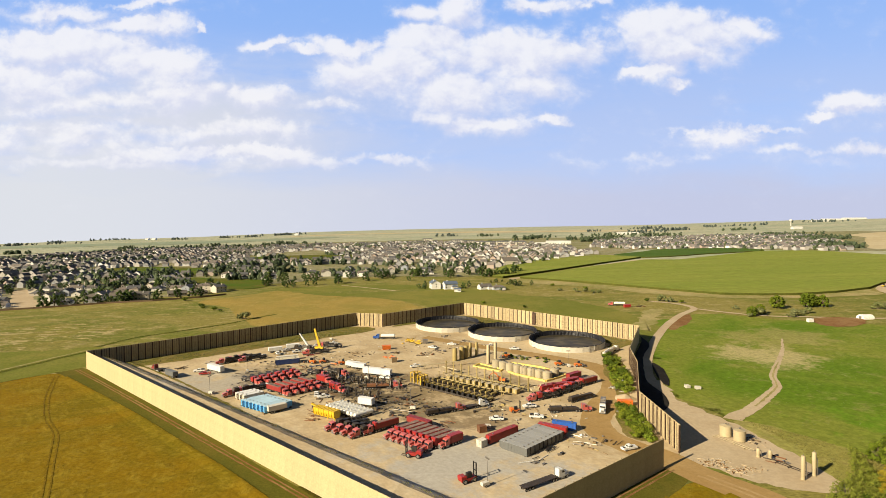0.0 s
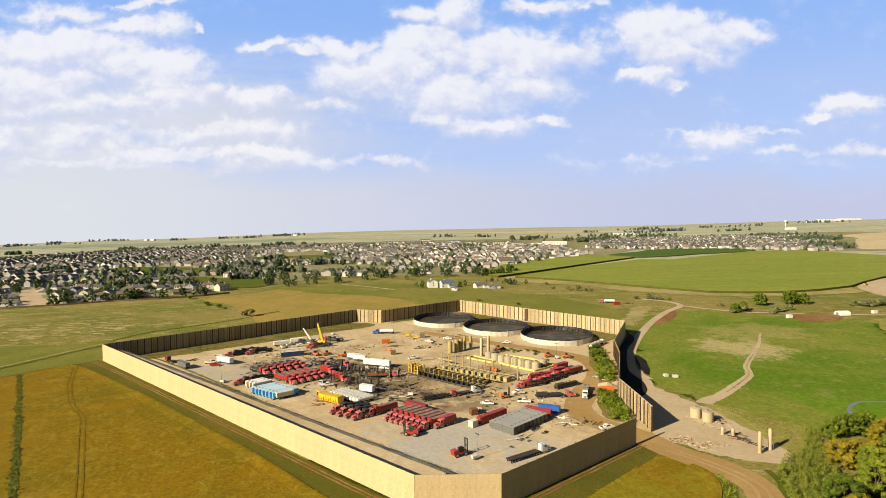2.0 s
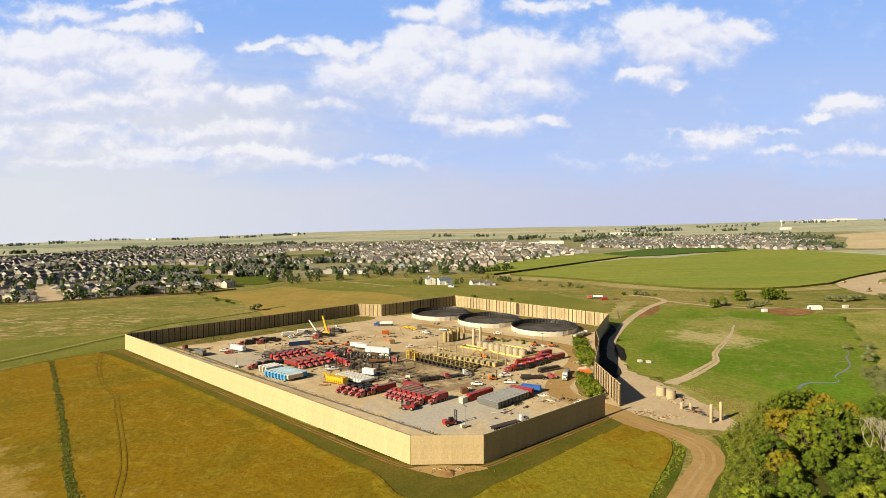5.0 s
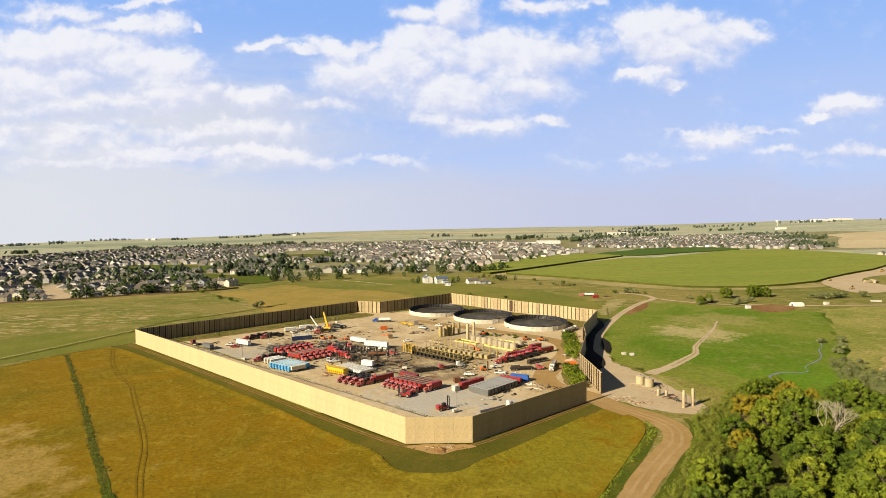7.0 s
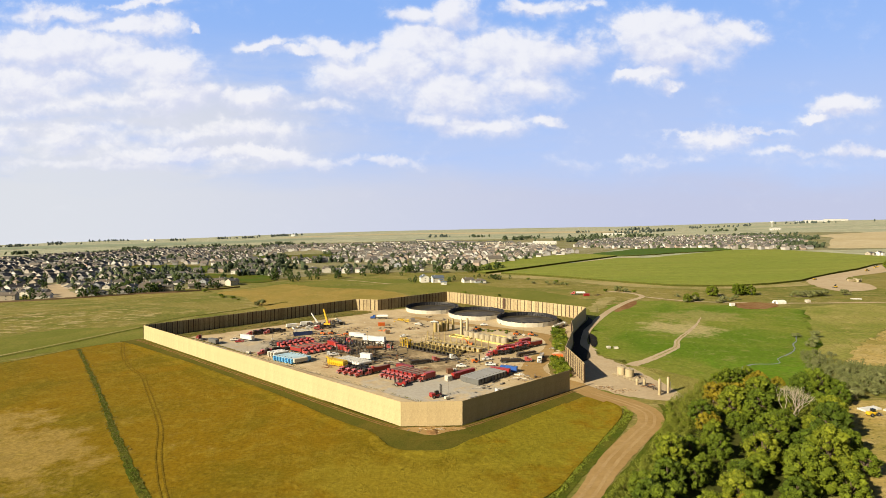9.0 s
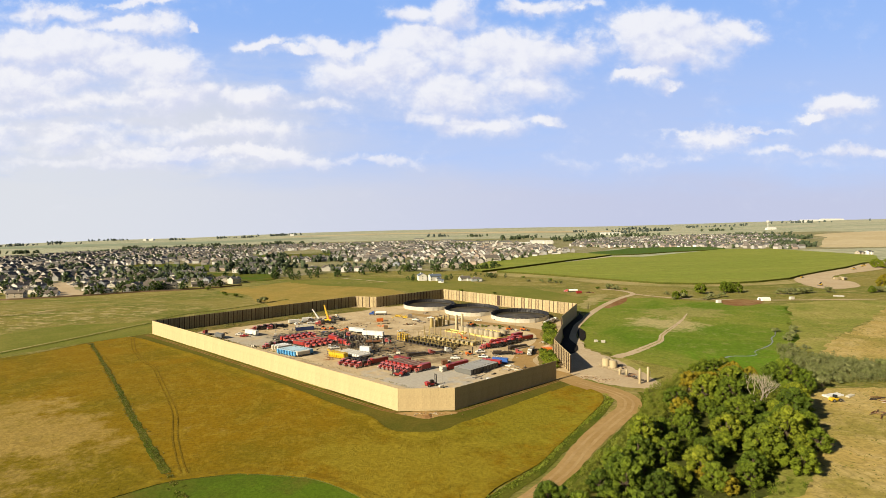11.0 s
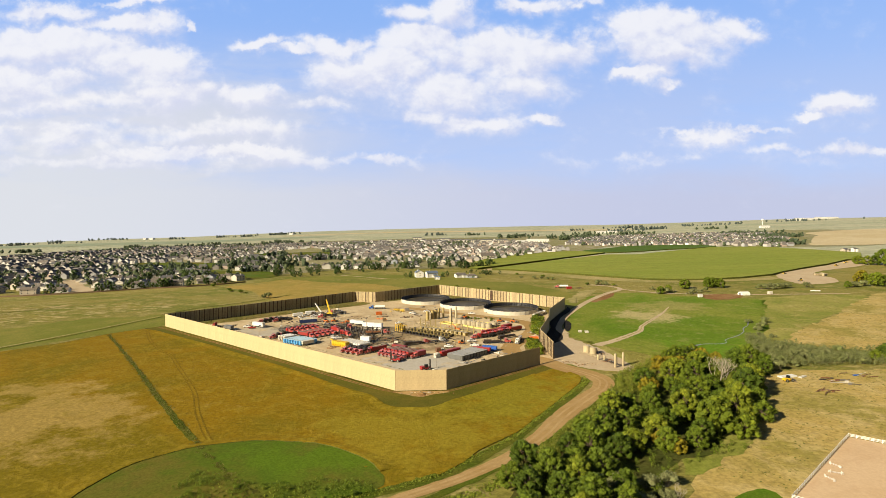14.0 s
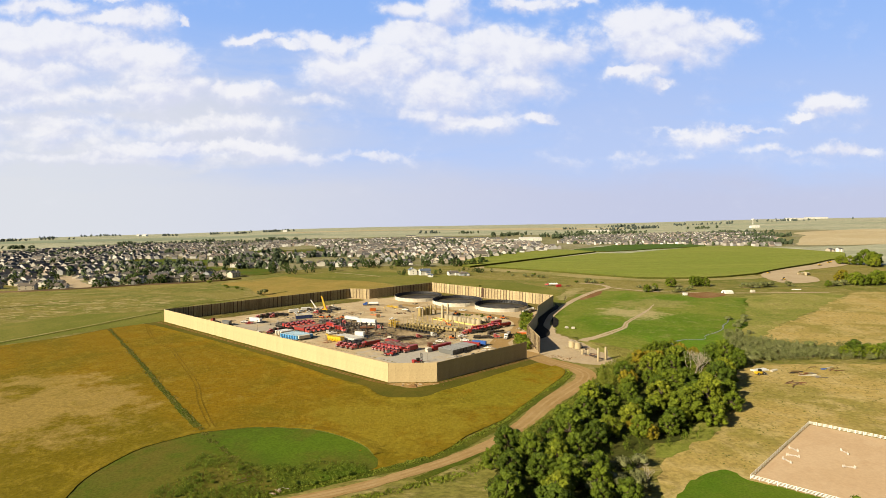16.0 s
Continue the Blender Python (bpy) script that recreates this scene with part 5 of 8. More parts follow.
again(pick_w, -66.0, 258.0, 100), again(pick_w, -62.0, 254.5, 200), again(pick_w, -2.0, 354.0, 170), again(pick_w, 51, 345, 185)
pick_d = place(pickup(M_WHITE, "silver-white pickup with a loaded black bed", True), 30.0, 226.5, -10)
again(pick_d, -138.5, 300.0, 190), again(pick_d, -14.0, 346.0, 160)
place(pickup(M_RED, "red pickup truck near the well heads"), -133.0, 294.5, 10)
place(tank_truck("white tank truck with a blue cab"), -47.0, 374.5, 178)
tk = place(tank_truck("white tank truck by the round reservoirs", M_DIRTYW, M_WHITE), 88.5, 324.5, 55)
again(tk, 93.5, 331, 50)
place(flatbed("white semi tractor with a flat trailer on the haul road", 12.0, M_WHITE, True, M_STEEL), 60.5, 239.0, -108)
place(flatbed("red semi with a loaded dark flat trailer", 14.0, M_RED, True, M_DARK), 43.0, 233.0, 4)
place(flatbed("low flat trailer with dark equipment", 16.0, M_RED, False, M_DARK), 54.0, 248.0, 32)
fb = place(flatbed("white tractor with a long black lowboy trailer", 14.0, M_WHITE, True, None), 21.5, 171.5, 32)
again(fb, 1.5, 237.5, 24, label="white tractor with a flat black trailer beside the wells")
place(flatbed("red semi with dark iron on its trailer", 14.0, M_RED, True, M_DARK), -8.5, 233.0, 24)
place(flatbed("red truck with dark trailer load", 13.0, M_RED, True, M_RUST), -38.0, 267.5, 8)
place(flatbed("dark red tractor with an empty trailer near the wall", 6.0, M_REDB, True, None), -161.5, 302.5, 140)
place(van_trailer(M_GREY, "grey box trailer with a pale end near the wall", 9.0, 3.5), -149.0, 291.0, 142)
mix = place(pump_truck(body="bare", label="red blender truck at the edge of the group"), -125.5, 322.5, 215)
again(mix, -121.5, 325.5, 215), again(mix, -117.5, 322.5, 215), again(mix, -128.5, 318.0, 215)
again(pump_c, -102.5, 262.0, NOSE, label="black-bodied truck beside the blue tanks"), again(pump_c, -99.0, 265.0, NOSE)
for x, y, a in ((-104, 343, 40), (-96.5, 339.5, 200), (-107, 335.5, 120), (-88, 353.5, 20), (-113, 345, 60)):
    again(pick_w, x, y, a)
again(pump_c, -84, 336, 200, label="dark truck below the raised cranes"), again(pump_c, -79, 352, 170, label="dark truck below the raised cranes")
# rows of steel tanks
grey = place(frac_tank(M_GREY, M_GREYTOP, "grey steel frac tank in a tight row", "grey frac tanks", 11.4), 17.0, 195.0, 138)
for k in range(1, 9):
    again(grey, 17.0 + 0.735 * 2.42 * k, 195.0 + 0.678 * 2.42 * k, 138)
place(frac_tank(M_RED, M_REDB, "long red steel frac tank beside the grey row", "red frac tanks", 15.0), 14.0, 207.0, 41)
place(container(M_DIRTYW, "small dusty pump cabin at the tank's end", 3.0, "pump_cabin"), 6.0, 200.0, 41)
place(frac_tank(M_RED, M_RED, "bright red steel frac tank beside the grey row", "red frac tanks", 11.0), 33.5, 211.5, -30)
place(frac_tank(M_BLUE, M_BLUE, "strong blue steel tank trailer", "blue frac tanks", 9.0), 38.5, 214.5, -24)
place(container(M_WHITE, "white panel box beside the blue tank", 3.0, "control_cabin"), 32.0, 213.5, -23)
blue = place(frac_tank(M_SKYBLUE, M_PALEBLUE, "light blue steel tank in a tight row", "light blue tanks", 12.0), -90.6, 248.0, 40)
for k in range(1, 7):
    again(blue, -90.6 + 0.83 * 2.46 * k, 248.0 - 0.56 * 2.46 * k, 40)
white_t = place(frac_tank(M_DIRTYW, M_WHITE, "white steel tank behind the blue row", "white tanks", 9.0), -98.0, 257.0, 40)
again(white_t, -95.8, 255.4, 40), again(white_t, -93.6, 253.8, 40)
place(van_trailer(M_DIRTYW, "pale box trailer beside the blue tanks", 8.0, 3.2), -78.0, 237.5, 38)


def sand_pod(label):
    """A white lying sand barrel with a domed end in a dark steel cradle."""
    root = thing("sand_pod", label, "silo", "white sand pods")
    m = Mesh()
    m.tube((-4.2, 0, 1.75), (4.0, 0, 1.75), 0.95, n=14)
    m.tube((-4.7, 0, 1.75), (-4.2, 0, 1.75), 0.5, 0.95, n=14), m.tube((4.0, 0, 1.75), (4.5, 0, 1.75), 0.95, 0.5, n=14)
    smooth(part("barrel", m, M_WHITE, root))
    for x in (-2.6, 0, 2.6):
        m = Mesh()
        m.tube((x, 0, 2.6), (x, 0, 2.95), 0.3, n=8)
        part("hatch", m, M_DIRTYW, root)
    m = Mesh()
    for x in (-3.4, 3.2):
        m.box(x - 0.15, -0.95, 0, x + 0.15, 0.95, 1.2)
    for s in (-0.9, 0.9):
        m.box(-4.4, s - 0.08, 0.1, 4.2, s + 0.08, 0.4)
    part("cradle", m, M_BLACK, root)
    return root


hop = place(sand_pod("white sand pod in a tight row"), -54.0, 241.0, 43)
for k in range(1, 9):
    again(hop, -54.0 + 1.72 * k, 241.0 - 1.38 * k, 43 + random.uniform(-2, 2))
place(van_trailer(M_WHITE, "white data van near the sand silos", 7.0, 3.9), -41.0, 243.0, -25)
place(frac_tank(M_NAVY, M_CREAMTOP, "navy tank with a cream top", "navy tanks", 13.0), -95.0, 314.0, 20), place(frac_tank(M_NAVY, M_CREAMTOP, "navy tank with a cream top", "navy tanks", 13.0), -95.9, 316.5, 20)
place(container(M_DIRTYW, "pale equipment skid beside a blue tank", 12.0, "equipment_skid"), -97.5, 322.5, 20)


def sand_bin(label):
    """A long yellow hopper bin on legs with a chute at one end."""
    root = thing("sand_bin", label, "hopper")
    m = Mesh()
    m.prism([(-1.3, 0.7), (1.3, 0.7), (1.8, 2.4), (1.8, 3.7), (-1.8, 3.7), (-1.8, 2.4)], "x", -6.0, 6.0)
    part("bin", m, M_YELLOW, root)
    m = Mesh()
    m.box(-0.1, -1.95, 1.2, 0.1, 1.95, 3.8)
    rib = m.done("rib", M_YELLOW)
    for k in range(9):
        part("rib", rib, (), root).location = (-5.8 + k * 1.45, 0, 0)
    m = Mesh()
    for x in (-5.5, -1.8, 1.8, 5.5):
        for s in (-1, 1):
            m.box(x - 0.12, s * 1.2 - 0.12, 0, x + 0.12, s * 1.2 + 0.12, 1.0)
    part("leg", m, M_YELLOW, root)
    m = Mesh()
    m.box(0, -0.5, -0.15, 3.0, 0.5, 0.25, 0, Matrix.Translation((-8.6, 0, 4.2)) @ Matrix.Rotation(radians(14), 4, "Y"))
    part("conveyor", m, M_YELLOW, root)
    return root


place(sand_bin("yellow sand hopper with a sloping conveyor"), -55.5, 230.5, -33)
# cranes and earth-moving machines
place(mobile_crane(M_YELLOW, "yellow mobile crane with its boom raised", 11.0, 74.0), -85.5, 343.0, 170)
place(mobile_crane(M_WHITE, "white mobile crane with its boom raised", 8.5, 56.0), -94.0, 346.5, 175)
place(forklift(M_RED, "red forklift with a tall black mast"), -18.0, 192.5, 165).scale = (1.3, 1.3, 1.2)
place(forklift(M_RED, "red telescopic forklift on the hardstand"), 0.0, 174.5, 30).scale = (1.3, 1.3, 1.2)
place(forklift(M_ORANGE, "orange telescopic forklift on the gravel"), 22.5, 233.5, 15)
place(excavator(M_TAN, "dusty tan excavator with a bent arm"), 35.0, 258.0, 10)
place(excavator(M_ORANGE, "orange excavator near the plant"), 21.0, 275.0, 160)
ld = place(wheel_loader(M_ORANGE, "orange wheel loader with bucket"), 56.0, 303.5, 10)
again(ld, 66.0, 301.0, 0), again(ld, 28.5, 322.0, 200), again(ld, -74.5, 315.0, 30), again(ld, -63, 311.5, 20), again(ld, -82, 315, 150)
place(container(M_ORANGE, "orange ribbed shipping container", 6.1), 70.0, 239.5, 0)
place(container(M_ORANGE, "small orange-red steel container", 5.0), -42.5, 345.0, 15)
place(container(M_RUST, "rust-brown steel equipment box", 3.0, "equipment_box"), 7.0, 213.0, 20)
place(container(M_WOOD, "brown timber crate on gravel", 2.8, "crate"), -35.0, 315.0, 10)
place(container(M_STEEL, "grey steel equipment box", 3.2, "equipment_box"), -19.0, 360.0, 0)
lt = place(light_tower("trailer light tower with a raised mast"), 4.8, 171.0, 30)
for x, y in ((-116, 262), (5.9, 327), (-46, 283), (9.5, 216.5), (-20.5, 238.0), (-82.0, 372), (60, 300), (-112, 298)):
    again(lt, x, y, random.uniform(0, 360))

M_BATTERY = paint("sandy_tank_paint", (0.3528, 0.3024, 0.2088), 0.6, 0, 0.2, 0.5, 0.1)
# ---------------------------------------------------------------- reservoirs, tanks and plant on the pad
def reservoir(x, y, r, label):
    """An open round water tank of bolted white panels with a black liner."""
    root = place(thing("water_reservoir", label, "water tank", "round reservoirs"), x, y, random.uniform(0, 9))
    n, high = 36, 3.6
    w = 2 * r * math.tan(math.pi / n)
    m = Mesh()
    m.box(-0.1, -w / 2 + 0.02, -0.1, 0.0, w / 2 - 0.02, high)
    for z in (0.7, 1.6, 2.5):
        m.box(0.0, -w / 2 + 0.05, z, 0.05, w / 2 - 0.05, z + 0.1)
    m.box(0.0, w / 2 - 0.12, 0, 0.1, w / 2 + 0.06, high)
    panel = m.done("panel", M_DIRTYW)
    for k in range(n):
        ob = part("panel", panel, (), root)
        ob.matrix_basis = Matrix.Rotation(2 * math.pi * k / n, 4, "Z") @ Matrix.Translation((r, 0, 0))
    m = Mesh()
    prof = [(r - 0.9, 0.1), (r - 0.55, 1.0), (r - 0.4, 2.1), (r - 0.16, high + 0.06), (r + 0.16, high + 0.06), (r + 0.14, high - 0.35)]
    m.turned(prof, 216)
    lin = part("liner", m, M_LINER, root, "black plastic liner hung over the rim")
    for v in lin.data.vertices:
        a = math.atan2(v.co.y, v.co.x)
        k = 1 + 0.012 * noise.noise(Vector((math.cos(a) * 22, math.sin(a) * 22, v.co.z * 0.7 + x))) + 0.006 * math.sin(a * 61)
        if v.co.z < high - 0.5:
            v.co.x, v.co.y = v.co.x * k - 0.1 * math.cos(a), v.co.y * k - 0.1 * math.sin(a)
        elif math.hypot(v.co.x, v.co.y) > r:
            v.co.z += 0.25 * noise.noise(Vector((a * 9, x, 0)))
    m = Mesh()
    m.turned([(0.01, 0.75), (r - 0.45, 0.75)], 64)
    part("water", m, M_POOL, root, "still dark water")
    m = Mesh()
    m.box(r + 0.1, -0.5, 0, r + 1.6, 0.5, 0.2)
    for z in range(7):
        m.box(r + 0.1 + (1.4 - z * 0.14), -0.5, z * 0.42, r + 0.4 + (1.4 - z * 0.14), 0.5, z * 0.42 + 0.06)
    stair = part("stair", m, M_STEEL, root)
    stair.rotation_euler = (0, 0, radians(-75))
    return root


for x, y in ((-4.0, 415.0), (33.5, 384.0), (71.0, 353.5)):
    reservoir(x, y, 23.4, "open round white-panelled reservoir with black liner and dark water")


def storage_tank(label, r=2.35, high=3.7, mat=None, group=""):
    root = thing("storage_tank", label, "tank", group)
    m = Mesh()
    m.turned([(r, 0), (r, high), (r * 0.97, high + 0.06), (0.02, high + 0.55)], 24)
    for z in (1.8, 3.6):
        m.turned([(r, z), (r + 0.04, z + 0.03), (r + 0.04, z + 0.09), (r, z + 0.12)], 24)
    shell = smooth(part("shell", m, mat or M_BATTERY, root), 30)
    m = Mesh()
    m.tube((0, 0, high + 0.4), (0, 0, high + 0.9), 0.25, n=8)
    m.tube((r * 0.6, 0, high + 0.1), (r * 0.6, 0, high + 0.6), 0.12, n=6)
    part("hatch", m, M_STEEL, shell)
    m = Mesh()
    for s in (-0.25, 0.25):
        m.tube((r + 0.12, s, 0), (r + 0.12, s, high + 0.9), 0.03, n=4)
    for k in range(int(high / 0.4)):
        m.tube((r + 0.12, -0.25, 0.3 + k * 0.4), (r + 0.12, 0.25, 0.3 + k * 0.4), 0.02, n=4)
    part("ladder", m, M_STEEL, root)
    return root


tb = place(storage_tank("pale tan steel storage tank in the tank battery", group="tank battery"), 21.3, 301.5, 150, 0.12, False)
for k in range(1, 8):
    again(tb, 21.3 + 3.3 * k, 301.5 - 3.25 * k, 150 + 20 * k, 0.12, False)
again(tb, 49.0, 284.0, 90, 0.12, False)


def low_wall(points, label, high=0.9, mat=None):
    """A low coloured containment wall through the given corners."""
    root = thing("containment_wall", label, "low wall")
    for k in range(len(points) - 1):
        a, b = Vector(points[k]), Vector(points[k + 1])
        d = b - a
        n = max(1, round(d.length / 3.0))
        m = Mesh()
        m.box(0.02, -0.45, -0.2, d.length / n - 0.02, 0.45, high, 0.06)
        me = m.done("section", mat or M_YELLOW)
        for i in range(n):
            p = a + d * (i / n)
            ob = part("section", me, (), root)
            ob.matrix_basis = Matrix.Translation((p.x, p.y, h(p.x, p.y) + 0.12)) @ Matrix.Rotation(math.atan2(d.y, d.x), 4, "Z")
    return root


low_wall([(26.5, 292), (29.5, 287.0), (42.8, 274.4), (55.3, 284.2), (45.5, 299), (30, 309)], "low pale yellow containment wall round the tank battery", 0.9, M_PALEYELLOW)
low_wall([(9.0, 303.3), (22.0, 292.7), (24.2, 296.8), (12.5, 308.5), (9.0, 303.3)], "low pale yellow containment wall beside the plant", 0.7, M_PALEYELLOW)
zone("bund_floor", [(29.5, 288.5), (42.5, 276), (53.5, 284.5), (44.5, 298), (30, 307), (27.5, 292)], M_STRAWY, 0.25, "straw-coloured floor inside the containment wall", 0.0, 5, 0, False, category="yard")
zone("bund_floor", [(9.8, 303.5), (21.8, 293.7), (23.2, 296.8), (12.7, 307.3)], M_STRAWY, 0.25, "straw-coloured floor inside the containment wall", 0.0, 5, 0, False, category="yard")


def vessel(label, r, high, mat=None, name="pressure_vessel"):
    root = thing(name, label, "vessel", "upright vessels")
    m = Mesh()
    m.turned([(r * 1.15, 0), (r * 1.15, 0.15), (r * 0.98, 0.16), (r * 0.98, 1.0), (r, 1.02), (r, high - r * 0.5), (r * 0.85, high - r * 0.2), (r * 0.5, high), (0.02, high + 0.05)], 18)
    smooth(part("shell", m, mat or M_TAN, root), 35)
    m = Mesh()
    m.tube((r, 0, high * 0.7), (r + 0.5, 0, high * 0.7), 0.12, n=6)
    m.tube((r + 0.45, 0, 0.3), (r + 0.45, 0, high * 0.7), 0.1, n=6)
    m.tube((0, 0, high), (0, 0, high + 0.5), 0.1, n=6)
    part("pipework", m, M_STEEL, root)
    return root


v1 = place(vessel("fat upright tan vessel", 1.35, 7.4, M_OLIVE), -0.9, 315.4, 40, 0.12, False)
again(v1, 3.1, 318.5, 80, 0.12, False), again(v1, 5.8, 321.1, 10, 0.12, False)
v2 = place(vessel("slim upright tan vessel", 0.8, 8.2, M_OLIVE), 8.3, 324.9, 40, 0.12, False)
again(v2, 12.0, 325.5, 0, 0.12, False)
v3 = place(vessel("tall tan steel column", 0.95, 10.6), 17.4, 308.6, 40, 0.12, False)
again(v3, 21.9, 314.4, 200, 0.12, False)


def separator(label):
    """A lying barrel in a skid with a firebox, a stack and dark pipework."""
    root = thing("separator_skid", label, "plant", "separators")
    m = Mesh()
    m.tube((-1.9, 0, 1.25), (1.5, 0, 1.25), 0.55, n=14)
    m.tube((-2.15, 0, 1.25), (-1.9, 0, 1.25), 0.35, 0.55, n=14)
    m.tube((1.5, 0, 1.25), (1.75, 0, 1.25), 0.55, 0.3, n=14)
    smooth(part("barrel", m, M_OLIVE, root), 40)
    m = Mesh()
    m.box(-3.3, -0.95, 0, 2.6, -0.75, 0.28), m.box(-3.3, 0.75, 0, 2.6, 0.95, 0.28)
    for x in (-2.0, 1.2):
        m.box(x - 0.15, -0.7, 0, x + 0.15, 0.7, 0.8)
    part("skid", m, M_DARK, root)
    m = Mesh()
    m.box(-3.5, -0.7, 0.2, -2.3, 0.7, 1.9, 0.1)
    part("firebox", m, M_BLACK, root)
    m = Mesh()
    m.tube((-2.2, 0.5, 1.9), (-2.2, 0.5, 4.6), 0.2, 0.17, n=8)
    m.tube((-2.2, 0.5, 4.6), (-2.2, 0.5, 4.8), 0.28, n=8)
    part("flue", m, M_OLIVE, root)
    m = Mesh()
    m.tube((2.3, -0.6, 0.4), (2.3, -0.6, 2.6), 0.1, n=6), m.tube((2.3, 0.6, 0.4), (2.3, 0.6, 2.2), 0.1, n=6)
    m.tube((2.3, -1.4, 0.6), (2.3, 1.4, 0.6), 0.12, n=6), m.tube((2.3, -0.6, 2.4), (0.6, -0.6, 2.4), 0.09, n=6)
    part("pipework", m, M_DARK, root)
    return root


def meter_house(label):
    root = thing("meter_house", label, "cabinet", "meter houses")
    m = Mesh()
    m.box(-1.5, -1.2, 0.2, 1.5, 1.2, 2.2, 0.12)
    part("body", m, M_OLIVE, root)
    m = Mesh()
    m.box(-1.62, -1.32, 2.2, 1.62, 1.32, 2.36, 0.05)
    part("roof", m, M_TAN, root)
    m = Mesh()
    m.box(-1.55, -0.45, 0.4, -1.5, 0.45, 2.0)
    part("door", m, M_TAN, root)
    m = Mesh()
    m.tube((1.8, 0, 0.3), (1.8, 0, 4.2), 0.14, n=6), m.tube((1.5, 0.5, 0.5), (3.2, 0.5, 0.5), 0.1, n=6)
    part("pipework", m, M_OLIVE, root)
    return root


sp = place(separator("olive separator barrel on a dark skid, in a row"), -15.1, 272.3, 40)
for k in range(1, 13):
    again(sp, -15.1 + 2.36 * k, 272.3 - 2.08 * k, 40 + random.uniform(-1, 1))
for k in range(12):
    again(sp, -11.6 + 2.42 * k, 277.5 - 2.12 * k, 220 + random.uniform(-1, 1), label="olive separator barrel in the second row")
mh = place(meter_house("olive-tan meter house with a pale lid, in a row"), -4.0, 279.6, 48)
for k in range(1, 11):
    again(mh, -4.0 + 3.0 * k, 279.6 - 2.21 * k, 48)


def pipe_rack(a, b, label, z=2.8, mat=None, n=4):
    """Pipes side by side on steel frames from a to b."""
    a, b = Vector(a), Vector(b)
    d = b - a
    root = place(thing("pipe_rack", label, "pipes"), a.x, a.y, math.degrees(math.atan2(d.y, d.x)))
    L = d.length
    for k in range(n):
        m = Mesh()
        y = -0.6 + k * 1.2 / max(1, n - 1)
        m.tube((0, y, z + 0.1), (L, y, z + 0.1), 0.11, n=6)
        part("pipe", m, mat or M_OLIVE, root)
    fr = Mesh()
    fr.box(-0.08, -0.9, 0, 0.08, -0.75, z), fr.box(-0.08, 0.75, 0, 0.08, 0.9, z), fr.box(-0.08, -0.9, z - 0.15, 0.08, 0.9, z)
    me = fr.done("support", mat or M_OLIVE)
    for k in range(int(L / 4) + 1):
        part("support", me, (), root).location = (min(k * 4.0, L), 0, 0)
    return root


pipe_rack((-8.5, 277.5), (21, 253.5), "olive-yellow pipe rack between the separator rows", 1.7, M_OLIVE, 6)
pipe_rack((-21, 298), (7, 308), "tan pipe rack behind the separators", 2.2, M_TAN)
pipe_rack((-8, 296), (0, 289), "tan pipe rack towards the tanks", 2.2, M_TAN)
pipe_rack((-3, 283.5), (30, 258.5), "olive pipe rack behind the meter houses", 2.4, M_OLIVE, 6)
pipe_rack((-24, 273), (12, 243.5), "low dark flow lines in front of the separators", 0.5, M_DARK, 5)
for k in range(11):
    x, y = -5.9 + 3.77 * k, 291.1 - 3.18 * k
    m = Mesh()
    m.tube((0, 0, 0), (0, 0, 6.3), 0.3, 0.27, n=8), m.tube((0, 0, 6.2), (0, 0, 6.6), 0.42, n=8)
    st = place(thing("vent_stack", "slim tan vent stack on a foot plate", "stack", "vent stacks"), x, y, 0, 0.12, False)
    part("pipe", m, M_OLIVE, st)
    m = Mesh()
    m.box(-0.5, -0.5, 0, 0.5, 0.5, 0.12)
    part("foot_plate", m, M_DARK, st)


def header_frame(label):
    root = thing("header_frame", label, "plant")
    m = Mesh()
    m.box(-0.15, -0.15, 0, 0.15, 0.15, 5.0)
    post = m.done("post", M_YELLOW)
    m = Mesh()
    m.box(-2.1, -0.15, 0, 2.1, 0.15, 0.25)
    beam = m.done("beam", M_YELLOW)
    m = Mesh()
    m.box(-0.12, -1.35, 0, 0.12, 1.35, 0.2)
    cross = m.done("cross_beam", M_YELLOW)
    m = Mesh()
    m.tube((0, 0, 0.2), (0, 0, 4.4), 0.6, n=10)
    drum = m.done("drum", M_OLIVE)
    for x in (-2, 0, 2):
        for y in (-1.5, 1.5):
            part("post", post, (), root).location = (x, y, 0)
        for z in (2.4, 4.8):
            part("cross_beam", cross, (), root).location = (x, 0, z)
    for y in (-1.5, 1.5):
        for z in (2.4, 4.8):
            part("beam", beam, (), root).location = (0, y * 1.02, z)
    for x in (-1, 1):
        part("drum", drum, (), root).location = (x, 0, 0)
    return root


hf = place(header_frame("yellow steel frame with two olive drums"), -21.0, 277.0, 35)
again(hf, -17.5, 271.5, 35)


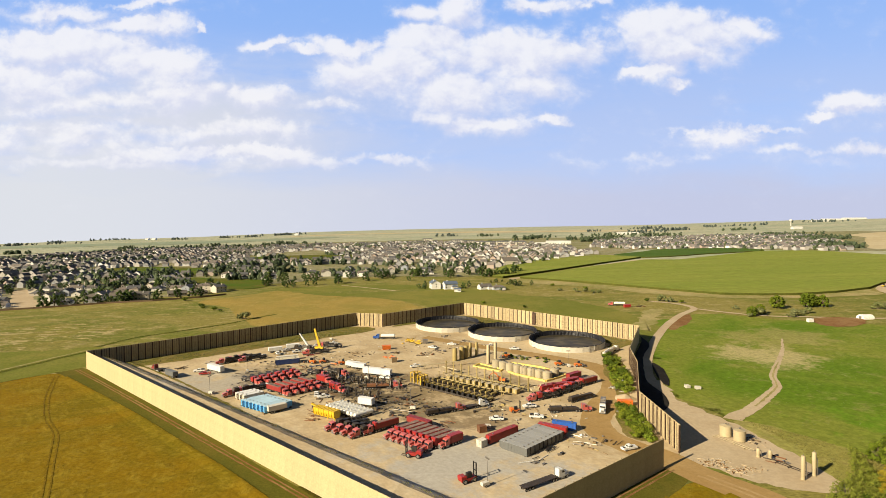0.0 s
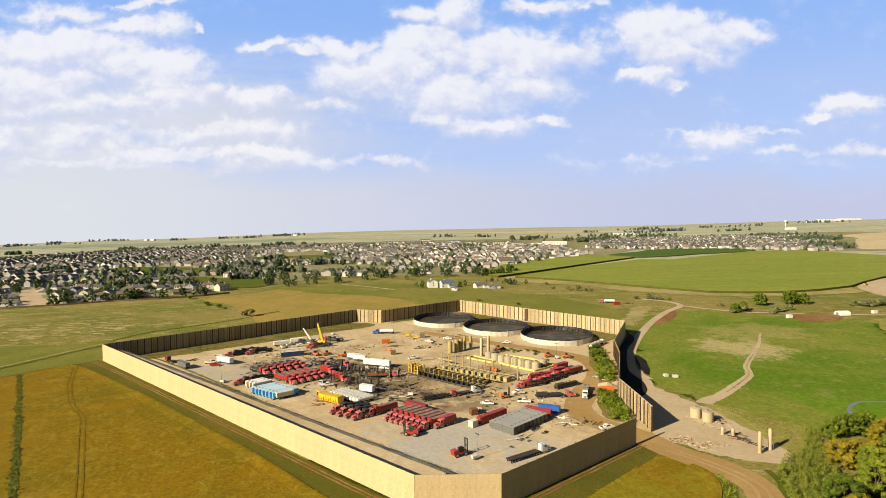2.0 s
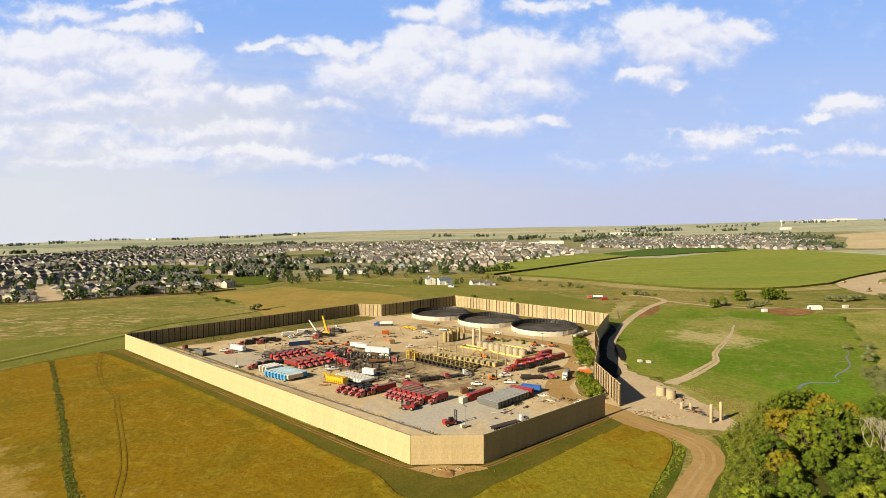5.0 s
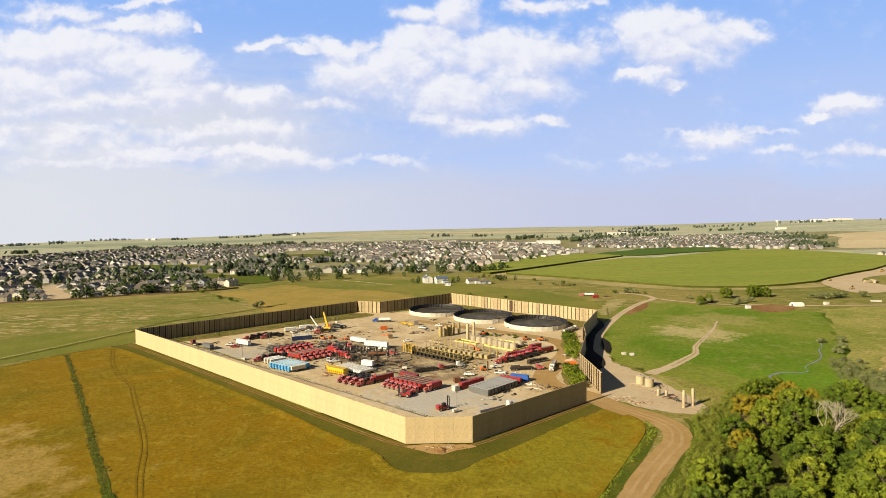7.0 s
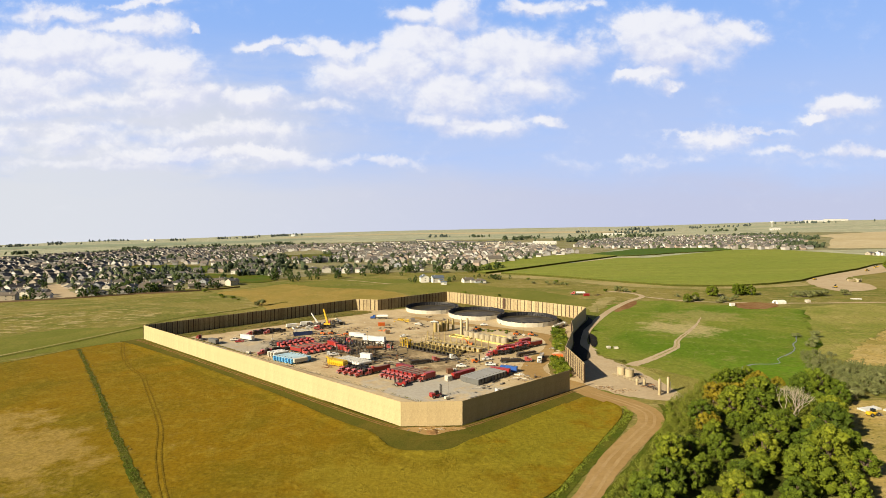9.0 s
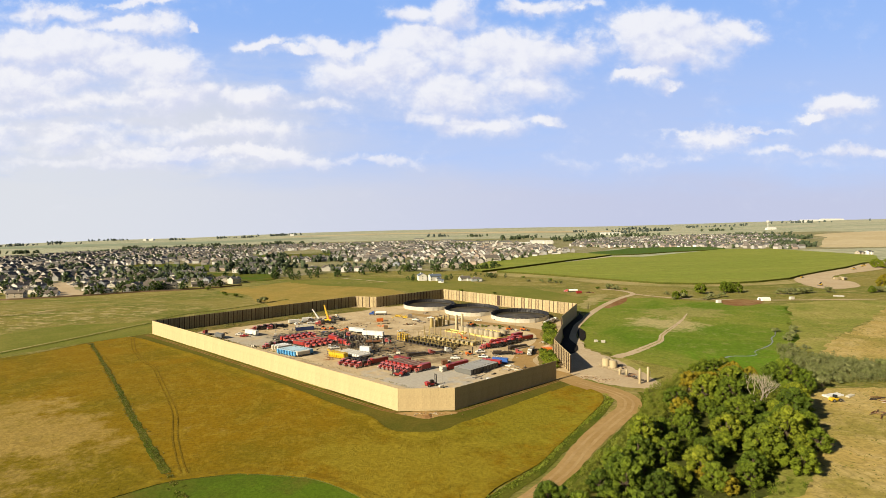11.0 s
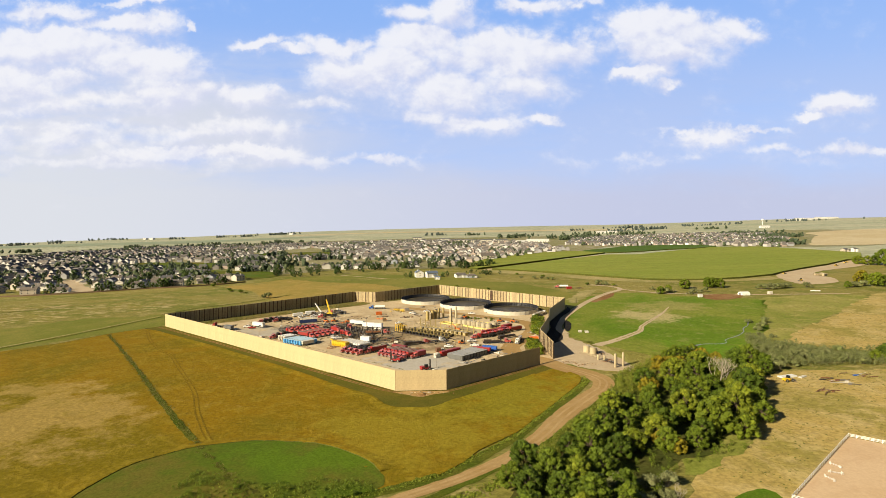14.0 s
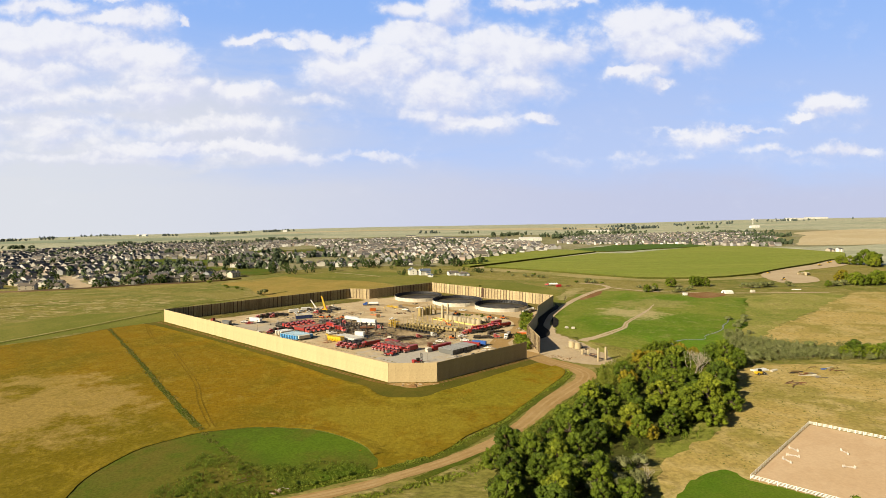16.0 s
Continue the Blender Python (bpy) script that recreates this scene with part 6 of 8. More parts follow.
def frac_tree(label, high=4.2):
    """A stack of valves on a well head."""
    root = thing("well_head", label, "well head", "well heads")
    m = Mesh()
    z, profile = 0.0, []
    for r, dz in ((0.45, 0.2), (0.22, 0.5), (0.42, 0.15), (0.3, 0.6), (0.42, 0.15), (0.22, 0.4), (0.42, 0.15), (0.33, 0.7), (0.42, 0.15), (0.2, 0.5), (0.36, 0.5)):
        profile += [(r, z), (r, z + dz)]
        z += dz
    m.turned(profile + [(0.02, z)], 8)
    part("valve_column", m, M_BLACK, root)
    for zz, s in ((1.2, 1), (2.4, -1), (3.0, 1)):
        m = Mesh()
        m.tube((-0.9 * s, 0, zz), (0.9 * s, 0, zz), 0.12, n=6)
        m.tube((0.88 * s, 0, zz), (1.0 * s, 0, zz), 0.35, n=8)
        part("wing_valve", m, M_DARK, root)
    m = Mesh()
    m.tube((0.3, 0.2, 3.4), (1.4, 1.0, 0.3), 0.11, n=6), m.tube((1.4, 1.0, 0.3), (3.5, 2.4, 0.2), 0.11, n=6)
    part("flow_line", m, M_STEEL, root)
    return root


ft = place(frac_tree("black frac tree on a well head"), -72.0, 287.0, 0, 0.12, False)
for k in range(1, 12):
    again(ft, -72.0 + 4.0 * k, 287.0 - 1.55 * k, random.uniform(0, 360), 0.12, False)
for k in range(10):
    again(ft, -66.0 + 4.2 * k, 280.0 - 1.6 * k + random.uniform(-1, 1), random.uniform(0, 360), 0.12, False, "black valve stack with flow lines")
for k in range(8):
    again(ft, -62.0 + 3.6 * k, 264.0 - 1.9 * k + random.uniform(-1, 1), random.uniform(0, 360), 0.12, False, "dark iron manifold stack beside the trucks")


def iron_pile(label, mat, n, size, name="pipe_pile"):
    """Loose pipes, timbers and iron dropped on the ground."""
    root = thing(name, label, "pile")
    for k in range(n):
        m = Mesh()
        L = random.uniform(0.4, 1.0) * size
        a = random.uniform(-0.5, 0.5)
        c = Vector((random.gauss(0, size * 0.35), random.gauss(0, size * 0.3), random.uniform(0.12, 0.5)))
        d = Vector((math.cos(a), math.sin(a), random.uniform(-0.03, 0.03))) * L / 2
        if k % 3:
            m.tube(c - d, c + d, random.uniform(0.08, 0.2), n=6)
        else:
            m.box(-L / 6, -0.4, 0, L / 6, 0.4, random.uniform(0.25, 0.7), 0.05, Matrix.Translation((c.x, c.y, 0)) @ Matrix.Rotation(a, 4, "Z"))
        part("piece", m, mat[k % len(mat)], root)
    return root


PILES = [(-62, 232, 8, (M_WOOD, M_RUST)), (-8, 222, 7, (M_DARK, M_RUST)), (-30, 236, 9, (M_BLACK, M_STEEL, M_DARK)), (-22, 232, 8, (M_DARK, M_BLACK)), (-33, 247, 8, (M_BLACK, M_STEEL)),
         (-15, 238, 8, (M_DARK, M_WOOD)), (-24, 252, 8, (M_DARK, M_BLACK)), (-45, 255, 8, (M_BLACK, M_DARK)), (-52, 262, 7, (M_BLACK, M_DARK)), (-80, 285, 8, (M_DARK, M_RUST)),
         (-27, 366, 9, (M_YELLOW, M_YELLOW)), (-23, 361, 8, (M_YELLOW, M_YELLOW)), (-31, 369, 8, (M_YELLOW, M_YELLOW)), (-26, 363, 8, (M_YELLOW, M_OLIVE)), (-24, 358, 7, (M_OLIVE, M_WOOD)), (-36, 336, 7, (M_WOOD, M_STEEL)), (-18, 330, 8, (M_RUST, M_DARK, M_OLIVE)), (-10, 338, 7, (M_DARK, M_STEEL)),
         (-38, 326, 5, (M_ORANGE, M_ORANGE)), (-62, 335, 7, (M_WOOD, M_DARK)), (44, 200, 7, (M_WOOD, M_STEEL, M_DIRTYW)), (52, 203, 6, (M_WOOD, M_DARK)), (43, 207, 6, (M_STEEL, M_WHITE)),
         (24, 189, 6, (M_STEEL, M_BLACK, M_WHITE)), (31, 195, 7, (M_BLACK, M_STEEL)), (-88, 232, 6, (M_WOOD, M_RUST)), (-104, 270, 7, (M_DIRTYW, M_WOOD)), (-98, 273, 6, (M_DIRTYW, M_STEEL)),
         (-108, 318, 6, (M_DARK, M_STEEL)), (-116, 334, 6, (M_WHITE, M_STEEL)), (-105, 338, 6, (M_DIRTYW, M_YELLOW)), (-88, 333, 6, (M_DARK, M_RED)), (-84, 324, 7, (M_DARK, M_STEEL)),
         (-74, 304, 7, (M_DARK, M_BLUE, M_STEEL)), (-68, 312, 6, (M_ORANGE, M_DARK)), (12, 236, 7, (M_STEEL, M_DARK)), (20, 243, 6, (M_DARK, M_OLIVE)), (30, 268, 6, (M_WOOD, M_DARK)),
         (48, 295, 7, (M_DARK, M_RUST)), (40, 320, 6, (M_STEEL, M_DARK)), (8, 362, 7, (M_STEEL, M_DARK)), (22, 352, 6, (M_DIRTYW, M_STEEL)), (-6, 380, 6, (M_DARK, M_STEEL)),
         (72, 262, 5, (M_DIRTYW, M_STEEL)), (76, 258, 5, (M_DIRTYW, M_WOOD)), (68, 232, 5, (M_BLACK, M_STEEL)), (-140, 318, 5, (M_DARK, M_STEEL)), (-152, 306, 5, (M_DARK, M_WOOD)),
         (10, 206, 5, (M_STEEL, M_DIRTYW)), (-60, 226, 5, (M_RUST, M_WOOD)), (-50, 277, 9, (M_BLACK, M_DARK)), (-38, 275, 9, (M_BLACK, M_DARK)), (-58, 287, 8, (M_BLACK, M_BLUE))]
for x, y, s, mats in PILES:
    place(iron_pile("heap of " + {M_YELLOW: "yellow pipes", M_ORANGE: "orange mesh and pipes", M_WOOD: "timbers and old iron", M_DIRTYW: "pale boxes and pipes", M_WHITE: "white boxes and pipes",
                                   M_OLIVE: "olive pipe lengths", M_RUST: "rusty pipes and boxes"}.get(mats[0], "dark pipes and equipment") + " on the gravel", mats, 7, s), x, y, random.choice((-35, 40, 33, -30)))


def litter(name, label, places, mats, low, high):
    """Small loose iron, hose and rubble that nobody could count."""
    m, r = Mesh(), random.Random(len(places))
    for x, y in places:
        z, a, l = h(x, y) + 0.12, r.uniform(0, 3.14), r.uniform(low, high)
        m.slot = r.randrange(len(mats))
        if r.random() < 0.55:
            d = Vector((math.cos(a), math.sin(a), 0)) * l
            p = Vector((x, y, z + 0.12))
            m.tube(p - d, p + d, 0.13, n=5)
        else:
            m.box(-l / 4, -l / 5, 0, l / 4, l / 5, l * r.uniform(0.2, 0.5), 0.04, Matrix.Translation((x, y, z)) @ Matrix.Rotation(a, 4, "Z"))
    return tagged(new(name, m.done(name, *mats)), label, "litter", "", "stuff")


def spots(x0, y0, sx, sy, n, seed):
    r = random.Random(seed)
    return [(x0 + r.gauss(0, sx), y0 + r.gauss(0, sy)) for _ in range(n)]


litter("loose_iron", "scattered dark pipes, hoses and iron round the wells", spots(-48, 268, 17, 14, 330, 1) + spots(-30, 244, 12, 8, 110, 2) + spots(-68, 285, 10, 8, 120, 3) + spots(-88, 300, 14, 14, 110, 7), (M_BLACK, M_DARK, M_STEEL, M_RUST), 0.5, 2.2)
litter("loose_timber", "scattered pallets, boards and pale boxes on the gravel", spots(-20, 345, 26, 14, 60, 4) + spots(-100, 330, 14, 12, 60, 5) + spots(42, 203, 6, 4, 22, 6) + spots(30, 228, 12, 8, 60, 8) + spots(-66, 330, 14, 14, 60, 9), (M_WOOD, M_DIRTYW, M_STEEL, M_DARK, M_OLIVE), 0.4, 1.5)
litter("rubble", "broken grey stones along the gravel apron", spots(81, 185, 2.6, 1.6, 110, 10) + spots(87, 179, 3.0, 1.4, 100, 11) + spots(-1, 135, 4, 1.5, 50, 12) + spots(103, 201, 2, 3, 30, 13), (M_GRAVEL, M_STONE, M_SOIL), 0.25, 0.8)


def heap(name, label, mat, r, high):
    m = Mesh()
    n, rings = 20, 6
    for k in range(rings + 1):
        f = k / rings
        for i in range(n):
            a = 2 * math.pi * i / n
            p = Vector((math.cos(a), math.sin(a), 0)) * r * (1 - f) * (1 + 0.25 * noise.noise(Vector((math.cos(a) * 1.5, math.sin(a) * 1.5, f * 2 + r))))
            m.v.append((p.x, p.y, high * (f ** 0.8) + 0.15 * noise.noise(p * 0.8) - 0.05))
    for k in range(rings):
        for i in range(n):
            m.f.append((k * n + i, k * n + (i + 1) % n, (k + 1) * n + (i + 1) % n, (k + 1) * n + i))
    m.m = [0] * len(m.f)
    return tagged(new(name, m.done(name, mat)), label, "heap")


place(heap("dirt_heap", "pale heap of dug earth by the container", M_GRAVEL, 5.0, 2.2), 73, 248)
place(heap("dirt_heap", "spoil heap at the wall's corner", M_SOIL, 2.8, 1.0), -1.5, 133.5, 0, 0.05)
place(heap("dirt_heap", "small sand heap beside the trucks", M_GRAVEL, 3.0, 1.4), 68, 232)

# plant outside the gate
st = place(storage_tank("squat cream steel tank on the gravel apron", 2.1, 3.7, M_TAN, "apron tanks"), 96.0, 206.5, 20, 0.15, False)
again(st, 98.6, 202.0, 60, 0.15, False)
for x, y in ((102.0, 172.6), (107.0, 175.0)):
    place(vessel("tall cream column on the gravel apron", 0.62, 7.4, M_TAN), x, y, 0, 0.15, False)
sv = place(vessel("small cream vessel with pipework", 0.6, 2.9, M_TAN), 97.5, 188.5, 0, 0.15, False)
again(sv, 100.6, 187.0, 120, 0.15, False)
place(iron_pile("pipework and valves beside the cream vessels", (M_STEEL, M_RUST, M_DARK), 9, 5, "pipework_skid"), 101.5, 185.0, -60, 0.15)
place(iron_pile("pumps and pipes beside the cream tanks", (M_DARK, M_STEEL, M_WOOD), 9, 5, "pipework_skid"), 104.0, 202.5, -60, 0.15)
pipe_rack((91.5, 205.5), (98.0, 192.5), "cream pipe run on low supports", 0.5, M_TAN, 2)
pipe_rack((101.0, 184.0), (106.0, 175.0), "low dark pipe run towards the columns", 0.4, M_DARK, 2)
place(container(M_DIRTYW, "small white stock trough shelter", 2.2, "stock_shelter"), 107.0, 262.5, 10).scale = (0.9, 0.8, 0.5)
place(container(M_DIRTYW, "small white box on the meadow", 2.6, "stock_shelter"), 111.0, 260.5, 0).scale = (0.9, 0.7, 0.5)
place(tank_truck("white tank truck near red equipment behind the wall", M_WHITE, M_RED), 149.0, 498.0, 170, 0.1)
place(container(M_RED, "red equipment box on the pasture", 6.0, "equipment_box"), 155.0, 488.0, 10, 0.1)
place(iron_pile("dark machinery on the pasture", (M_DARK, M_RUST), 9, 7, "machinery"), 165.0, 492.0, 0, 0.1)

# ---------------------------------------------------------------- trees and shrubs
M_BARK = paint("grey_bark", (0.1008, 0.072, 0.0504), 0.95, 0, 0.3, 2.0)
M_DEADWOOD = paint("bleached_wood", (0.3312, 0.288, 0.2232), 0.9, 0, 0.2, 2.0)
M_LEAF = leaves("cottonwood_leaves", [(0.040, 0.064, 0.006), (0.064, 0.095, 0.007), (0.098, 0.130, 0.009), (0.150, 0.168, 0.012)])
M_LEAFY = leaves("yellowing_leaves", [(0.14, 0.135, 0.010), (0.19, 0.148, 0.010), (0.15, 0.142, 0.010)])
M_WILLOW = leaves("grey_willow_leaves", [(0.108, 0.1188, 0.0432), (0.144, 0.1512, 0.0648), (0.1224, 0.144, 0.0432)])
M_TOWNLEAF = leaves("garden_tree_leaves", [(0.0288, 0.054, 0.0144), (0.0504, 0.0828, 0.02016), (0.0792, 0.108, 0.0252)])
M_WEEDLEAF = leaves("weed_leaves", [(0.075, 0.125, 0.010), (0.125, 0.165, 0.014), (0.19, 0.205, 0.026)])
M_BRUSH = leaves("olive_brush", [(0.10, 0.132, 0.014), (0.15, 0.168, 0.022), (0.12, 0.155, 0.016)])
M_DRYTUFT = leaves("dry_tufts", [(0.216, 0.1728, 0.0576), (0.1152, 0.1188, 0.0252), (0.1584, 0.1368, 0.036)])
RNG = random.Random(11)


def lump(m, centre, radius, flat=0.8, fine=False):
    """An uneven closed clump: the dense inside of a lobe of leaves."""
    c, off = Vector(centre), Vector((RNG.uniform(0, 50), RNG.uniform(0, 50), 0))
    rows, n = (5, 7) if fine else (3, 5)
    vs, fs = [], []
    for j in range(rows + 1):
        a = math.pi * j / rows
        for i in range(n):
            b = 2 * math.pi * (i + 0.5 * (j % 2)) / n
            d = Vector((math.sin(a) * math.cos(b), math.sin(a) * math.sin(b), math.cos(a)))
            r = radius * (1 + 0.9 * noise.noise(d * 1.6 + off) + 0.5 * noise.noise(d * 4.0 + off))
            vs.append(c + Vector((d.x * r, d.y * r, d.z * r * flat)))
    for j in range(rows):
        fs += [(j * n + i, (j + 1) * n + i, (j + 1) * n + (i + 1) % n, j * n + (i + 1) % n) for i in range(n)]
    m.add(vs, fs)


def leaf_cloud(m, centre, radius, n, size, flat=0.75, core=None):
    """Leaf tufts over an uneven ball, most of them facing outwards."""
    c = Vector(centre)
    for _ in range(n):
        d = Vector((RNG.gauss(0, 1), RNG.gauss(0, 1), RNG.gauss(0.25, 1))).normalized()
        r = radius * RNG.choice((RNG.uniform(0.7, 1.05), RNG.uniform(0.9, 1.4)))
        p = c + Vector((d.x * r, d.y * r, d.z * r * flat))
        if core is not None:
            d = d * 0.85 + (p - core).normalized() * 0.4
        nrm = (d + Vector((RNG.gauss(0, 0.45), RNG.gauss(0, 0.45), RNG.gauss(0.1, 0.45)))).normalized()
        t = nrm.orthogonal().normalized()
        t.rotate(Matrix.Rotation(RNG.uniform(0, 6.28), 3, nrm))
        b = nrm.cross(t)
        s = size * RNG.uniform(0.6, 1.3)
        m.add([p - t * s, p - b * s * 0.6 - nrm * s * 0.25, p + t * s, p + b * s * 0.6 - nrm * s * 0.25], [(0, 1, 2), (0, 2, 3)])


def limb(m, a, b, r0, r1, n=6):
    m.tube(a, b, r0, r1, n, False)


def leaf_mesh(m, name, mat):
    me = bpy.data.meshes.new(name)
    me.from_pydata(m.v, [], m.f)
    me.materials.append(mat)
    return me


def tree(high, wide, mat, label, lobes=42, per=76, size=0.29, name="tree", low=0.14, group=""):
    """A trunk that forks into limbs, each of which carries lobes of leaves."""
    root = thing(name, label, "tree", group)
    w = Mesh()
    lean = Vector((RNG.uniform(-0.05, 0.05), RNG.uniform(-0.05, 0.05), 1))
    fork = lean * high * 0.3
    limb(w, (0, 0, -0.3), fork, high * 0.028 + 0.08, high * 0.02 + 0.05)
    c = Mesh()
    for k in range(lobes):
        a = k * 2.399 + RNG.uniform(-0.3, 0.3)
        f = (k + 0.5) / lobes
        z = high * (low + (0.94 - low) * f)
        reach = wide / 2 * math.sqrt(max(0.05, 1 - (2 * (f - 0.38)) ** 2 * 0.75)) * RNG.uniform(0.55, 0.95)
        if f > 0.85:
            reach *= 0.5
        p = Vector((math.cos(a) * reach, math.sin(a) * reach, z * RNG.uniform(0.92, 1.02)))
        if k % 2 == 0:
            mid = fork.lerp(p, 0.55) + Vector((0, 0, high * 0.04))
            limb(w, fork * RNG.uniform(0.7, 1.0), mid, high * 0.012 + 0.03, high * 0.008 + 0.02, 5)
            limb(w, mid, p, high * 0.008 + 0.02, 0.02, 4)
        r = wide * (RNG.uniform(0.06, 0.15) if per > 50 else RNG.uniform(0.11, 0.19))
        lump(c, p, r * 0.84, 0.9, per > 50)
        leaf_cloud(c, p, r, per, size, 0.8, Vector((0, 0, high * 0.42)))
    part("trunk", w, M_BARK, root)
    part("crown", leaf_mesh(c, "crown", mat), (), root)
    return root


def shrub(high, wide, mat, label, lobes=7, per=40, size=0.3, name="shrub", group=""):
    root = thing(name, label, "shrub", group)
    c, w = Mesh(), Mesh()
    for k in range(lobes):
        a = RNG.uniform(0, 6.28)
        r = wide / 2 * math.sqrt(RNG.uniform(0, 0.7))
        p = Vector((math.cos(a) * r, math.sin(a) * r, high * RNG.uniform(0.3, 0.75)))
        limb(w, (p.x * 0.2, p.y * 0.2, -0.2), p, 0.06, 0.02, 4)
        r = wide * RNG.uniform(0.2, 0.3)
        lump(c, p, r * 0.72, high / wide)
        leaf_cloud(c, p, r, per, size, high / wide)
    part("stem", w, M_BARK, root)
    part("foliage", leaf_mesh(c, "foliage", mat), (), root)
    return root


def bare_tree(high, label):
    root = thing("bare_tree", label, "tree")
    def grow(m, p, d, length, r, level):
        q = p + d * length
        limb(m, p, q, r, r * 0.62, 5)
        if level:
            for k in range(2 if level > 2 else 3):
                nd = (d + Vector((RNG.gauss(0, 0.42), RNG.gauss(0, 0.42), RNG.uniform(-0.05, 0.35)))).normalized()
                grow(m, q, nd, length * RNG.uniform(0.6, 0.85), r * 0.6, level - 1)
    for k in range(4):
        m = Mesh()
        grow(m, Vector((0, 0, -0.2)), Vector((RNG.gauss(0, 0.35), RNG.gauss(0, 0.35), 1)).normalized(), high * 0.30, 0.17, 5)
        part("bough", m, M_DEADWOOD, root)
    return root


def scatter(polygon, n, gap, seed=0):
    """Up to n places inside a polygon, at least gap apart."""
    r = random.Random(seed)
    xs, ys = [p[0] for p in polygon], [p[1] for p in polygon]
    out, grid, tries = [], {}, 0
    while len(out) < n and tries < n * 40:
        tries += 1
        x, y = r.uniform(min(xs), max(xs)), r.uniform(min(ys), max(ys))
        inside = False
        for i in range(len(polygon)):
            (xa, ya), (xb, yb) = polygon[i], polygon[i - 1]
            if (ya > y) != (yb > y) and x < (xb - xa) * (y - ya) / (yb - ya) + xa:
                inside = not inside
        if not inside:
            continue
        key = (int(x / gap), int(y / gap))
        if any(math.hypot(x - q[0], y - q[1]) < gap for i in (-1, 0, 1) for j in (-1, 0, 1) for q in grid.get((key[0] + i, key[1] + j), ())):
            continue
        grid.setdefault(key, []).append((x, y))
        out.append((x, y))
    return out


def put_again(ob, x, y, scale=1.0, up=0.0, label=""):
    k = scale / ob.scale[0]
    o = copy_thing(ob, Matrix.Translation((x, y, h(x, y) + up)) @ Matrix.Rotation(RNG.uniform(0, 6.28), 4, "Z") @ Matrix.Diagonal((k, k, k * RNG.uniform(0.88, 1.1), 1)))
    if label:
        o["label"] = label
    return o


TREES = [tree(11.5, 11, M_LEAF, "leafy green cottonwood in the creek wood", group="creek wood"), tree(13.0, 12, M_LEAF, "tall leafy green cottonwood in the creek wood", 42, group="creek wood"),
         tree(9.0, 9, M_LEAF, "rounded green tree in the creek wood", 34, group="creek wood"), tree(10, 10.5, M_LEAF, "spreading green tree in the creek wood", 38, group="creek wood")]
YELLOW = [tree(9.5, 9, M_LEAFY, "tree with yellowing leaves in the creek wood", 34, group="creek wood"), tree(8.0, 8, M_LEAFY, "small tree with yellowing leaves", 30, group="creek wood")]
WILLOWS = [shrub(5.0, 6.5, M_WILLOW, "grey-green rounded willow bush", 9, 60, 0.34, group="willows"), shrub(3.6, 5.0, M_WILLOW, "low grey-green willow bush", 8, 50, 0.3, group="willows")]
BUSHES = [shrub(2.6, 3.4, M_LEAF, "low green bush with small leaves", 9, 75, 0.17, group="bushes"), shrub(2.0, 3.0, M_WEEDLEAF, "low bright green leafy bush", 9, 75, 0.16, group="bushes")]
DEAD = bare_tree(11.0, "pale bare tree in the creek wood")
spent = set()


def grow(kind, x, y, scale=1.0, label=""):
    """The first one of a kind is set at its place, the next are copies."""
    if kind.name in spent:
        return put_again(kind, x, y, scale, 0, label)
    spent.add(kind.name)
    kind.matrix_basis = Matrix.Translation((x, y, h(x, y))) @ Matrix.Diagonal((scale, scale, scale, 1))
    return kind


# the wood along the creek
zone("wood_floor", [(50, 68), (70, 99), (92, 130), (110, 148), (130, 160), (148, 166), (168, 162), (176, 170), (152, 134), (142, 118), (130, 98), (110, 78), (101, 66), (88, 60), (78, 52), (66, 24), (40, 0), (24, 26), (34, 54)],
     M_UNDER, 0.14, "undergrowth coloured dark for the shade beneath the trees", 2.0, 3.0, category="ground")
for x, y, s in ((110, 83, 1.25), (91, 84, 1.0), (127, 99, 1.15), (144, 121, 1.1), (120, 118, 1.0), (97, 70, 0.85), (58, 66, 0.95), (40, 53, 0.9), (32, 40, 0.85), (60, 80, 0.8), (76, 100, 0.95), (152, 132, 0.95),
                (131, 128, 1.0), (106, 100, 1.1), (141, 108, 0.9), (160, 150, 0.85), (166, 170, 1.0), (172, 168, 1.1), (177, 164, 0.95), (140, 162, 0.9), (146, 160, 0.95), (152, 155, 0.85)):
    grow(RNG.choice(TREES), x, y, s)
WOOD = [(52, 72), (74, 97), (98, 130), (112, 148), (128, 160), (146, 166), (166, 154), (176, 158), (150, 126), (134, 92), (112, 68), (92, 58), (74, 48), (66, 20), (40, 0), (20, 26), (30, 55)]
for i, (x, y) in enumerate(scatter(WOOD, 74, 7.6, 3)):
    if math.hypot(x - 139, y - 139) < 8 or 74 < x < 112 and 52 < y < 66 or (66 < x < 96 and 30 < y < 56):
        continue
    r = RNG.random()
    grow(RNG.choice(YELLOW) if r < 0.02 else RNG.choice(TREES), x, y, RNG.uniform(0.6, 1.0))
for x, y in ((121, 161), (127, 164), (131, 161)):
    grow(YELLOW[0], x, y, RNG.uniform(0.9, 1.05))
for x, y, s in ((102, 130, 0.9), (106, 132, 0.85), (154, 184, 1.0), (152, 175, 0.9), (157, 174, 1.0), (148, 180, 0.9), (88, 66, 0.8), (84, 72, 0.7)):
    grow(YELLOW[1], x, y, s)
for x, y, s in ((134, 184, 0.8), (140, 186, 0.95), (146, 187, 1.0), (152, 190, 0.95)):
    grow(TREES[2], x, y, s)
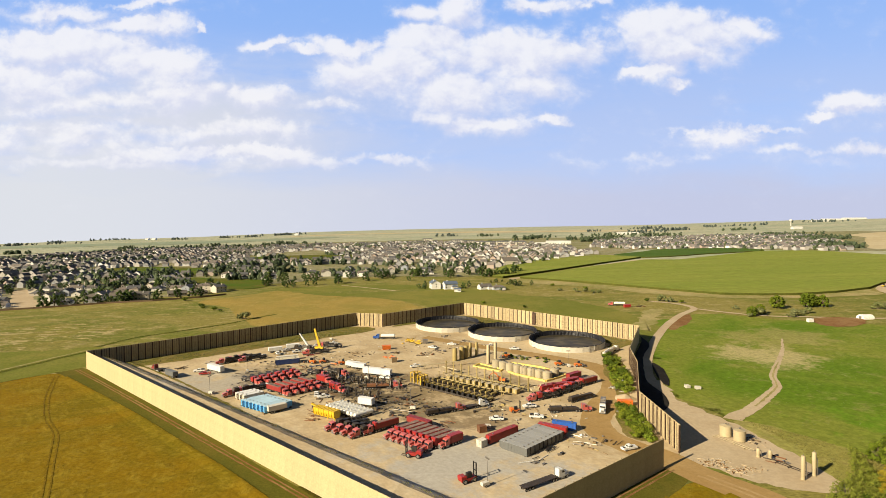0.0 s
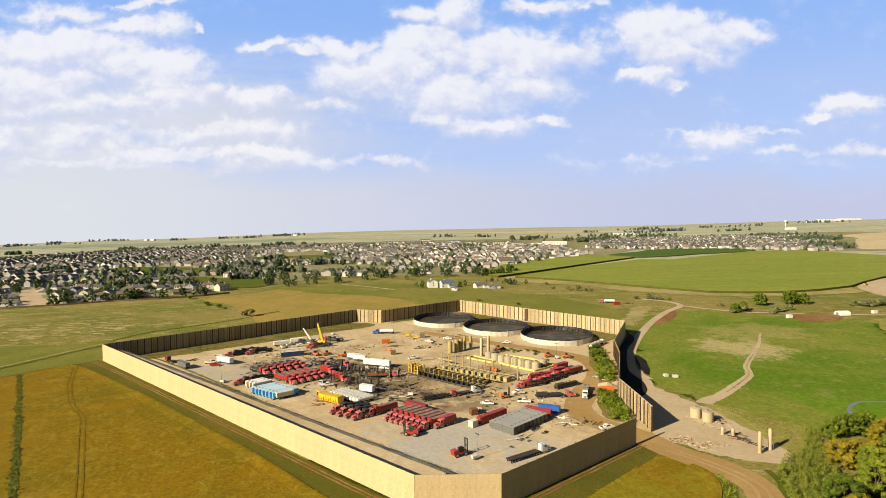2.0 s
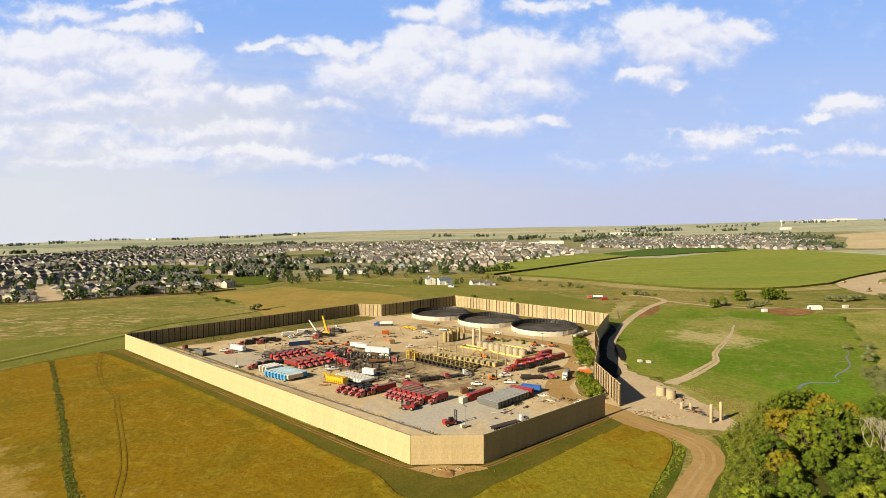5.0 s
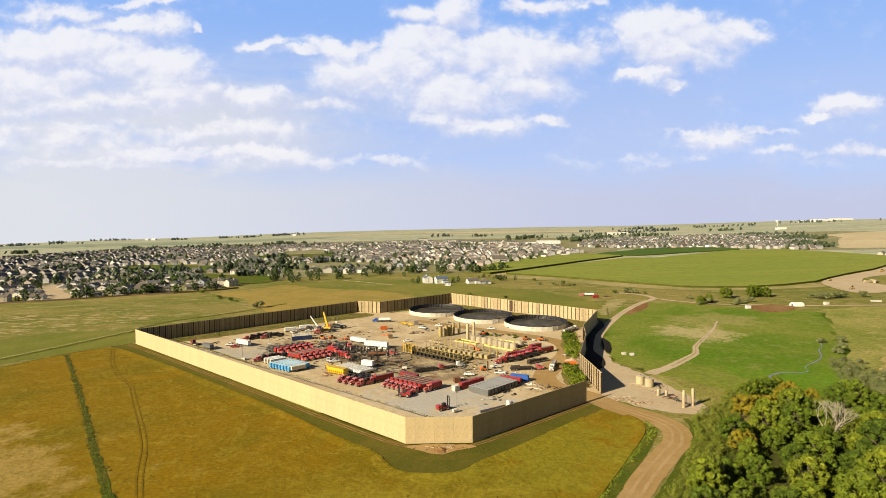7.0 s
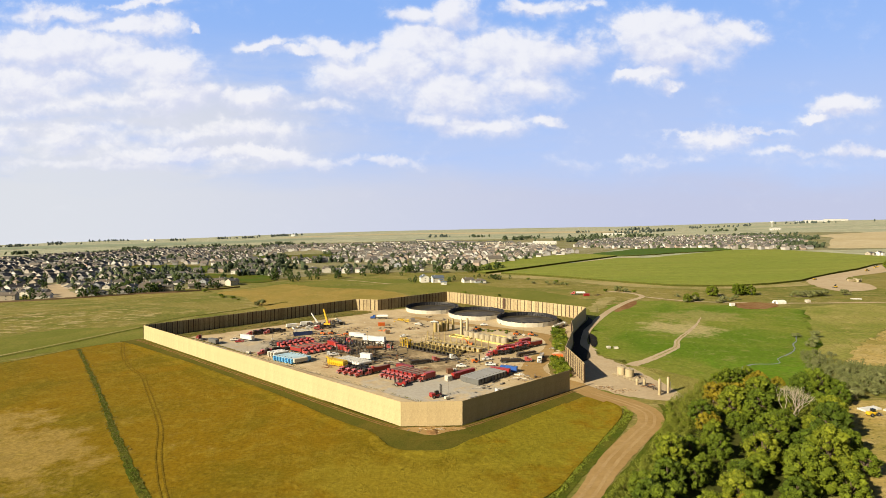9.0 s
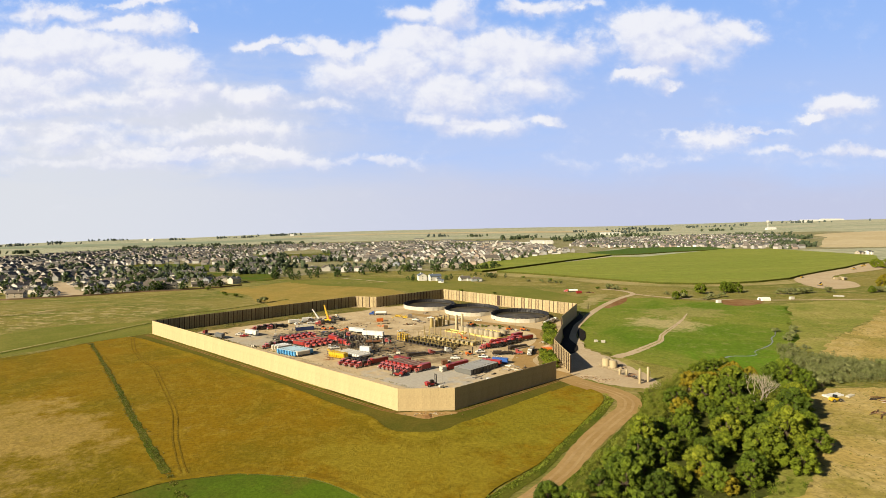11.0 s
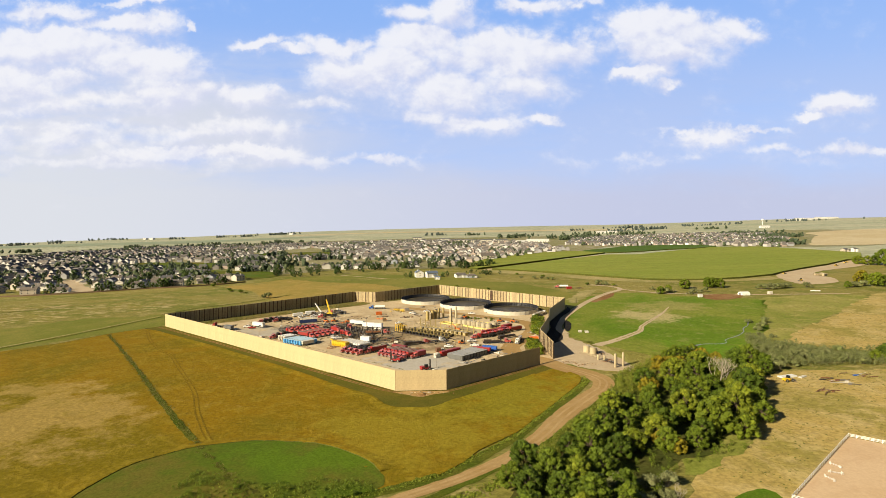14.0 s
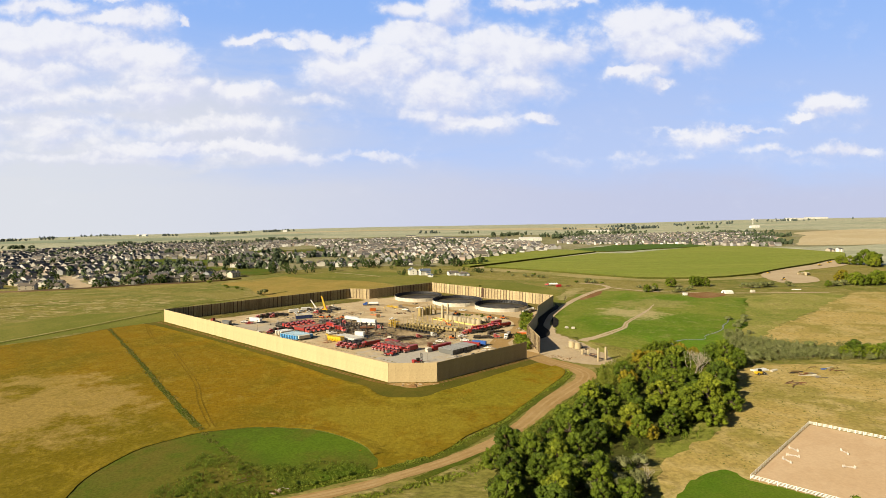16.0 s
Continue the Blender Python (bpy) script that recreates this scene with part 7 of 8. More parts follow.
grow(DEAD, 139, 137, 1.45), grow(DEAD, 145, 142, 1.25), grow(DEAD, 74, 34, 0.55)
for x, y in scatter([(98, 158), (112, 160), (116, 162), (108, 146), (88, 120), (66, 92), (46, 66), (44, 68), (56, 84), (74, 106), (92, 134)], 34, 4.2, 8):
    grow(RNG.choice(BUSHES), x, y, RNG.uniform(0.6, 1.0))
for x, y in scatter([(60, 20), (74, 30), (76, 44), (60, 44), (50, 10)], 24, 3.4, 9):
    grow(RNG.choice(WILLOWS), x, y, RNG.uniform(0.6, 1.0))
# willow belt by the creek and scattered bushes
for x, y in scatter([(178, 160), (203, 170), (225, 170), (247, 168), (275, 150), (300, 165), (272, 185), (243, 192), (222, 205), (204, 210), (185, 190)], 60, 5.6, 4):
    grow(RNG.choice(WILLOWS), x, y, RNG.uniform(0.6, 1.15))
for x, y in ((240, 285), (246, 276), (250, 282), (230, 258), (234, 262), (222, 240), (228, 236), (206, 218), (212, 224)):
    grow(RNG.choice(WILLOWS), x, y, RNG.uniform(0.8, 1.1))
for x, y in scatter([(245, 178), (262, 186), (276, 176), (258, 166)], 7, 6, 5):
    grow(RNG.choice(TREES), x, y, RNG.uniform(0.6, 0.8), "dark green tree among the willows")
for x, y, s in ((306, 477, 1.05), (313, 480, 1.2), (320, 477, 1.1), (278.5, 474, 1.0), (250, 449, 0.6), (238, 440, 0.65), (532, 478, 1.1), (540, 492, 1.2), (548, 505, 1.1)):
    grow(RNG.choice(TREES), x, y, s, "dark green tree by the farm track")
for x, y in ((249, 446), (243, 441), (264, 433), (270, 436), (282, 446), (288, 449), (235, 437), (135, 589), (143, 586), (151, 583), (156, 579), (196, 522), (203, 514), (199, 518), (241, 471), (120, 600)):
    grow(RNG.choice(WILLOWS), x, y, RNG.uniform(0.9, 1.4), "grey-green bush by the farm track")
grow(WILLOWS[0], -170, 453, 1.35, "round grey-green bush in the field"), grow(WILLOWS[1], -174, 455, 1.2, "round grey-green bush in the field")
for x, y in ((-229, 512), (-214, 501), (-205, 492), (-234, 520), (-292, 569), (-268, 560), (30, 520), (65, 493), (185, 520), (212, 508), (120, 640), (150, 610)):
    grow(RNG.choice(BUSHES), x, y, RNG.uniform(0.9, 1.7))
# bushes inside the wall near the gate
for x, y in scatter([(88, 302), (92, 316), (86, 322), (78, 290), (74, 262), (66, 236), (62, 205), (68, 200), (71, 228), (80, 262), (85, 280)], 74, 2.0, 6):
    if math.hypot(x - 70, y - 240) < 6 or math.hypot(x - 72, y - 249) < 6:
        continue
    grow(RNG.choice(BUSHES), x, y, RNG.uniform(0.9, 1.5), "green bush on the weedy bank inside the wall")
for x, y in scatter([(26, 330), (30, 322), (44, 310), (60, 306), (58, 312), (40, 322)], 16, 2.0, 12):
    grow(RNG.choice(BUSHES), x, y, RNG.uniform(0.4, 0.7), "low bush on the bank behind the plant")


def tufts(name, label, places, mat, size, high, per=5, flop=0.4, lift=0.0):
    """Low growth that nobody could count, as one sheet of small blades."""
    m = Mesh()
    for x, y in places:
        z = h(x, y) + lift
        for _ in range(per):
            a, l = RNG.uniform(0, 6.28), size * RNG.uniform(0.5, 1.2)
            px, py = x + RNG.gauss(0, size * 0.7), y + RNG.gauss(0, size * 0.7)
            dx, dy, up = math.cos(a) * l * 0.5, math.sin(a) * l * 0.5, high * RNG.uniform(0.5, 1.2)
            ox, oy = RNG.gauss(0, l * flop), RNG.gauss(0, l * flop)
            m.add([(px - dx, py - dy, z), (px + dx, py + dy, z), (px + dx * 0.6 + ox, py + dy * 0.6 + oy, z + up), (px - dx * 0.6 + ox, py - dy * 0.6 + oy, z + up)], [(0, 1, 2, 3)])
    ob = new(name, leaf_mesh(m, name, mat))
    return tagged(ob, label, "grass", "", "stuff")


def along(points, width, n, seed):
    pts, r = curve(points, 1.0, False), random.Random(seed)
    out = []
    for _ in range(n):
        p = r.choice(pts)
        out.append((p.x + r.gauss(0, width / 2.2), p.y + r.gauss(0, width / 2.2)))
    return out


def brush(name, label, places, mat, high):
    """Thick upright brush that nobody could count, each clump a plume of leaves."""
    m = Mesh()
    for x, y in places:
        s = high * RNG.uniform(0.6, 1.15)
        for k in range(3):
            leaf_cloud(m, (x + RNG.gauss(0, s * 0.15), y + RNG.gauss(0, s * 0.15), h(x, y) + s * (0.2 + 0.28 * k)), s * (0.34 - 0.07 * k), 34, s * 0.075, 1.25)
    return tagged(new(name, leaf_mesh(m, name, mat)), label, "brush", "", "stuff")


ROADSIDE = [(131, 191), (116, 172), (100, 160), (97, 150), (91, 138), (75, 113), (62, 97), (46, 76), (34, 62), (46, 66), (70, 94), (86, 114), (101, 134), (112, 150), (121, 162)]
brush("roadside_brush", "olive-green upright brush between the haul road and the wood", scatter(ROADSIDE, 620, 1.35, 91), M_BRUSH, 3.2)
brush("plot_weeds", "lush green weeds in the mown plot", [p for p in scatter([(-74, 60), (-64, 55), (-50, 50), (-30, 52), (-16, 50), (-14, 45), (-30, 36), (-60, 20), (-78, 28)], 620, 1.1, 95) if noise.noise(Vector((p[0] * 0.14, p[1] * 0.14, 2))) > -0.08], M_WEEDLEAF, 1.5)
brush("willow_thicket", "dense grey-green willow thicket along the creek", scatter([(214, 244), (196, 212), (185, 190), (183, 170), (205, 167), (226, 168), (250, 166), (300, 158), (330, 165), (274, 192), (240, 196), (223, 215)], 420, 2.3, 93), M_WILLOW, 4.4)
brush("pale_brush", "pale olive brush round the bare trees", scatter([(132, 144), (140, 160), (158, 176), (164, 168), (156, 150), (146, 134)], 70, 3.0, 94), M_BRUSH, 5.0)
brush("wood_undergrowth", "dark green undergrowth beneath the creek wood", scatter(WOOD, 300, 3.2, 92), M_LEAF, 3.0)
tufts("roadside_weeds", "dense green weeds along the haul road and in the mown plot", along([(80, 158), (79, 148), (66, 130), (50, 107), (34, 83), (18, 66), (4, 53), (-16, 42), (-40, 32), (-70, 18)], 1.5, 900, 1)
      + along([(97, 146), (90, 130), (72, 104), (58, 86), (44, 68), (20, 44), (2, 35), (-20, 25)], 2.4, 1100, 2) + scatter([(-66, 54), (-50, 50), (-14, 46), (-30, 36), (-60, 22), (-75, 40)], 260, 1.2, 3), M_WEEDLEAF, 0.5, 0.4)
tufts("bench_weeds", "dark weeds along the shoulder of the raised bench", along([(-4.2, 151), (-100, 234), (-199.7, 316.5)], 1.0, 420, 15), M_DRYTUFT, 0.3, 0.22, 3, 0.4, 5.3)
tufts("boundary_weeds", "dark green weeds along the boundary ditches", along(DITCH, 3.0, 700, 6) + along(BACKDITCH, 3.0, 260, 7), M_DRYTUFT, 0.6, 0.3, 4)
LINE = [(-232, 281), (-189, 224), (-156, 180), (-130, 144), (-112, 120), (-97, 100), (-86, 86), (-73, 70), (-62, 57), (-50, 44)]
tufts("ditch_weeds", "dark weeds in the ditch through the barley", along(LINE, 1.8, 900, 4), M_DRYTUFT, 0.4, 0.35)
brush("ditch_brush", "low green brush along the ditch in the barley", [p for p in along(LINE[2:], 1.6, 220, 14) if noise.noise(Vector((p[0] * 0.12, p[1] * 0.12, 5))) > -0.25], M_BRUSH, 0.7)
tufts("apron_weeds", "yellow-green weeds beside the gravel apron", scatter([(110, 222), (124, 205), (140, 182), (128, 168), (112, 160), (113, 178), (116, 196)], 1100, 0.8, 5), M_DRYTUFT, 0.55, 0.3, 6)
CIRCLE = [(-100, 20), (-104, 43), (-98, 66), (-83, 79), (-63, 84), (-38, 80), (-18, 65), (-11.3, 50.7), (-30, 37), (-60, 20), (-80, 5)]
tufts("barley_heads", "nodding golden heads of the ripe barley", [p for p in scatter(BARLEY, 20000, 0.9, 81) if p[0] > -260 and not (-104 < p[0] < -11 and 5 < p[1] < 84 and math.hypot((p[0] + 58) / 47, (p[1] - 40) / 45) < 1)], M_GOLD, 0.9, 0.07, 2, 1.5)
tufts("pasture_tufts", "dry and green tufts scattered over the pasture", scatter([(178, 158), (205, 160), (250, 158), (300, 140), (260, 60), (160, 80), (107, 40), (92, 57), (114, 84), (134, 100), (150, 122)], 900, 2.0, 82)
      + scatter([(262, 190), (240, 215), (245, 250), (268, 300), (300, 340), (380, 400), (420, 300), (320, 170)], 900, 2.0, 83), M_DRYTUFT, 0.9, 0.25, 3)
tufts("meadow_tufts", "rank green tufts in the wet meadow", scatter([(150, 415), (101, 275), (99, 244), (114, 213), (160, 185), (222, 240), (268, 313), (310, 395), (250, 425)], 900, 2.0, 85), M_BRUSH, 0.8, 0.12, 3, 0.9)
tufts("bank_weeds", "olive weeds on the banks inside the wall", scatter([(-196, 316), (-178, 344), (-150, 370), (-119, 394), (-78, 414), (-62, 408), (-73, 392), (-112, 362), (-140, 340), (-168, 320)], 800, 1.2, 61)
      + scatter([(8, 456), (60, 409), (112, 360), (100, 350), (60, 394), (30, 414), (10, 440), (-20, 438), (-44, 416)], 450, 1.3, 62), M_WILLOW, 0.7, 0.5, 4)
for x, y in scatter([(-66, 52), (-50, 48), (-14, 45), (-30, 36), (-60, 22), (-75, 36)], 34, 2.6, 71):
    grow(RNG.choice(BUSHES), x, y, RNG.uniform(0.25, 0.6), "low weedy bush in the mown plot")

# ---------------------------------------------------------------- the town and the far land
M_WALLP = pick_paint("house_walls", [(0.4884, 0.4662, 0.4218), (0.3848, 0.333, 0.2738), (0.5624, 0.5476, 0.5254), (0.3256, 0.2886, 0.2442), (0.444, 0.407, 0.3478), (0.296, 0.3182, 0.3552)], 0.85, 0.08)
M_ROOFP = pick_paint("house_roofs", [(0.0962, 0.0888, 0.0851), (0.1221, 0.1095, 0.0999), (0.0814, 0.0814, 0.0888), (0.1369, 0.1169, 0.1036), (0.1036, 0.1036, 0.1088)], 0.9, 0.15, 0.8)
M_WALLI = pick_paint("far_house_walls", [(0.50, 0.49, 0.48), (0.30, 0.28, 0.26), (0.60, 0.59, 0.585), (0.25, 0.235, 0.23), (0.40, 0.375, 0.36), (0.36, 0.29, 0.25), (0.29, 0.29, 0.30)], 0.85, 0.08, 0.05, True)
M_ROOFI = pick_paint("far_house_roofs", [(0.105, 0.098, 0.098), (0.135, 0.122, 0.117), (0.085, 0.085, 0.092), (0.16, 0.14, 0.13)], 0.9, 0.1, 0.05, True)
# Far foliage: bluish haze is put into the leaf colours, most on the skyline.
M_HAZYLEAF = leaves("far_garden_leaves", [(0.038, 0.055, 0.034), (0.055, 0.075, 0.042), (0.078, 0.10, 0.05)])
M_HAZYGROVE = leaves("distant_grove_leaves", [(0.06, 0.08, 0.075), (0.075, 0.095, 0.085)])
M_TRIM = paint("white_house_trim", (0.6192, 0.602, 0.5676), 0.7, 0, 0.1, 0.5)
M_BROWNF = paint("brown_garden_fence", (0.144, 0.0936, 0.054), 0.9, 0, 0.3, 0.6)


def gable(m, x0, x1, y0, y1, z, rise, over=0.5):
    """A pitched roof with its ridge along x."""
    yc = (y0 + y1) / 2
    o = [(y0 - over, z - 0.25), (yc, z + rise), (y1 + over, z - 0.25), (y1 + over, z - 0.02), (yc, z + rise + 0.25), (y0 - over, z - 0.02)]
    m.prism(o, "x", x0 - over, x1 + over)


def hip(m, x0, x1, y0, y1, z, rise, over=0.5):
    xa, xb, ya, yb = x0 - over, x1 + over, y0 - over, y1 + over
    k = min((xb - xa), (yb - ya)) / 2
    yc = (ya + yb) / 2
    vs = [(xa, ya, z - 0.2), (xb, ya, z - 0.2), (xb, yb, z - 0.2), (xa, yb, z - 0.2), (xa, ya, z), (xb, ya, z), (xb, yb, z), (xa, yb, z), (xa + k, yc, z + rise), (xb - k, yc, z + rise)]
    m.add(vs, [(3, 2, 1, 0), (0, 1, 5, 4), (1, 2, 6, 5), (2, 3, 7, 6), (3, 0, 4, 7), (4, 5, 9, 8), (5, 6, 9), (6, 7, 8, 9), (7, 4, 8)])


def house(w, d, storeys, label, hipped=False, wing=0.5, wall=None, roof=None):
    """A suburban house; its front is towards -y."""
    root = thing("house", label, "house", "town houses")
    wall, roof = wall or M_WALLP, roof or M_ROOFP
    zt = 0.4 + 2.8 * storeys
    yc = 0.0
    m = Mesh()
    m.box(-w / 2, -d / 2, -1.2, w / 2, d / 2, zt)
    gx0, gx1, gy = w / 2 - w * wing, w / 2 - 0.6, -d / 2 - 3.2
    zw = 0.4 + 2.8 * max(1, storeys - (w > 15))
    m.box(gx0, gy, -1.2, gx1, -d / 2, zw)
    if not hipped:
        for x0, x1 in ((-w / 2, w / 2),):
            m.prism([(-d / 2, zt), (d / 2, zt), (0, zt + d * 0.28)], "x", x0, x1)
    shell = part("wall", m, wall, root)
    m = Mesh()
    if hipped:
        hip(m, -w / 2, w / 2, -d / 2, d / 2, zt, d * 0.27)
    else:
        gable(m, -w / 2, w / 2, -d / 2, d / 2, zt, d * 0.28)
    cover = part("roof", m, roof, root)
    m = Mesh()
    hip(m, gx0, gx1, gy, gy + (gx1 - gx0) * 1.0, zw, (gx1 - gx0) * 0.27, 0.4)
    part("wing_roof", m, roof, root)
    m = Mesh()
    m.box(gx0 + 0.5, gy - 0.05, 0.2, gx1 - 0.5, gy + 0.02, 2.5)
    part("garage_door", m, M_TRIM, shell)
    wm = Mesh()
    wm.slot = 0
    wm.box(-0.75, -0.06, 0, 0.75, 0.03, 1.4)
    wm.slot = 1
    wm.box(-0.62, -0.075, 0.12, 0.62, -0.055, 1.28)
    me = wm.done("window", M_TRIM, M_GLASS)
    for s in range(storeys):
        z = 1.3 + 2.8 * s
        for k in range(3):
            x = -w / 2 + 1.8 + k * (w - 3.6) / 2
            part("window", me, (), shell).matrix_basis = Matrix.Translation((x, d / 2, z)) @ Matrix.Rotation(math.pi, 4, "Z")
            if x < gx0 - 0.8 and k % 2 == 0:
                part("window", me, (), shell).location = (x, -d / 2, z)
        part("window", me, (), shell).matrix_basis = Matrix.Translation((-w / 2, 0, z)) @ Matrix.Rotation(-math.pi / 2, 4, "Z")
    m = Mesh()
    m.box(-w / 5, d / 6, zt, -w / 5 + 0.9, d / 6 + 0.9, zt + d * 0.28 + 0.9)
    part("chimney", m, wall, cover)
    return root


KINDS = [house(17, 10, 2, "two-storey suburban house with a gabled grey-brown roof"), house(15, 11, 2, "two-storey suburban house with a hipped roof", True),
         house(19, 10, 1, "single-storey suburban house with a gabled roof", False, 0.4), house(13, 10, 2, "narrow two-storey house with a gabled roof", False, 0.55), house(18, 12, 1, "single-storey house with a hipped grey roof", True, 0.42)]
used = set()


def set_house(kind, x, y, deg, scale=1.0, label=""):
    m = Matrix.Translation((x, y, h(x, y) + 0.3)) @ Matrix.Rotation(radians(deg), 4, "Z") @ Matrix.Scale(scale, 4)
    if kind.name in used:
        o = copy_thing(kind, m @ Matrix.Scale(1 / kind.scale[0], 4))
    else:
        used.add(kind.name)
        kind.matrix_basis = m
        o = kind
    if label:
        o["label"] = label
    return o


def far_house(mw, mr, x, y, deg, w, d, s):
    z0 = h(x, y) - 0.5
    rot = Matrix.Translation((x, y, z0)) @ Matrix.Rotation(radians(deg), 4, "Z")
    zt = 0.9 + 2.8 * s
    vs = [(-w / 2, -d / 2, 0), (w / 2, -d / 2, 0), (w / 2, d / 2, 0), (-w / 2, d / 2, 0), (-w / 2, -d / 2, zt), (w / 2, -d / 2, zt), (w / 2, d / 2, zt), (-w / 2, d / 2, zt), (-w / 2, 0, zt + d * 0.36), (w / 2, 0, zt + d * 0.36)]
    mw.add([rot @ Vector(p) for p in vs], [(0, 1, 5, 4), (1, 2, 6, 9, 5), (2, 3, 7, 6), (3, 0, 4, 8, 7)])
    o, r = 0.5, d * 0.36
    vs = [(-w / 2 - o, -d / 2 - o, zt - 0.2), (w / 2 + o, -d / 2 - o, zt - 0.2), (w / 2 + o, 0, zt + r + 0.1), (-w / 2 - o, 0, zt + r + 0.1), (w / 2 + o, d / 2 + o, zt - 0.2), (-w / 2 - o, d / 2 + o, zt - 0.2)]
    mr.add([rot @ Vector(p) for p in vs], [(0, 1, 2, 3), (3, 2, 4, 5)])


def in_poly(x, y, polygon):
    inside = False
    for i in range(len(polygon)):
        (xa, ya), (xb, yb) = polygon[i], polygon[i - 1]
        if (ya > y) != (yb > y) and x < (xb - xa) * (y - ya) / (yb - ya) + xa:
            inside = not inside
    return inside


TOWN = [(-700, 525), (-440, 540), (-392, 560), (-343, 588), (-296, 612), (-262, 640), (-240, 700), (-245, 790), (-160, 775), (-60, 785), (20, 800), (110, 905), (225, 1040), (330, 1180), (300, 1500), (250, 1750), (-80, 1900), (-380, 1900),
        (-700, 1930), (-1010, 1930), (-1180, 1750), (-1250, 1500), (-1000, 900)]
TOWN_R = [(373, 1400), (482, 1310), (639, 1235), (734, 1105), (800, 1080), (880, 1180), (1080, 1600), (1150, 1850), (830, 1930), (500, 1800)]
OPEN = [[(-601, 952), (-623, 1067), (-504, 1036), (-402, 973), (-370, 892), (-416, 843), (-510, 863)], [(-368, 757), (-375, 812), (-331, 791), (-248, 746), (-223, 667), (-256, 653), (-288, 679)], [(-250, 800), (-160, 850), (-60, 900), (-180, 1010), (-300, 980)],
        [(-480, 1282), (-308, 1316), (-190, 1240), (-227, 1150), (-357, 1104)], [(-538, 681), (-522, 690), (-437, 584), (-394, 541), (-423, 527), (-477, 602)]]
HR = random.Random(5)
FRONT = [(-462, 519, 12), (-437, 534, 15), (-384, 549, 22), (-361, 561, 25), (-341, 568, 20), (-320, 573, 18), (-296, 602, 28), (-277, 611, 30), (-262, 630, 55)]
for i, (x, y, deg) in enumerate(FRONT):
    set_house(KINDS[(i * 2) % 5 if i != 8 else 3], x, y, deg + 180, 0.98, "large pale house backing on to the field" if i != 8 else "tall white house at the edge of the field")
places = []
step_r, step_x = 33.0, 17.5
row_i = 0
yy = 540.0
while yy < 1960:
    xx = -1300.0
    while xx < 1200:
        wob = 30 * math.sin(xx * 0.006 + yy * 0.002) + 22 * math.sin(xx * 0.013 - yy * 0.004)
        x, y = xx + HR.uniform(-3, 3) + 40 * math.sin(yy * 0.004), yy + wob + HR.uniform(-3, 3)
        xx += step_x + HR.uniform(-1, 3)
        left, right = in_poly(x, y, TOWN), in_poly(x, y, TOWN_R)
        if not (left or right) or any(in_poly(x, y, o) for o in OPEN) or HR.random() < (0.38 if y < 1000 else 0.15):
            continue
        if noise.noise(Vector((x * 0.004, y * 0.004, 3))) > 0.42 or any(math.hypot(x - a, y - b) < 20 for a, b, _ in FRONT):
            continue
        places.append((math.hypot(x, y + 60), x, y, (180 if row_i % 2 else 0) + math.degrees(0.18 * math.cos(xx * 0.006 + yy * 0.002)) + HR.choice((0, 90, 90)) + HR.uniform(-12, 12)))
    row_i += 1
    yy += step_r * (0.72 if row_i % 2 else 1.28)
places.sort()
for d, x, y, deg in places[:94]:
    set_house(HR.choice(KINDS), x, y, deg, HR.uniform(0.85, 1.05))
mw, mr = Mesh(), Mesh()
for d, x, y, deg in places[94:]:
    w = HR.uniform(9.5, 13.5)
    far_house(mw, mr, x, y, deg, w, HR.uniform(8, 10.5), HR.choice((1.3, 2, 2, 2)))
    far_house(mw, mr, x + HR.uniform(-3, 3), y + HR.uniform(-4, 4), deg + 90, w * 0.7, 6.5, 1)
root = tagged(new("far_houses"), "crowd of pale far houses with grey-brown roofs", "houses", "", "stuff")
for nm, msh, mt in (("wall", mw, M_WALLI), ("roof", mr, M_ROOFI)):
    part(nm, leaf_mesh(msh, nm, mt), (), root)

# trees of the town
GARDEN = [tree(9, 7.5, M_TOWNLEAF, "dark green garden tree between the houses", 12, 34, 0.42, group="garden trees"), tree(11, 6, M_TOWNLEAF, "tall dark green garden tree", 12, 34, 0.42, group="garden trees"), tree(7, 6.5, M_TOWNLEAF, "small round garden tree", 10, 32, 0.42, group="garden trees")]
near = scatter([(-560, 530), (-440, 536), (-390, 556), (-343, 584), (-262, 632), (-240, 700), (-255, 790), (-300, 840), (-420, 820), (-640, 760), (-700, 640)], 90, 9.0, 21)
line = along([(-245, 690), (-215, 730), (-160, 752), (-100, 760), (-40, 765), (20, 772), (70, 780)], 24, 40, 22) + along([(30, 770), (70, 760), (110, 800)], 16, 14, 23) + along([(-250, 690), (-234, 676), (-222, 690)], 5, 16, 24)
taken = [(a, b) for _, a, b, _ in places[:94]] + [(a, b) for a, b, _ in FRONT]
n = 0
for x, y in near + along([(-470, 516), (-430, 520), (-386, 536), (-345, 557), (-302, 572), (-262, 594)], 5, 34, 25) + [(-196, 662), (-185, 660), (-173, 675), (-165, 682), (-138, 692), (-200, 677), (-194, 680), (-185, 717), (-174, 731), (-139, 700), (-108, 721), (-72, 732), (-51, 713)] + line:
    if any(math.hypot(x - a, y - b) < 9.0 for a, b in taken) or any(in_poly(x, y, o) for o in OPEN):
        continue
    g = HR.choice(GARDEN)
    grow(g, x, y, HR.uniform(0.9, 1.5))


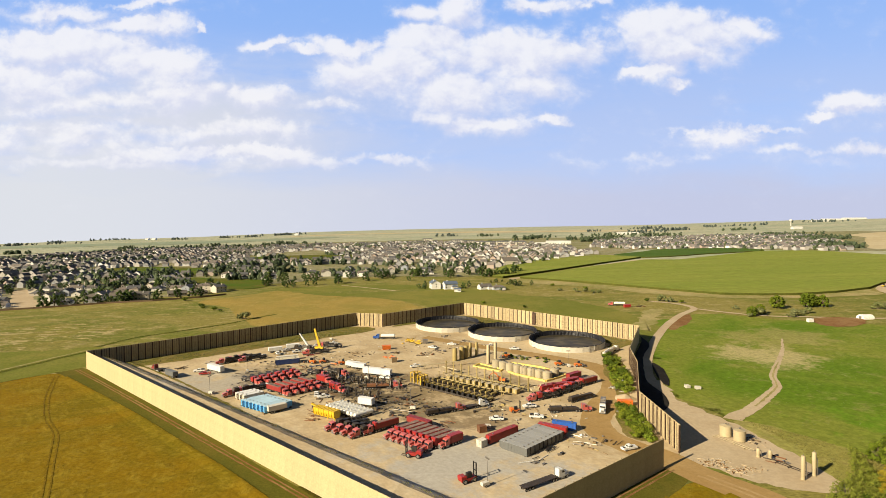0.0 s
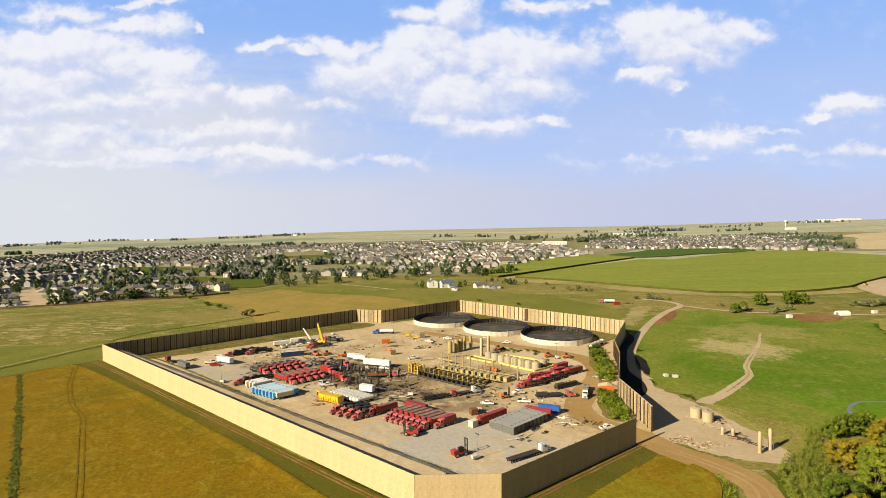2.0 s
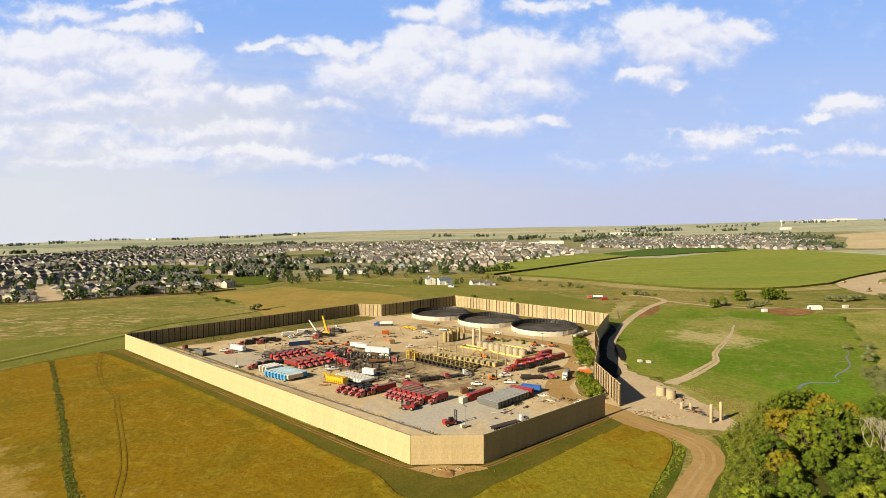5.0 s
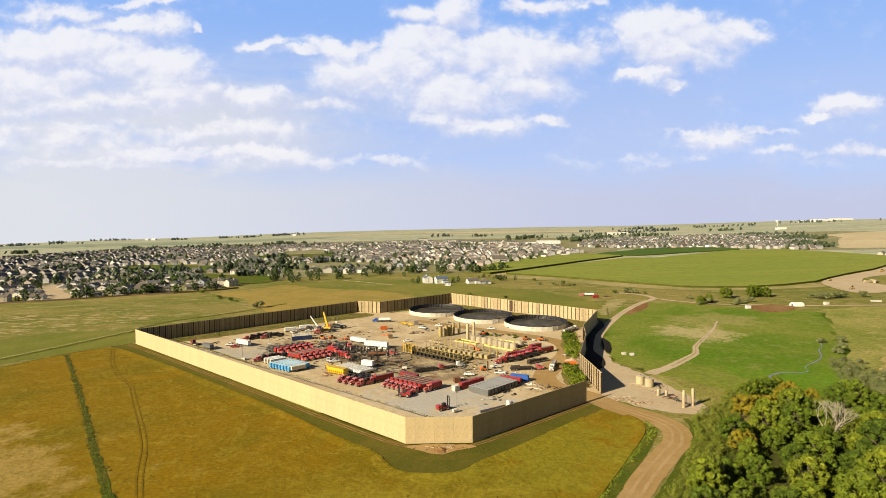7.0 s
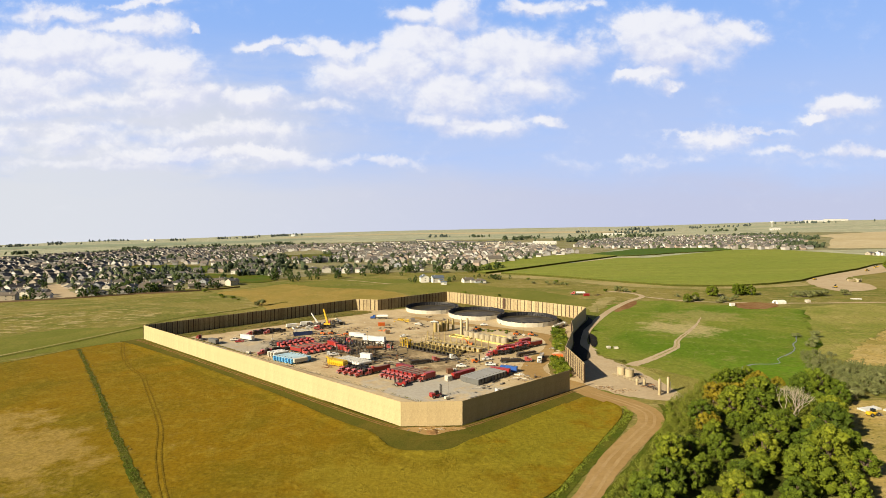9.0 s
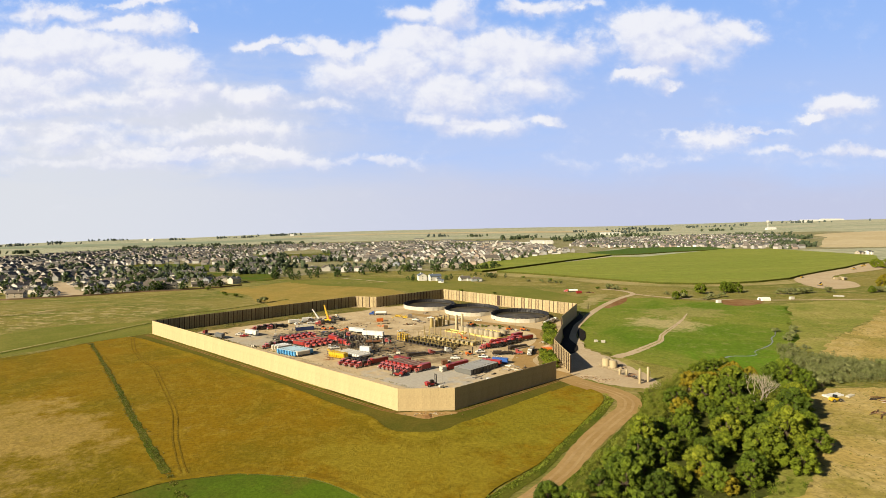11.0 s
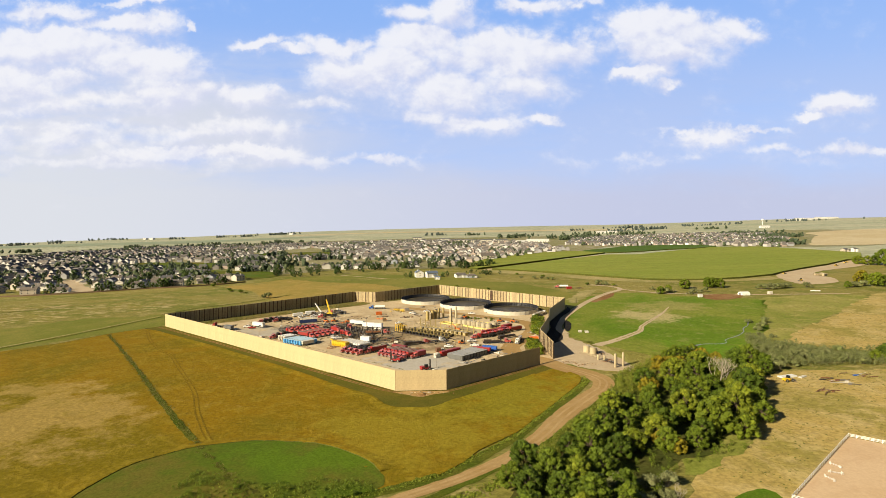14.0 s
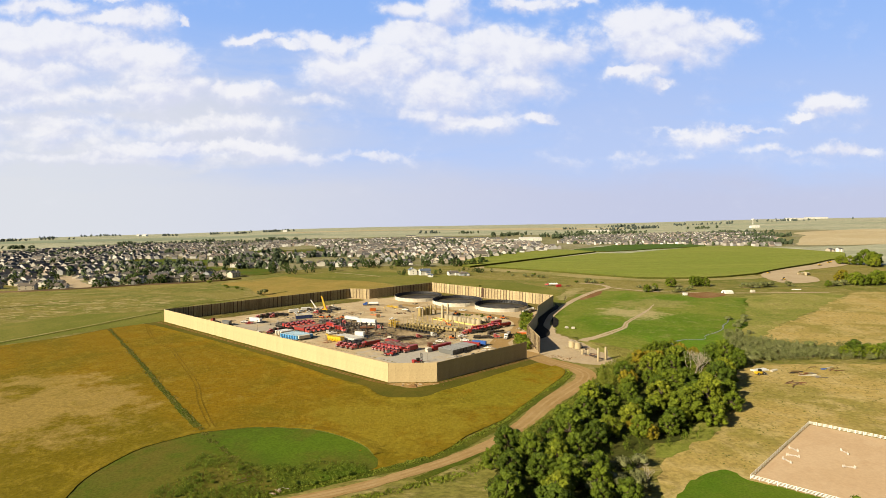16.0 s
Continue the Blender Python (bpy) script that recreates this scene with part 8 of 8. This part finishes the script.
def far_trees(name, label, places, size, mat=None):
    m = Mesh()
    for x, y in places:
        s = size * HR.uniform(0.6, 1.25)
        z = h(x, y)
        for k in range(3):
            a = HR.uniform(0, 6.28)
            p = (x + math.cos(a) * s * 0.2, y + math.sin(a) * s * 0.2, z + s * (0.28 + 0.25 * k))
            lump(m, p, s * (0.36 - 0.06 * k), 1.0)
            leaf_cloud(m, p, s * (0.36 - 0.05 * k), 4, s * 0.1, 0.9)
    ob = new(name, leaf_mesh(m, name, mat or M_HAZYLEAF))
    return tagged(ob, label, "trees", "", "stuff")


far_trees("garden_trees", "crowd of far dark green garden trees", [p for p in scatter(TOWN, 4600, 7.5, 31) if noise.noise(Vector((p[0] * 0.009, p[1] * 0.006, 7))) > (0.08 if p[1] < 1000 else 0.12) and not any(in_poly(*p, o) for o in OPEN) and all(math.hypot(p[0] - a, p[1] - b) > 8 for a, b in taken)] + scatter(TOWN_R, 420, 16.0, 32) + [p for p in scatter([(-700, 590), (-425, 565), (-343, 600), (-262, 650), (-240, 720), (-245, 800), (-60, 790), (20, 810), (110, 915), (-200, 1000), (-640, 860)], 330, 12.0, 33) if all(math.hypot(p[0] - a, p[1] - b) > 9 for a, b in taken) and not any(in_poly(*p, o) for o in OPEN)], 9.0)
belts = ([(-991, 1698, 60, 26), (-1024, 1927, 90, 30), (-901, 1918, 120, 40), (-707, 1872, 60, 16), (-590, 1930, 110, 40), (340, 2150, 80, 30), (297, 2001, 40, 14), (190, 2471, 60, 12), (12, 2577, 60, 10), (520, 1880, 110, 55), (598, 1976, 40, 20), (1209, 3206, 130, 26),
          (1143, 2735, 110, 40), (1080, 1766, 100, 50), (998, 1484, 90, 55), (840, 1160, 60, 30), (789, 2884, 50, 10), (1299, 2399, 60, 14), (907, 2550, 100, 16), (-2300, 3830, 120, 22), (-1437, 3600, 60, 14), (-1258, 3542, 90, 16), (-1142, 3761, 60, 12), (-1050, 3816, 90, 26), (-1703, 3556, 60, 12),
          (-2485, 3572, 80, 12), (-2372, 3175, 200, 26), (-2424, 3074, 90, 16), (1600, 3100, 240, 30), (2300, 3300, 240, 30), (-1000, 1400, 90, 26), (-430, 830, 34, 8), (-380, 905, 40, 12), (-330, 990, 60, 14), (-200, 1010, 60, 14), (-470, 860, 60, 14), (-260, 860, 50, 14), (-700, 1250, 120, 30), (700, 2250, 160, 26),
          (487, 1751, 60, 34), (786, 2104, 40, 22), (838, 2051, 30, 16), (977, 1424, 44, 30), (846, 1200, 44, 34), (-345, 1145, 40, 26), (-1145, 1990, 44, 26), (-610, 2050, 60, 30), (-280, 763, 30, 12), (-900, 2090, 100, 24), (-1480, 1880, 70, 26), (-687, 950, 40, 16)])
spots = []
for x, y, s, n in belts:
    spots += [(x + HR.gauss(0, s * 0.5), y + HR.gauss(0, s * 0.18)) for _ in range(n)]
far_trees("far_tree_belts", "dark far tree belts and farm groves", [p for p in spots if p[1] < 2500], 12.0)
far_trees("skyline_groves", "dark farm groves on the far skyline", [p for p in spots if p[1] >= 2500], 14.0, M_HAZYGROVE)


def block(name, x, y, w, d, high, deg, label, wall, roof, floors=2):
    """A long building with rows of windows and a low roof."""
    root = thing(name, label, "building")
    m = Mesh()
    m.box(-w / 2, -d / 2, -2, w / 2, d / 2, high)
    part("wall", m, wall, root)
    m = Mesh()
    gable(m, -w / 2, w / 2, -d / 2, d / 2, high, d * 0.16, 0.6)
    part("roof", m, roof, root)
    wm = Mesh()
    wm.box(-1.1, -0.08, 0, 1.1, 0.02, 1.7)
    me = wm.done("window", M_GLASS)
    for f in range(floors):
        for k in range(max(2, int(w / 7))):
            part("window", me, (), root).location = (-w / 2 + 3 + k * (w - 6) / max(1, int(w / 7) - 1), -d / 2, 1.2 + f * high / floors)
    root.matrix_basis = Matrix.Translation((x, y, h(x, y) + 0.3)) @ Matrix.Rotation(radians(deg), 4, "Z")
    return root


for x, y in ((-60, 2000), (44, 1830), (77, 1740), (123, 1650), (175, 1660), (219, 1605)):
    block("apartment_block", x, y, 36, 15, 9, HR.uniform(-8, 8), "long beige apartment block at the town's edge", M_DIRTYW, M_GREY, 3)
for x, y, w, deg in ((270, 1530, 34, 5), (331, 1626, 60, 0), (355, 1618, 30, 0), (790, 2359, 90, 0), (1480, 2300, 40, 0)):
    block("long_shed", x, y, w, 18, 7, deg, "long white shed beyond the town", M_WHITE, M_WHITE, 1)
for x, y, w in ((2318, 3372, 90), (2560, 3600, 150), (2793, 3726, 160), (-960, 3600, 26), (-1958, 3638, 20), (-1905, 3620, 26)):
    block("far_shed", x, y, w, 25, 8, 0, "pale long building on the far skyline", M_WHITE, M_WHITE, 1)
M_DUSK = paint("blue_grey_roof", (0.0864, 0.1152, 0.1728), 0.8, 0, 0.1, 0.5)
for x, y, s, deg in ((-16, 634, 1.05, 100), (1, 628, 0.95, 20), (9, 602, 0.45, 0)):
    set_house(house(16, 10, 2, "white farmhouse with a blue-grey roof", False, 0.5, M_TRIM, M_DUSK), x, y, deg, s)
set_house(house(14, 9, 1, "low brown ranch house among trees", False, 0.4), 40, 622, 20, 1.0), set_house(house(15, 9, 1, "low pale ranch house among trees", True, 0.4), 55, 616, 10, 0.9)
set_house(house(18, 13, 2, "large pale house at the edge of the corn", False, 0.4), 105, 925, 10, 1.4)
for x, y in along([(-40, 632), (-5, 640), (25, 632), (70, 612), (85, 640), (60, 690)], 14, 26, 41):
    if all(math.hypot(x - a, y - b) > 11 for a, b in ((-16, 628), (2, 620), (10, 592), (40, 622), (55, 616))):
        grow(HR.choice(GARDEN), x, y, HR.uniform(0.45, 0.9), "garden tree round the farmhouse")


def barn(label):
    """A round-roofed white barn."""
    root = thing("barn", label, "barn")
    m = Mesh()
    arc = [(7 * math.cos(math.pi * k / 12), 1.2 + 4.8 * math.sin(math.pi * k / 12)) for k in range(13)]
    m.prism([(7, -0.5)] + arc + [(-7, -0.5)], "x", -9, 9)
    smooth(part("shell", m, M_WHITE, root), 35)
    m = Mesh()
    m.box(-9.08, -2.2, 0, -8.98, 2.2, 3.8)
    part("door", m, M_GREY, root)
    for k in range(7):
        m = Mesh()
        x = -8.4 + k * 2.8
        m.prism([(7.1, -0.4)] + [(7.1 * math.cos(math.pi * i / 12), 1.2 + 4.9 * math.sin(math.pi * i / 12)) for i in range(13)] + [(-7.1, -0.4)], "x", x - 0.06, x + 0.06)
        part("hoop", m, M_DIRTYW, root)
    return root


place(barn("white round-roofed fabric barn by the farm track"), 315, 423, 8, 0.05, False).scale = (0.5, 0.5, 0.55)
zone("bare_corral", [(270, 418), (282, 428), (300, 430), (311, 421), (302, 406), (284, 395), (268, 398)], M_SOIL, 0.22, "bare reddish soil corral", 1.5, 3.0, category="yard")
zone("dirt_mound", [(156, 408), (166, 424), (178, 438), (193, 450), (178, 417), (155, 392)], M_SOIL, 0.12, "bare reddish soil patch", 1.5, 3.0, category="yard")


def water_tower(label):
    root = thing("water_tower", label, "tower")
    m = Mesh()
    m.turned([(3.2, -3), (2.4, 3), (2.2, 26), (4, 29), (9.5, 33), (11, 37), (9.5, 41), (4, 43.5), (0.1, 44)], 20)
    smooth(part("bowl", m, M_WHITE, root), 50)
    m = Mesh()
    m.turned([(11.1, 36.8), (11.8, 36.8), (11.8, 37.2), (11.1, 37.2)], 20)
    part("catwalk", m, M_STEEL, root)
    return root


wt = water_tower("white bulb-shaped water tower on the far rise")
wt.matrix_basis = Matrix.Translation((1764, 2784, h(1764, 2784))) @ Matrix.Scale(0.72, 4)
zone("far_stubble", [(1150, 1500), (1296, 1738), (1700, 1850), (2200, 1700), (1500, 1150), (900, 1090), (960, 1250)], M_HAZYSTUBBLE, 0.5, "tan stubble field beyond the town", 10, 40, 150, category="field")
zone("far_straw", [(-900, 3200), (-200, 3300), (600, 2900), (1100, 2800), (900, 3100), (0, 3500), (-800, 3400)], M_HAZYSTUBBLE, 0.8, "pale straw field on the far slope", 20, 80, 200, category="field")
zone("far_green", [(-2600, 2600), (-1500, 2500), (-700, 2600), (-600, 2900), (-1600, 2950), (-2900, 3000)], M_HAZYGREEN, 0.8, "green pasture on the far slope", 20, 80, 200, category="field")
zone("park_green", OPEN[0], M_CIRCLE, 0.5, "open green park in the town", 3, 10, 60, category="park")
zone("park_green", OPEN[1], M_CIRCLE, 0.5, "open green strip behind the houses", 3, 10, 60, category="park")
zone("park_green", OPEN[3], M_CIRCLE, 0.5, "open green strip in the town", 3, 10, 60, category="park")
fence_line = [(-520, 497), (-458, 503), (-419, 514), (-386, 527), (-342, 550), (-301, 561), (-263, 582), (-243, 603)]
gf = thing("garden_fence", "brown board fence behind the gardens", "fence")
for k in range(len(fence_line) - 1):
    a, b = Vector(fence_line[k]), Vector(fence_line[k + 1])
    d = b - a
    for i in range(4):
        p, w = a + d * (i / 4), d.length / 4
        m = Mesh()
        m.box(0, -0.05, -0.3, w - 0.1, 0.05, 1.8), m.box(-0.08, -0.1, -0.3, 0.08, 0.1, 1.95)
        part("fence_panel", m, M_BROWNF, gf).matrix_basis = Matrix.Translation((p.x, p.y, h(p.x, p.y))) @ Matrix.Rotation(math.atan2(d.y, d.x), 4, "Z")
zone("town_lot", OPEN[4], M_GRAVEL, 0.4, "pale bare lot at the town's edge", 2, 5, category="yard")

# ---------------------------------------------------------------- pasture, riding arena and yard beyond the wood
zone("dry_pasture", [(178, 158), (205, 160), (250, 158), (330, 140), (330, 20), (220, -60), (110, -40), (76, 20), (92, 57), (114, 84), (134, 100), (150, 122)],
     M_PASTURE, 0.05, "dry tan pasture with green tufts", 2.0, 4.0, category="field")
zone("dry_slope", [(280, 192), (246, 204), (230, 226), (270, 265), (319, 306), (406, 385), (470, 420), (560, 330), (420, 180), (330, 170)], M_PASTURE, 0.05, "dry grassy slope above the willows", 5.0, 5.0, category="field")
zone("lawn", [(70, 10), (79, 24), (90, 35.5), (102, 41.5), (107, 34), (116, 26), (122, 18), (100, -10)], M_LAWN, 0.12, "short bright green lawn beside the arena", 1.6, 2.0, category="lawn")
zone("wood_edge_grass", [(152, 130), (143, 119), (131, 99), (111, 80), (102, 67), (89, 60), (84, 50), (96, 56), (110, 66), (124, 80), (138, 98), (148, 112), (158, 128)], M_SLOPE, 0.1, "greener rough grass along the wood", 2.5, 2.0, category="ground")
AA, AB = Vector((155.5, 76.5)), Vector((107.0, 34.5))
SIDE = Vector((0.755, -0.656)) * 44
zone("riding_arena", [AA, AB, AB + SIDE, AA + SIDE], M_SAND, 0.14, "raked pinkish sand riding arena", 0.0, 5, 0, False, category="arena")


def rail_fence(corners, label):
    """White posts with three rails each way."""
    root = thing("rail_fence", label, "fence")
    pm = Mesh()
    pm.box(-0.08, -0.08, -0.2, 0.08, 0.08, 1.45, 0.03)
    post = pm.done("post", M_WHITE)
    for k in range(len(corners)):
        a, b = corners[k], corners[(k + 1) % len(corners)]
        d = b - a
        n = round(d.length / 2.4)
        rm = Mesh()
        w = d.length / n
        for z in (0.35, 0.75, 1.15):
            rm.box(0.08, -0.03, z, w - 0.08, 0.03, z + 0.17)
        rail = rm.done("rail", M_WHITE)
        for i in range(n):
            p = a + d * (i / n)
            base = Matrix.Translation((p.x, p.y, h(p.x, p.y) + 0.14)) @ Matrix.Rotation(math.atan2(d.y, d.x), 4, "Z")
            part("post", post, (), root).matrix_basis = base
            slope = Matrix.Rotation(-math.atan2(plane_h(p.x + d.x, p.y + d.y) - plane_h(p.x, p.y), d.length), 4, "Y")
            part("rail", rail, (), root).matrix_basis = base @ slope
    return root


rail_fence([AA, AB, AB + SIDE, AA + SIDE], "white three-rail fence round the riding arena")


def jump(label):
    root = thing("riding_jump", label, "jump", "riding jumps")
    for s in (-1, 1):
        m = Mesh()
        m.box(-0.3, s * 1.9 - 0.05, 0, 0.3, s * 1.9 + 0.05, 0.12)
        m.box(-0.05, s * 1.9 - 0.05, 0, 0.05, s * 1.9 + 0.05, 1.5)
        m.box(-0.05, s * 2.5 - 0.05, 0, 0.05, s * 2.5 + 0.05, 1.2)
        for z in (0.3, 0.6, 0.9):
            m.box(-0.03, min(s * 1.9, s * 2.5), z, 0.03, max(s * 1.9, s * 2.5), z + 0.12)
        part("wing", m, M_WHITE, root)
    for z in (0.45, 0.8):
        m = Mesh()
        m.tube((0, -1.85, z), (0, 1.85, z), 0.06, n=6)
        part("pole", m, M_WHITE, root)
    return root


jp = place(jump("white riding jump with two poles"), 134, 54, 20, 0.14)
jp.scale = (0.75, 0.75, 0.75)
for x, y, a in ((130.5, 49, 60), (126, 45.5, 10), (150, 51, 0), (143, 40, 70)):
    again(jp, x, y, a, 0.14)

for x, y, k in ((126.5, 13.5, 1.1), (129.5, 11.5, 0.8)):
    grow(BUSHES[1], x, y, k * 2.0, "yellow-green bush beside the riding arena")
# the yard with old machines
place(wheel_loader(M_YELLOW, "yellow loader parked in the dry pasture"), 177, 143, 10, 0.05)
place(container(M_WHITE, "white sheeted stack in the pasture", 9.0, "sheeted_stack"), 181, 150, 15, 0.05).scale = (1.0, 1.3, 0.28)
place(container(M_DIRTYW, "pale low stack of boards", 5.0, "board_stack"), 188, 149, 30, 0.05).scale = (1.0, 0.6, 0.25)
junk = place(iron_pile("rusty old machinery in the pasture", (M_RUST, M_DARK), 12, 6, "machinery"), 198, 145, 10, 0.05)
place(iron_pile("grey pipes lying in the dry grass", (M_STEEL, M_DIRTYW), 8, 9, "pipe_pile"), 202, 139, 0, 0.05)
place(iron_pile("row of crates and barrels in the pasture", (M_RUST, M_DIRTYW, M_BLUE, M_WOOD), 9, 8, "barrel_row"), 217, 149, 10, 0.05)
place(iron_pile("brush heap in the dry grass", (M_WOOD, M_RUST), 12, 6, "brush_heap"), 184, 128, 20, 0.05)
place(iron_pile("grey brush and timber heap in the weeds", (M_WOOD, M_DITCH), 12, 3.5, "brush_heap"), -53, 41, 20, 0.1)
place(iron_pile("pale branches in the weeds", (M_WOOD, M_DEADWOOD), 8, 3.0, "brush_heap"), -40, 33, -40, 0.1)

# building site beyond the meadow
zone("building_site", [(445, 577), (474, 606), (535, 650), (596, 689), (660, 740), (693, 749), (642, 679), (593, 647), (555, 628), (522, 609), (496, 579), (492, 540), (474, 508), (445, 493), (423, 498), (428, 538)], M_GRAVEL, 0.3, "bare graded building site", 1.5, 5.0, category="yard")
site = place(wheel_loader(M_YELLOW, "yellow loader on the building site"), 464, 590, 30, 0.3)
for x, y, a in ((437, 519, 200), (442, 525, 60), (593, 671, 10), (641, 714, 90), (632, 706, 40)):
    again(site, x, y, a, 0.3)
bw = place(container(M_TAN, "tan block walls on the building site", 9.0, "block_wall"), 494, 570, 10, 0.3)
again(bw, 503, 572, 100, 0.3), again(bw, 498, 564, 40, 0.3)
for x, y, s in ((646, 680, 1.7), (652, 673, 1.6), (662, 670, 1.8), (658, 652, 1.7), (652, 640, 1.5), (672, 664, 1.7), (640, 690, 1.2), (487, 469, 1.3), (493, 465, 1.5), (504, 466, 1.5), (512, 470, 1.4), (520, 466, 1.4), (450, 462, 0.8), (497, 497, 1.1)):
    grow(RNG.choice(TREES), x, y, s, "large dark green tree beside the building site")
grow(YELLOW[0], 498, 503, 1.5, "bright yellow-green tree beside the building site"), grow(YELLOW[0], 489, 497, 1.2, "bright yellow-green tree beside the building site")
for x, y in ((356, 463), (362, 458), (367, 460), (372, 462), (380, 464), (387, 467), (411, 469), (458, 464), (464, 466), (474, 470)):
    grow(WILLOWS[0], x, y, 1.3, "grey-green bush by the farm track")
place(container(M_WHITE, "long low white trough in the pasture", 9.0, "trough"), 400, 441, -12, 0.05).scale = (1.0, 0.6, 0.35)
place(container(M_DIRTYW, "small pale shed by the barn", 4.0, "field_shed"), 344, 427, 10, 0.05)
place(container(M_WHITE, "small white box beside the corral", 4.0, "field_shed"), 266, 413, 10, 0.05)
for x, y, sc in ((778, 898, 0.9), (808, 914, 0.8)):
    set_house(KINDS[3], x, y, 20, sc, "white farmhouse beyond the corn")

# ---------------------------------------------------------------- the tall wall's pieces
WALLS = (RE, NR, NL, LL, F1, F2, F3, F4, FB, FC, FD, GE)
for k in range(len(WALLS) - 1):
    a, b = WALLS[k + 1], WALLS[k]
    tall_wall(f"wall_{k + 1}", a, b, "tall tan panel wall on brown steel posts round the pad")


def wall_gate(f, label):
    """A dark steel leaf set in the back wall, proud of the panels, with cross bars; f: how far along from F3 to F4."""
    a, b = Vector(F3), Vector(F4)
    p, d = a + (b - a) * f, b - a
    root = tagged(new("door_1"), label, "gate", "", "structure")
    root.matrix_basis = Matrix.Translation((p.x, p.y, h(p.x, p.y))) @ Matrix.Rotation(math.atan2(d.y, d.x), 4, "Z")
    m = Mesh()
    m.box(-1.5, -0.62, 0, 1.5, -0.46, WALL_H - 0.3)
    part("leaf", m, M_POST, root)
    for z in (0.6, 4.6, 8.6):
        m = Mesh()
        m.box(-1.55, -0.72, z, 1.55, -0.62, z + 0.25)
        part("bar", m, M_BLACK, root)
    return root


wall_gate(0.465, "tall dark rust-brown gate leaf in the back wall")
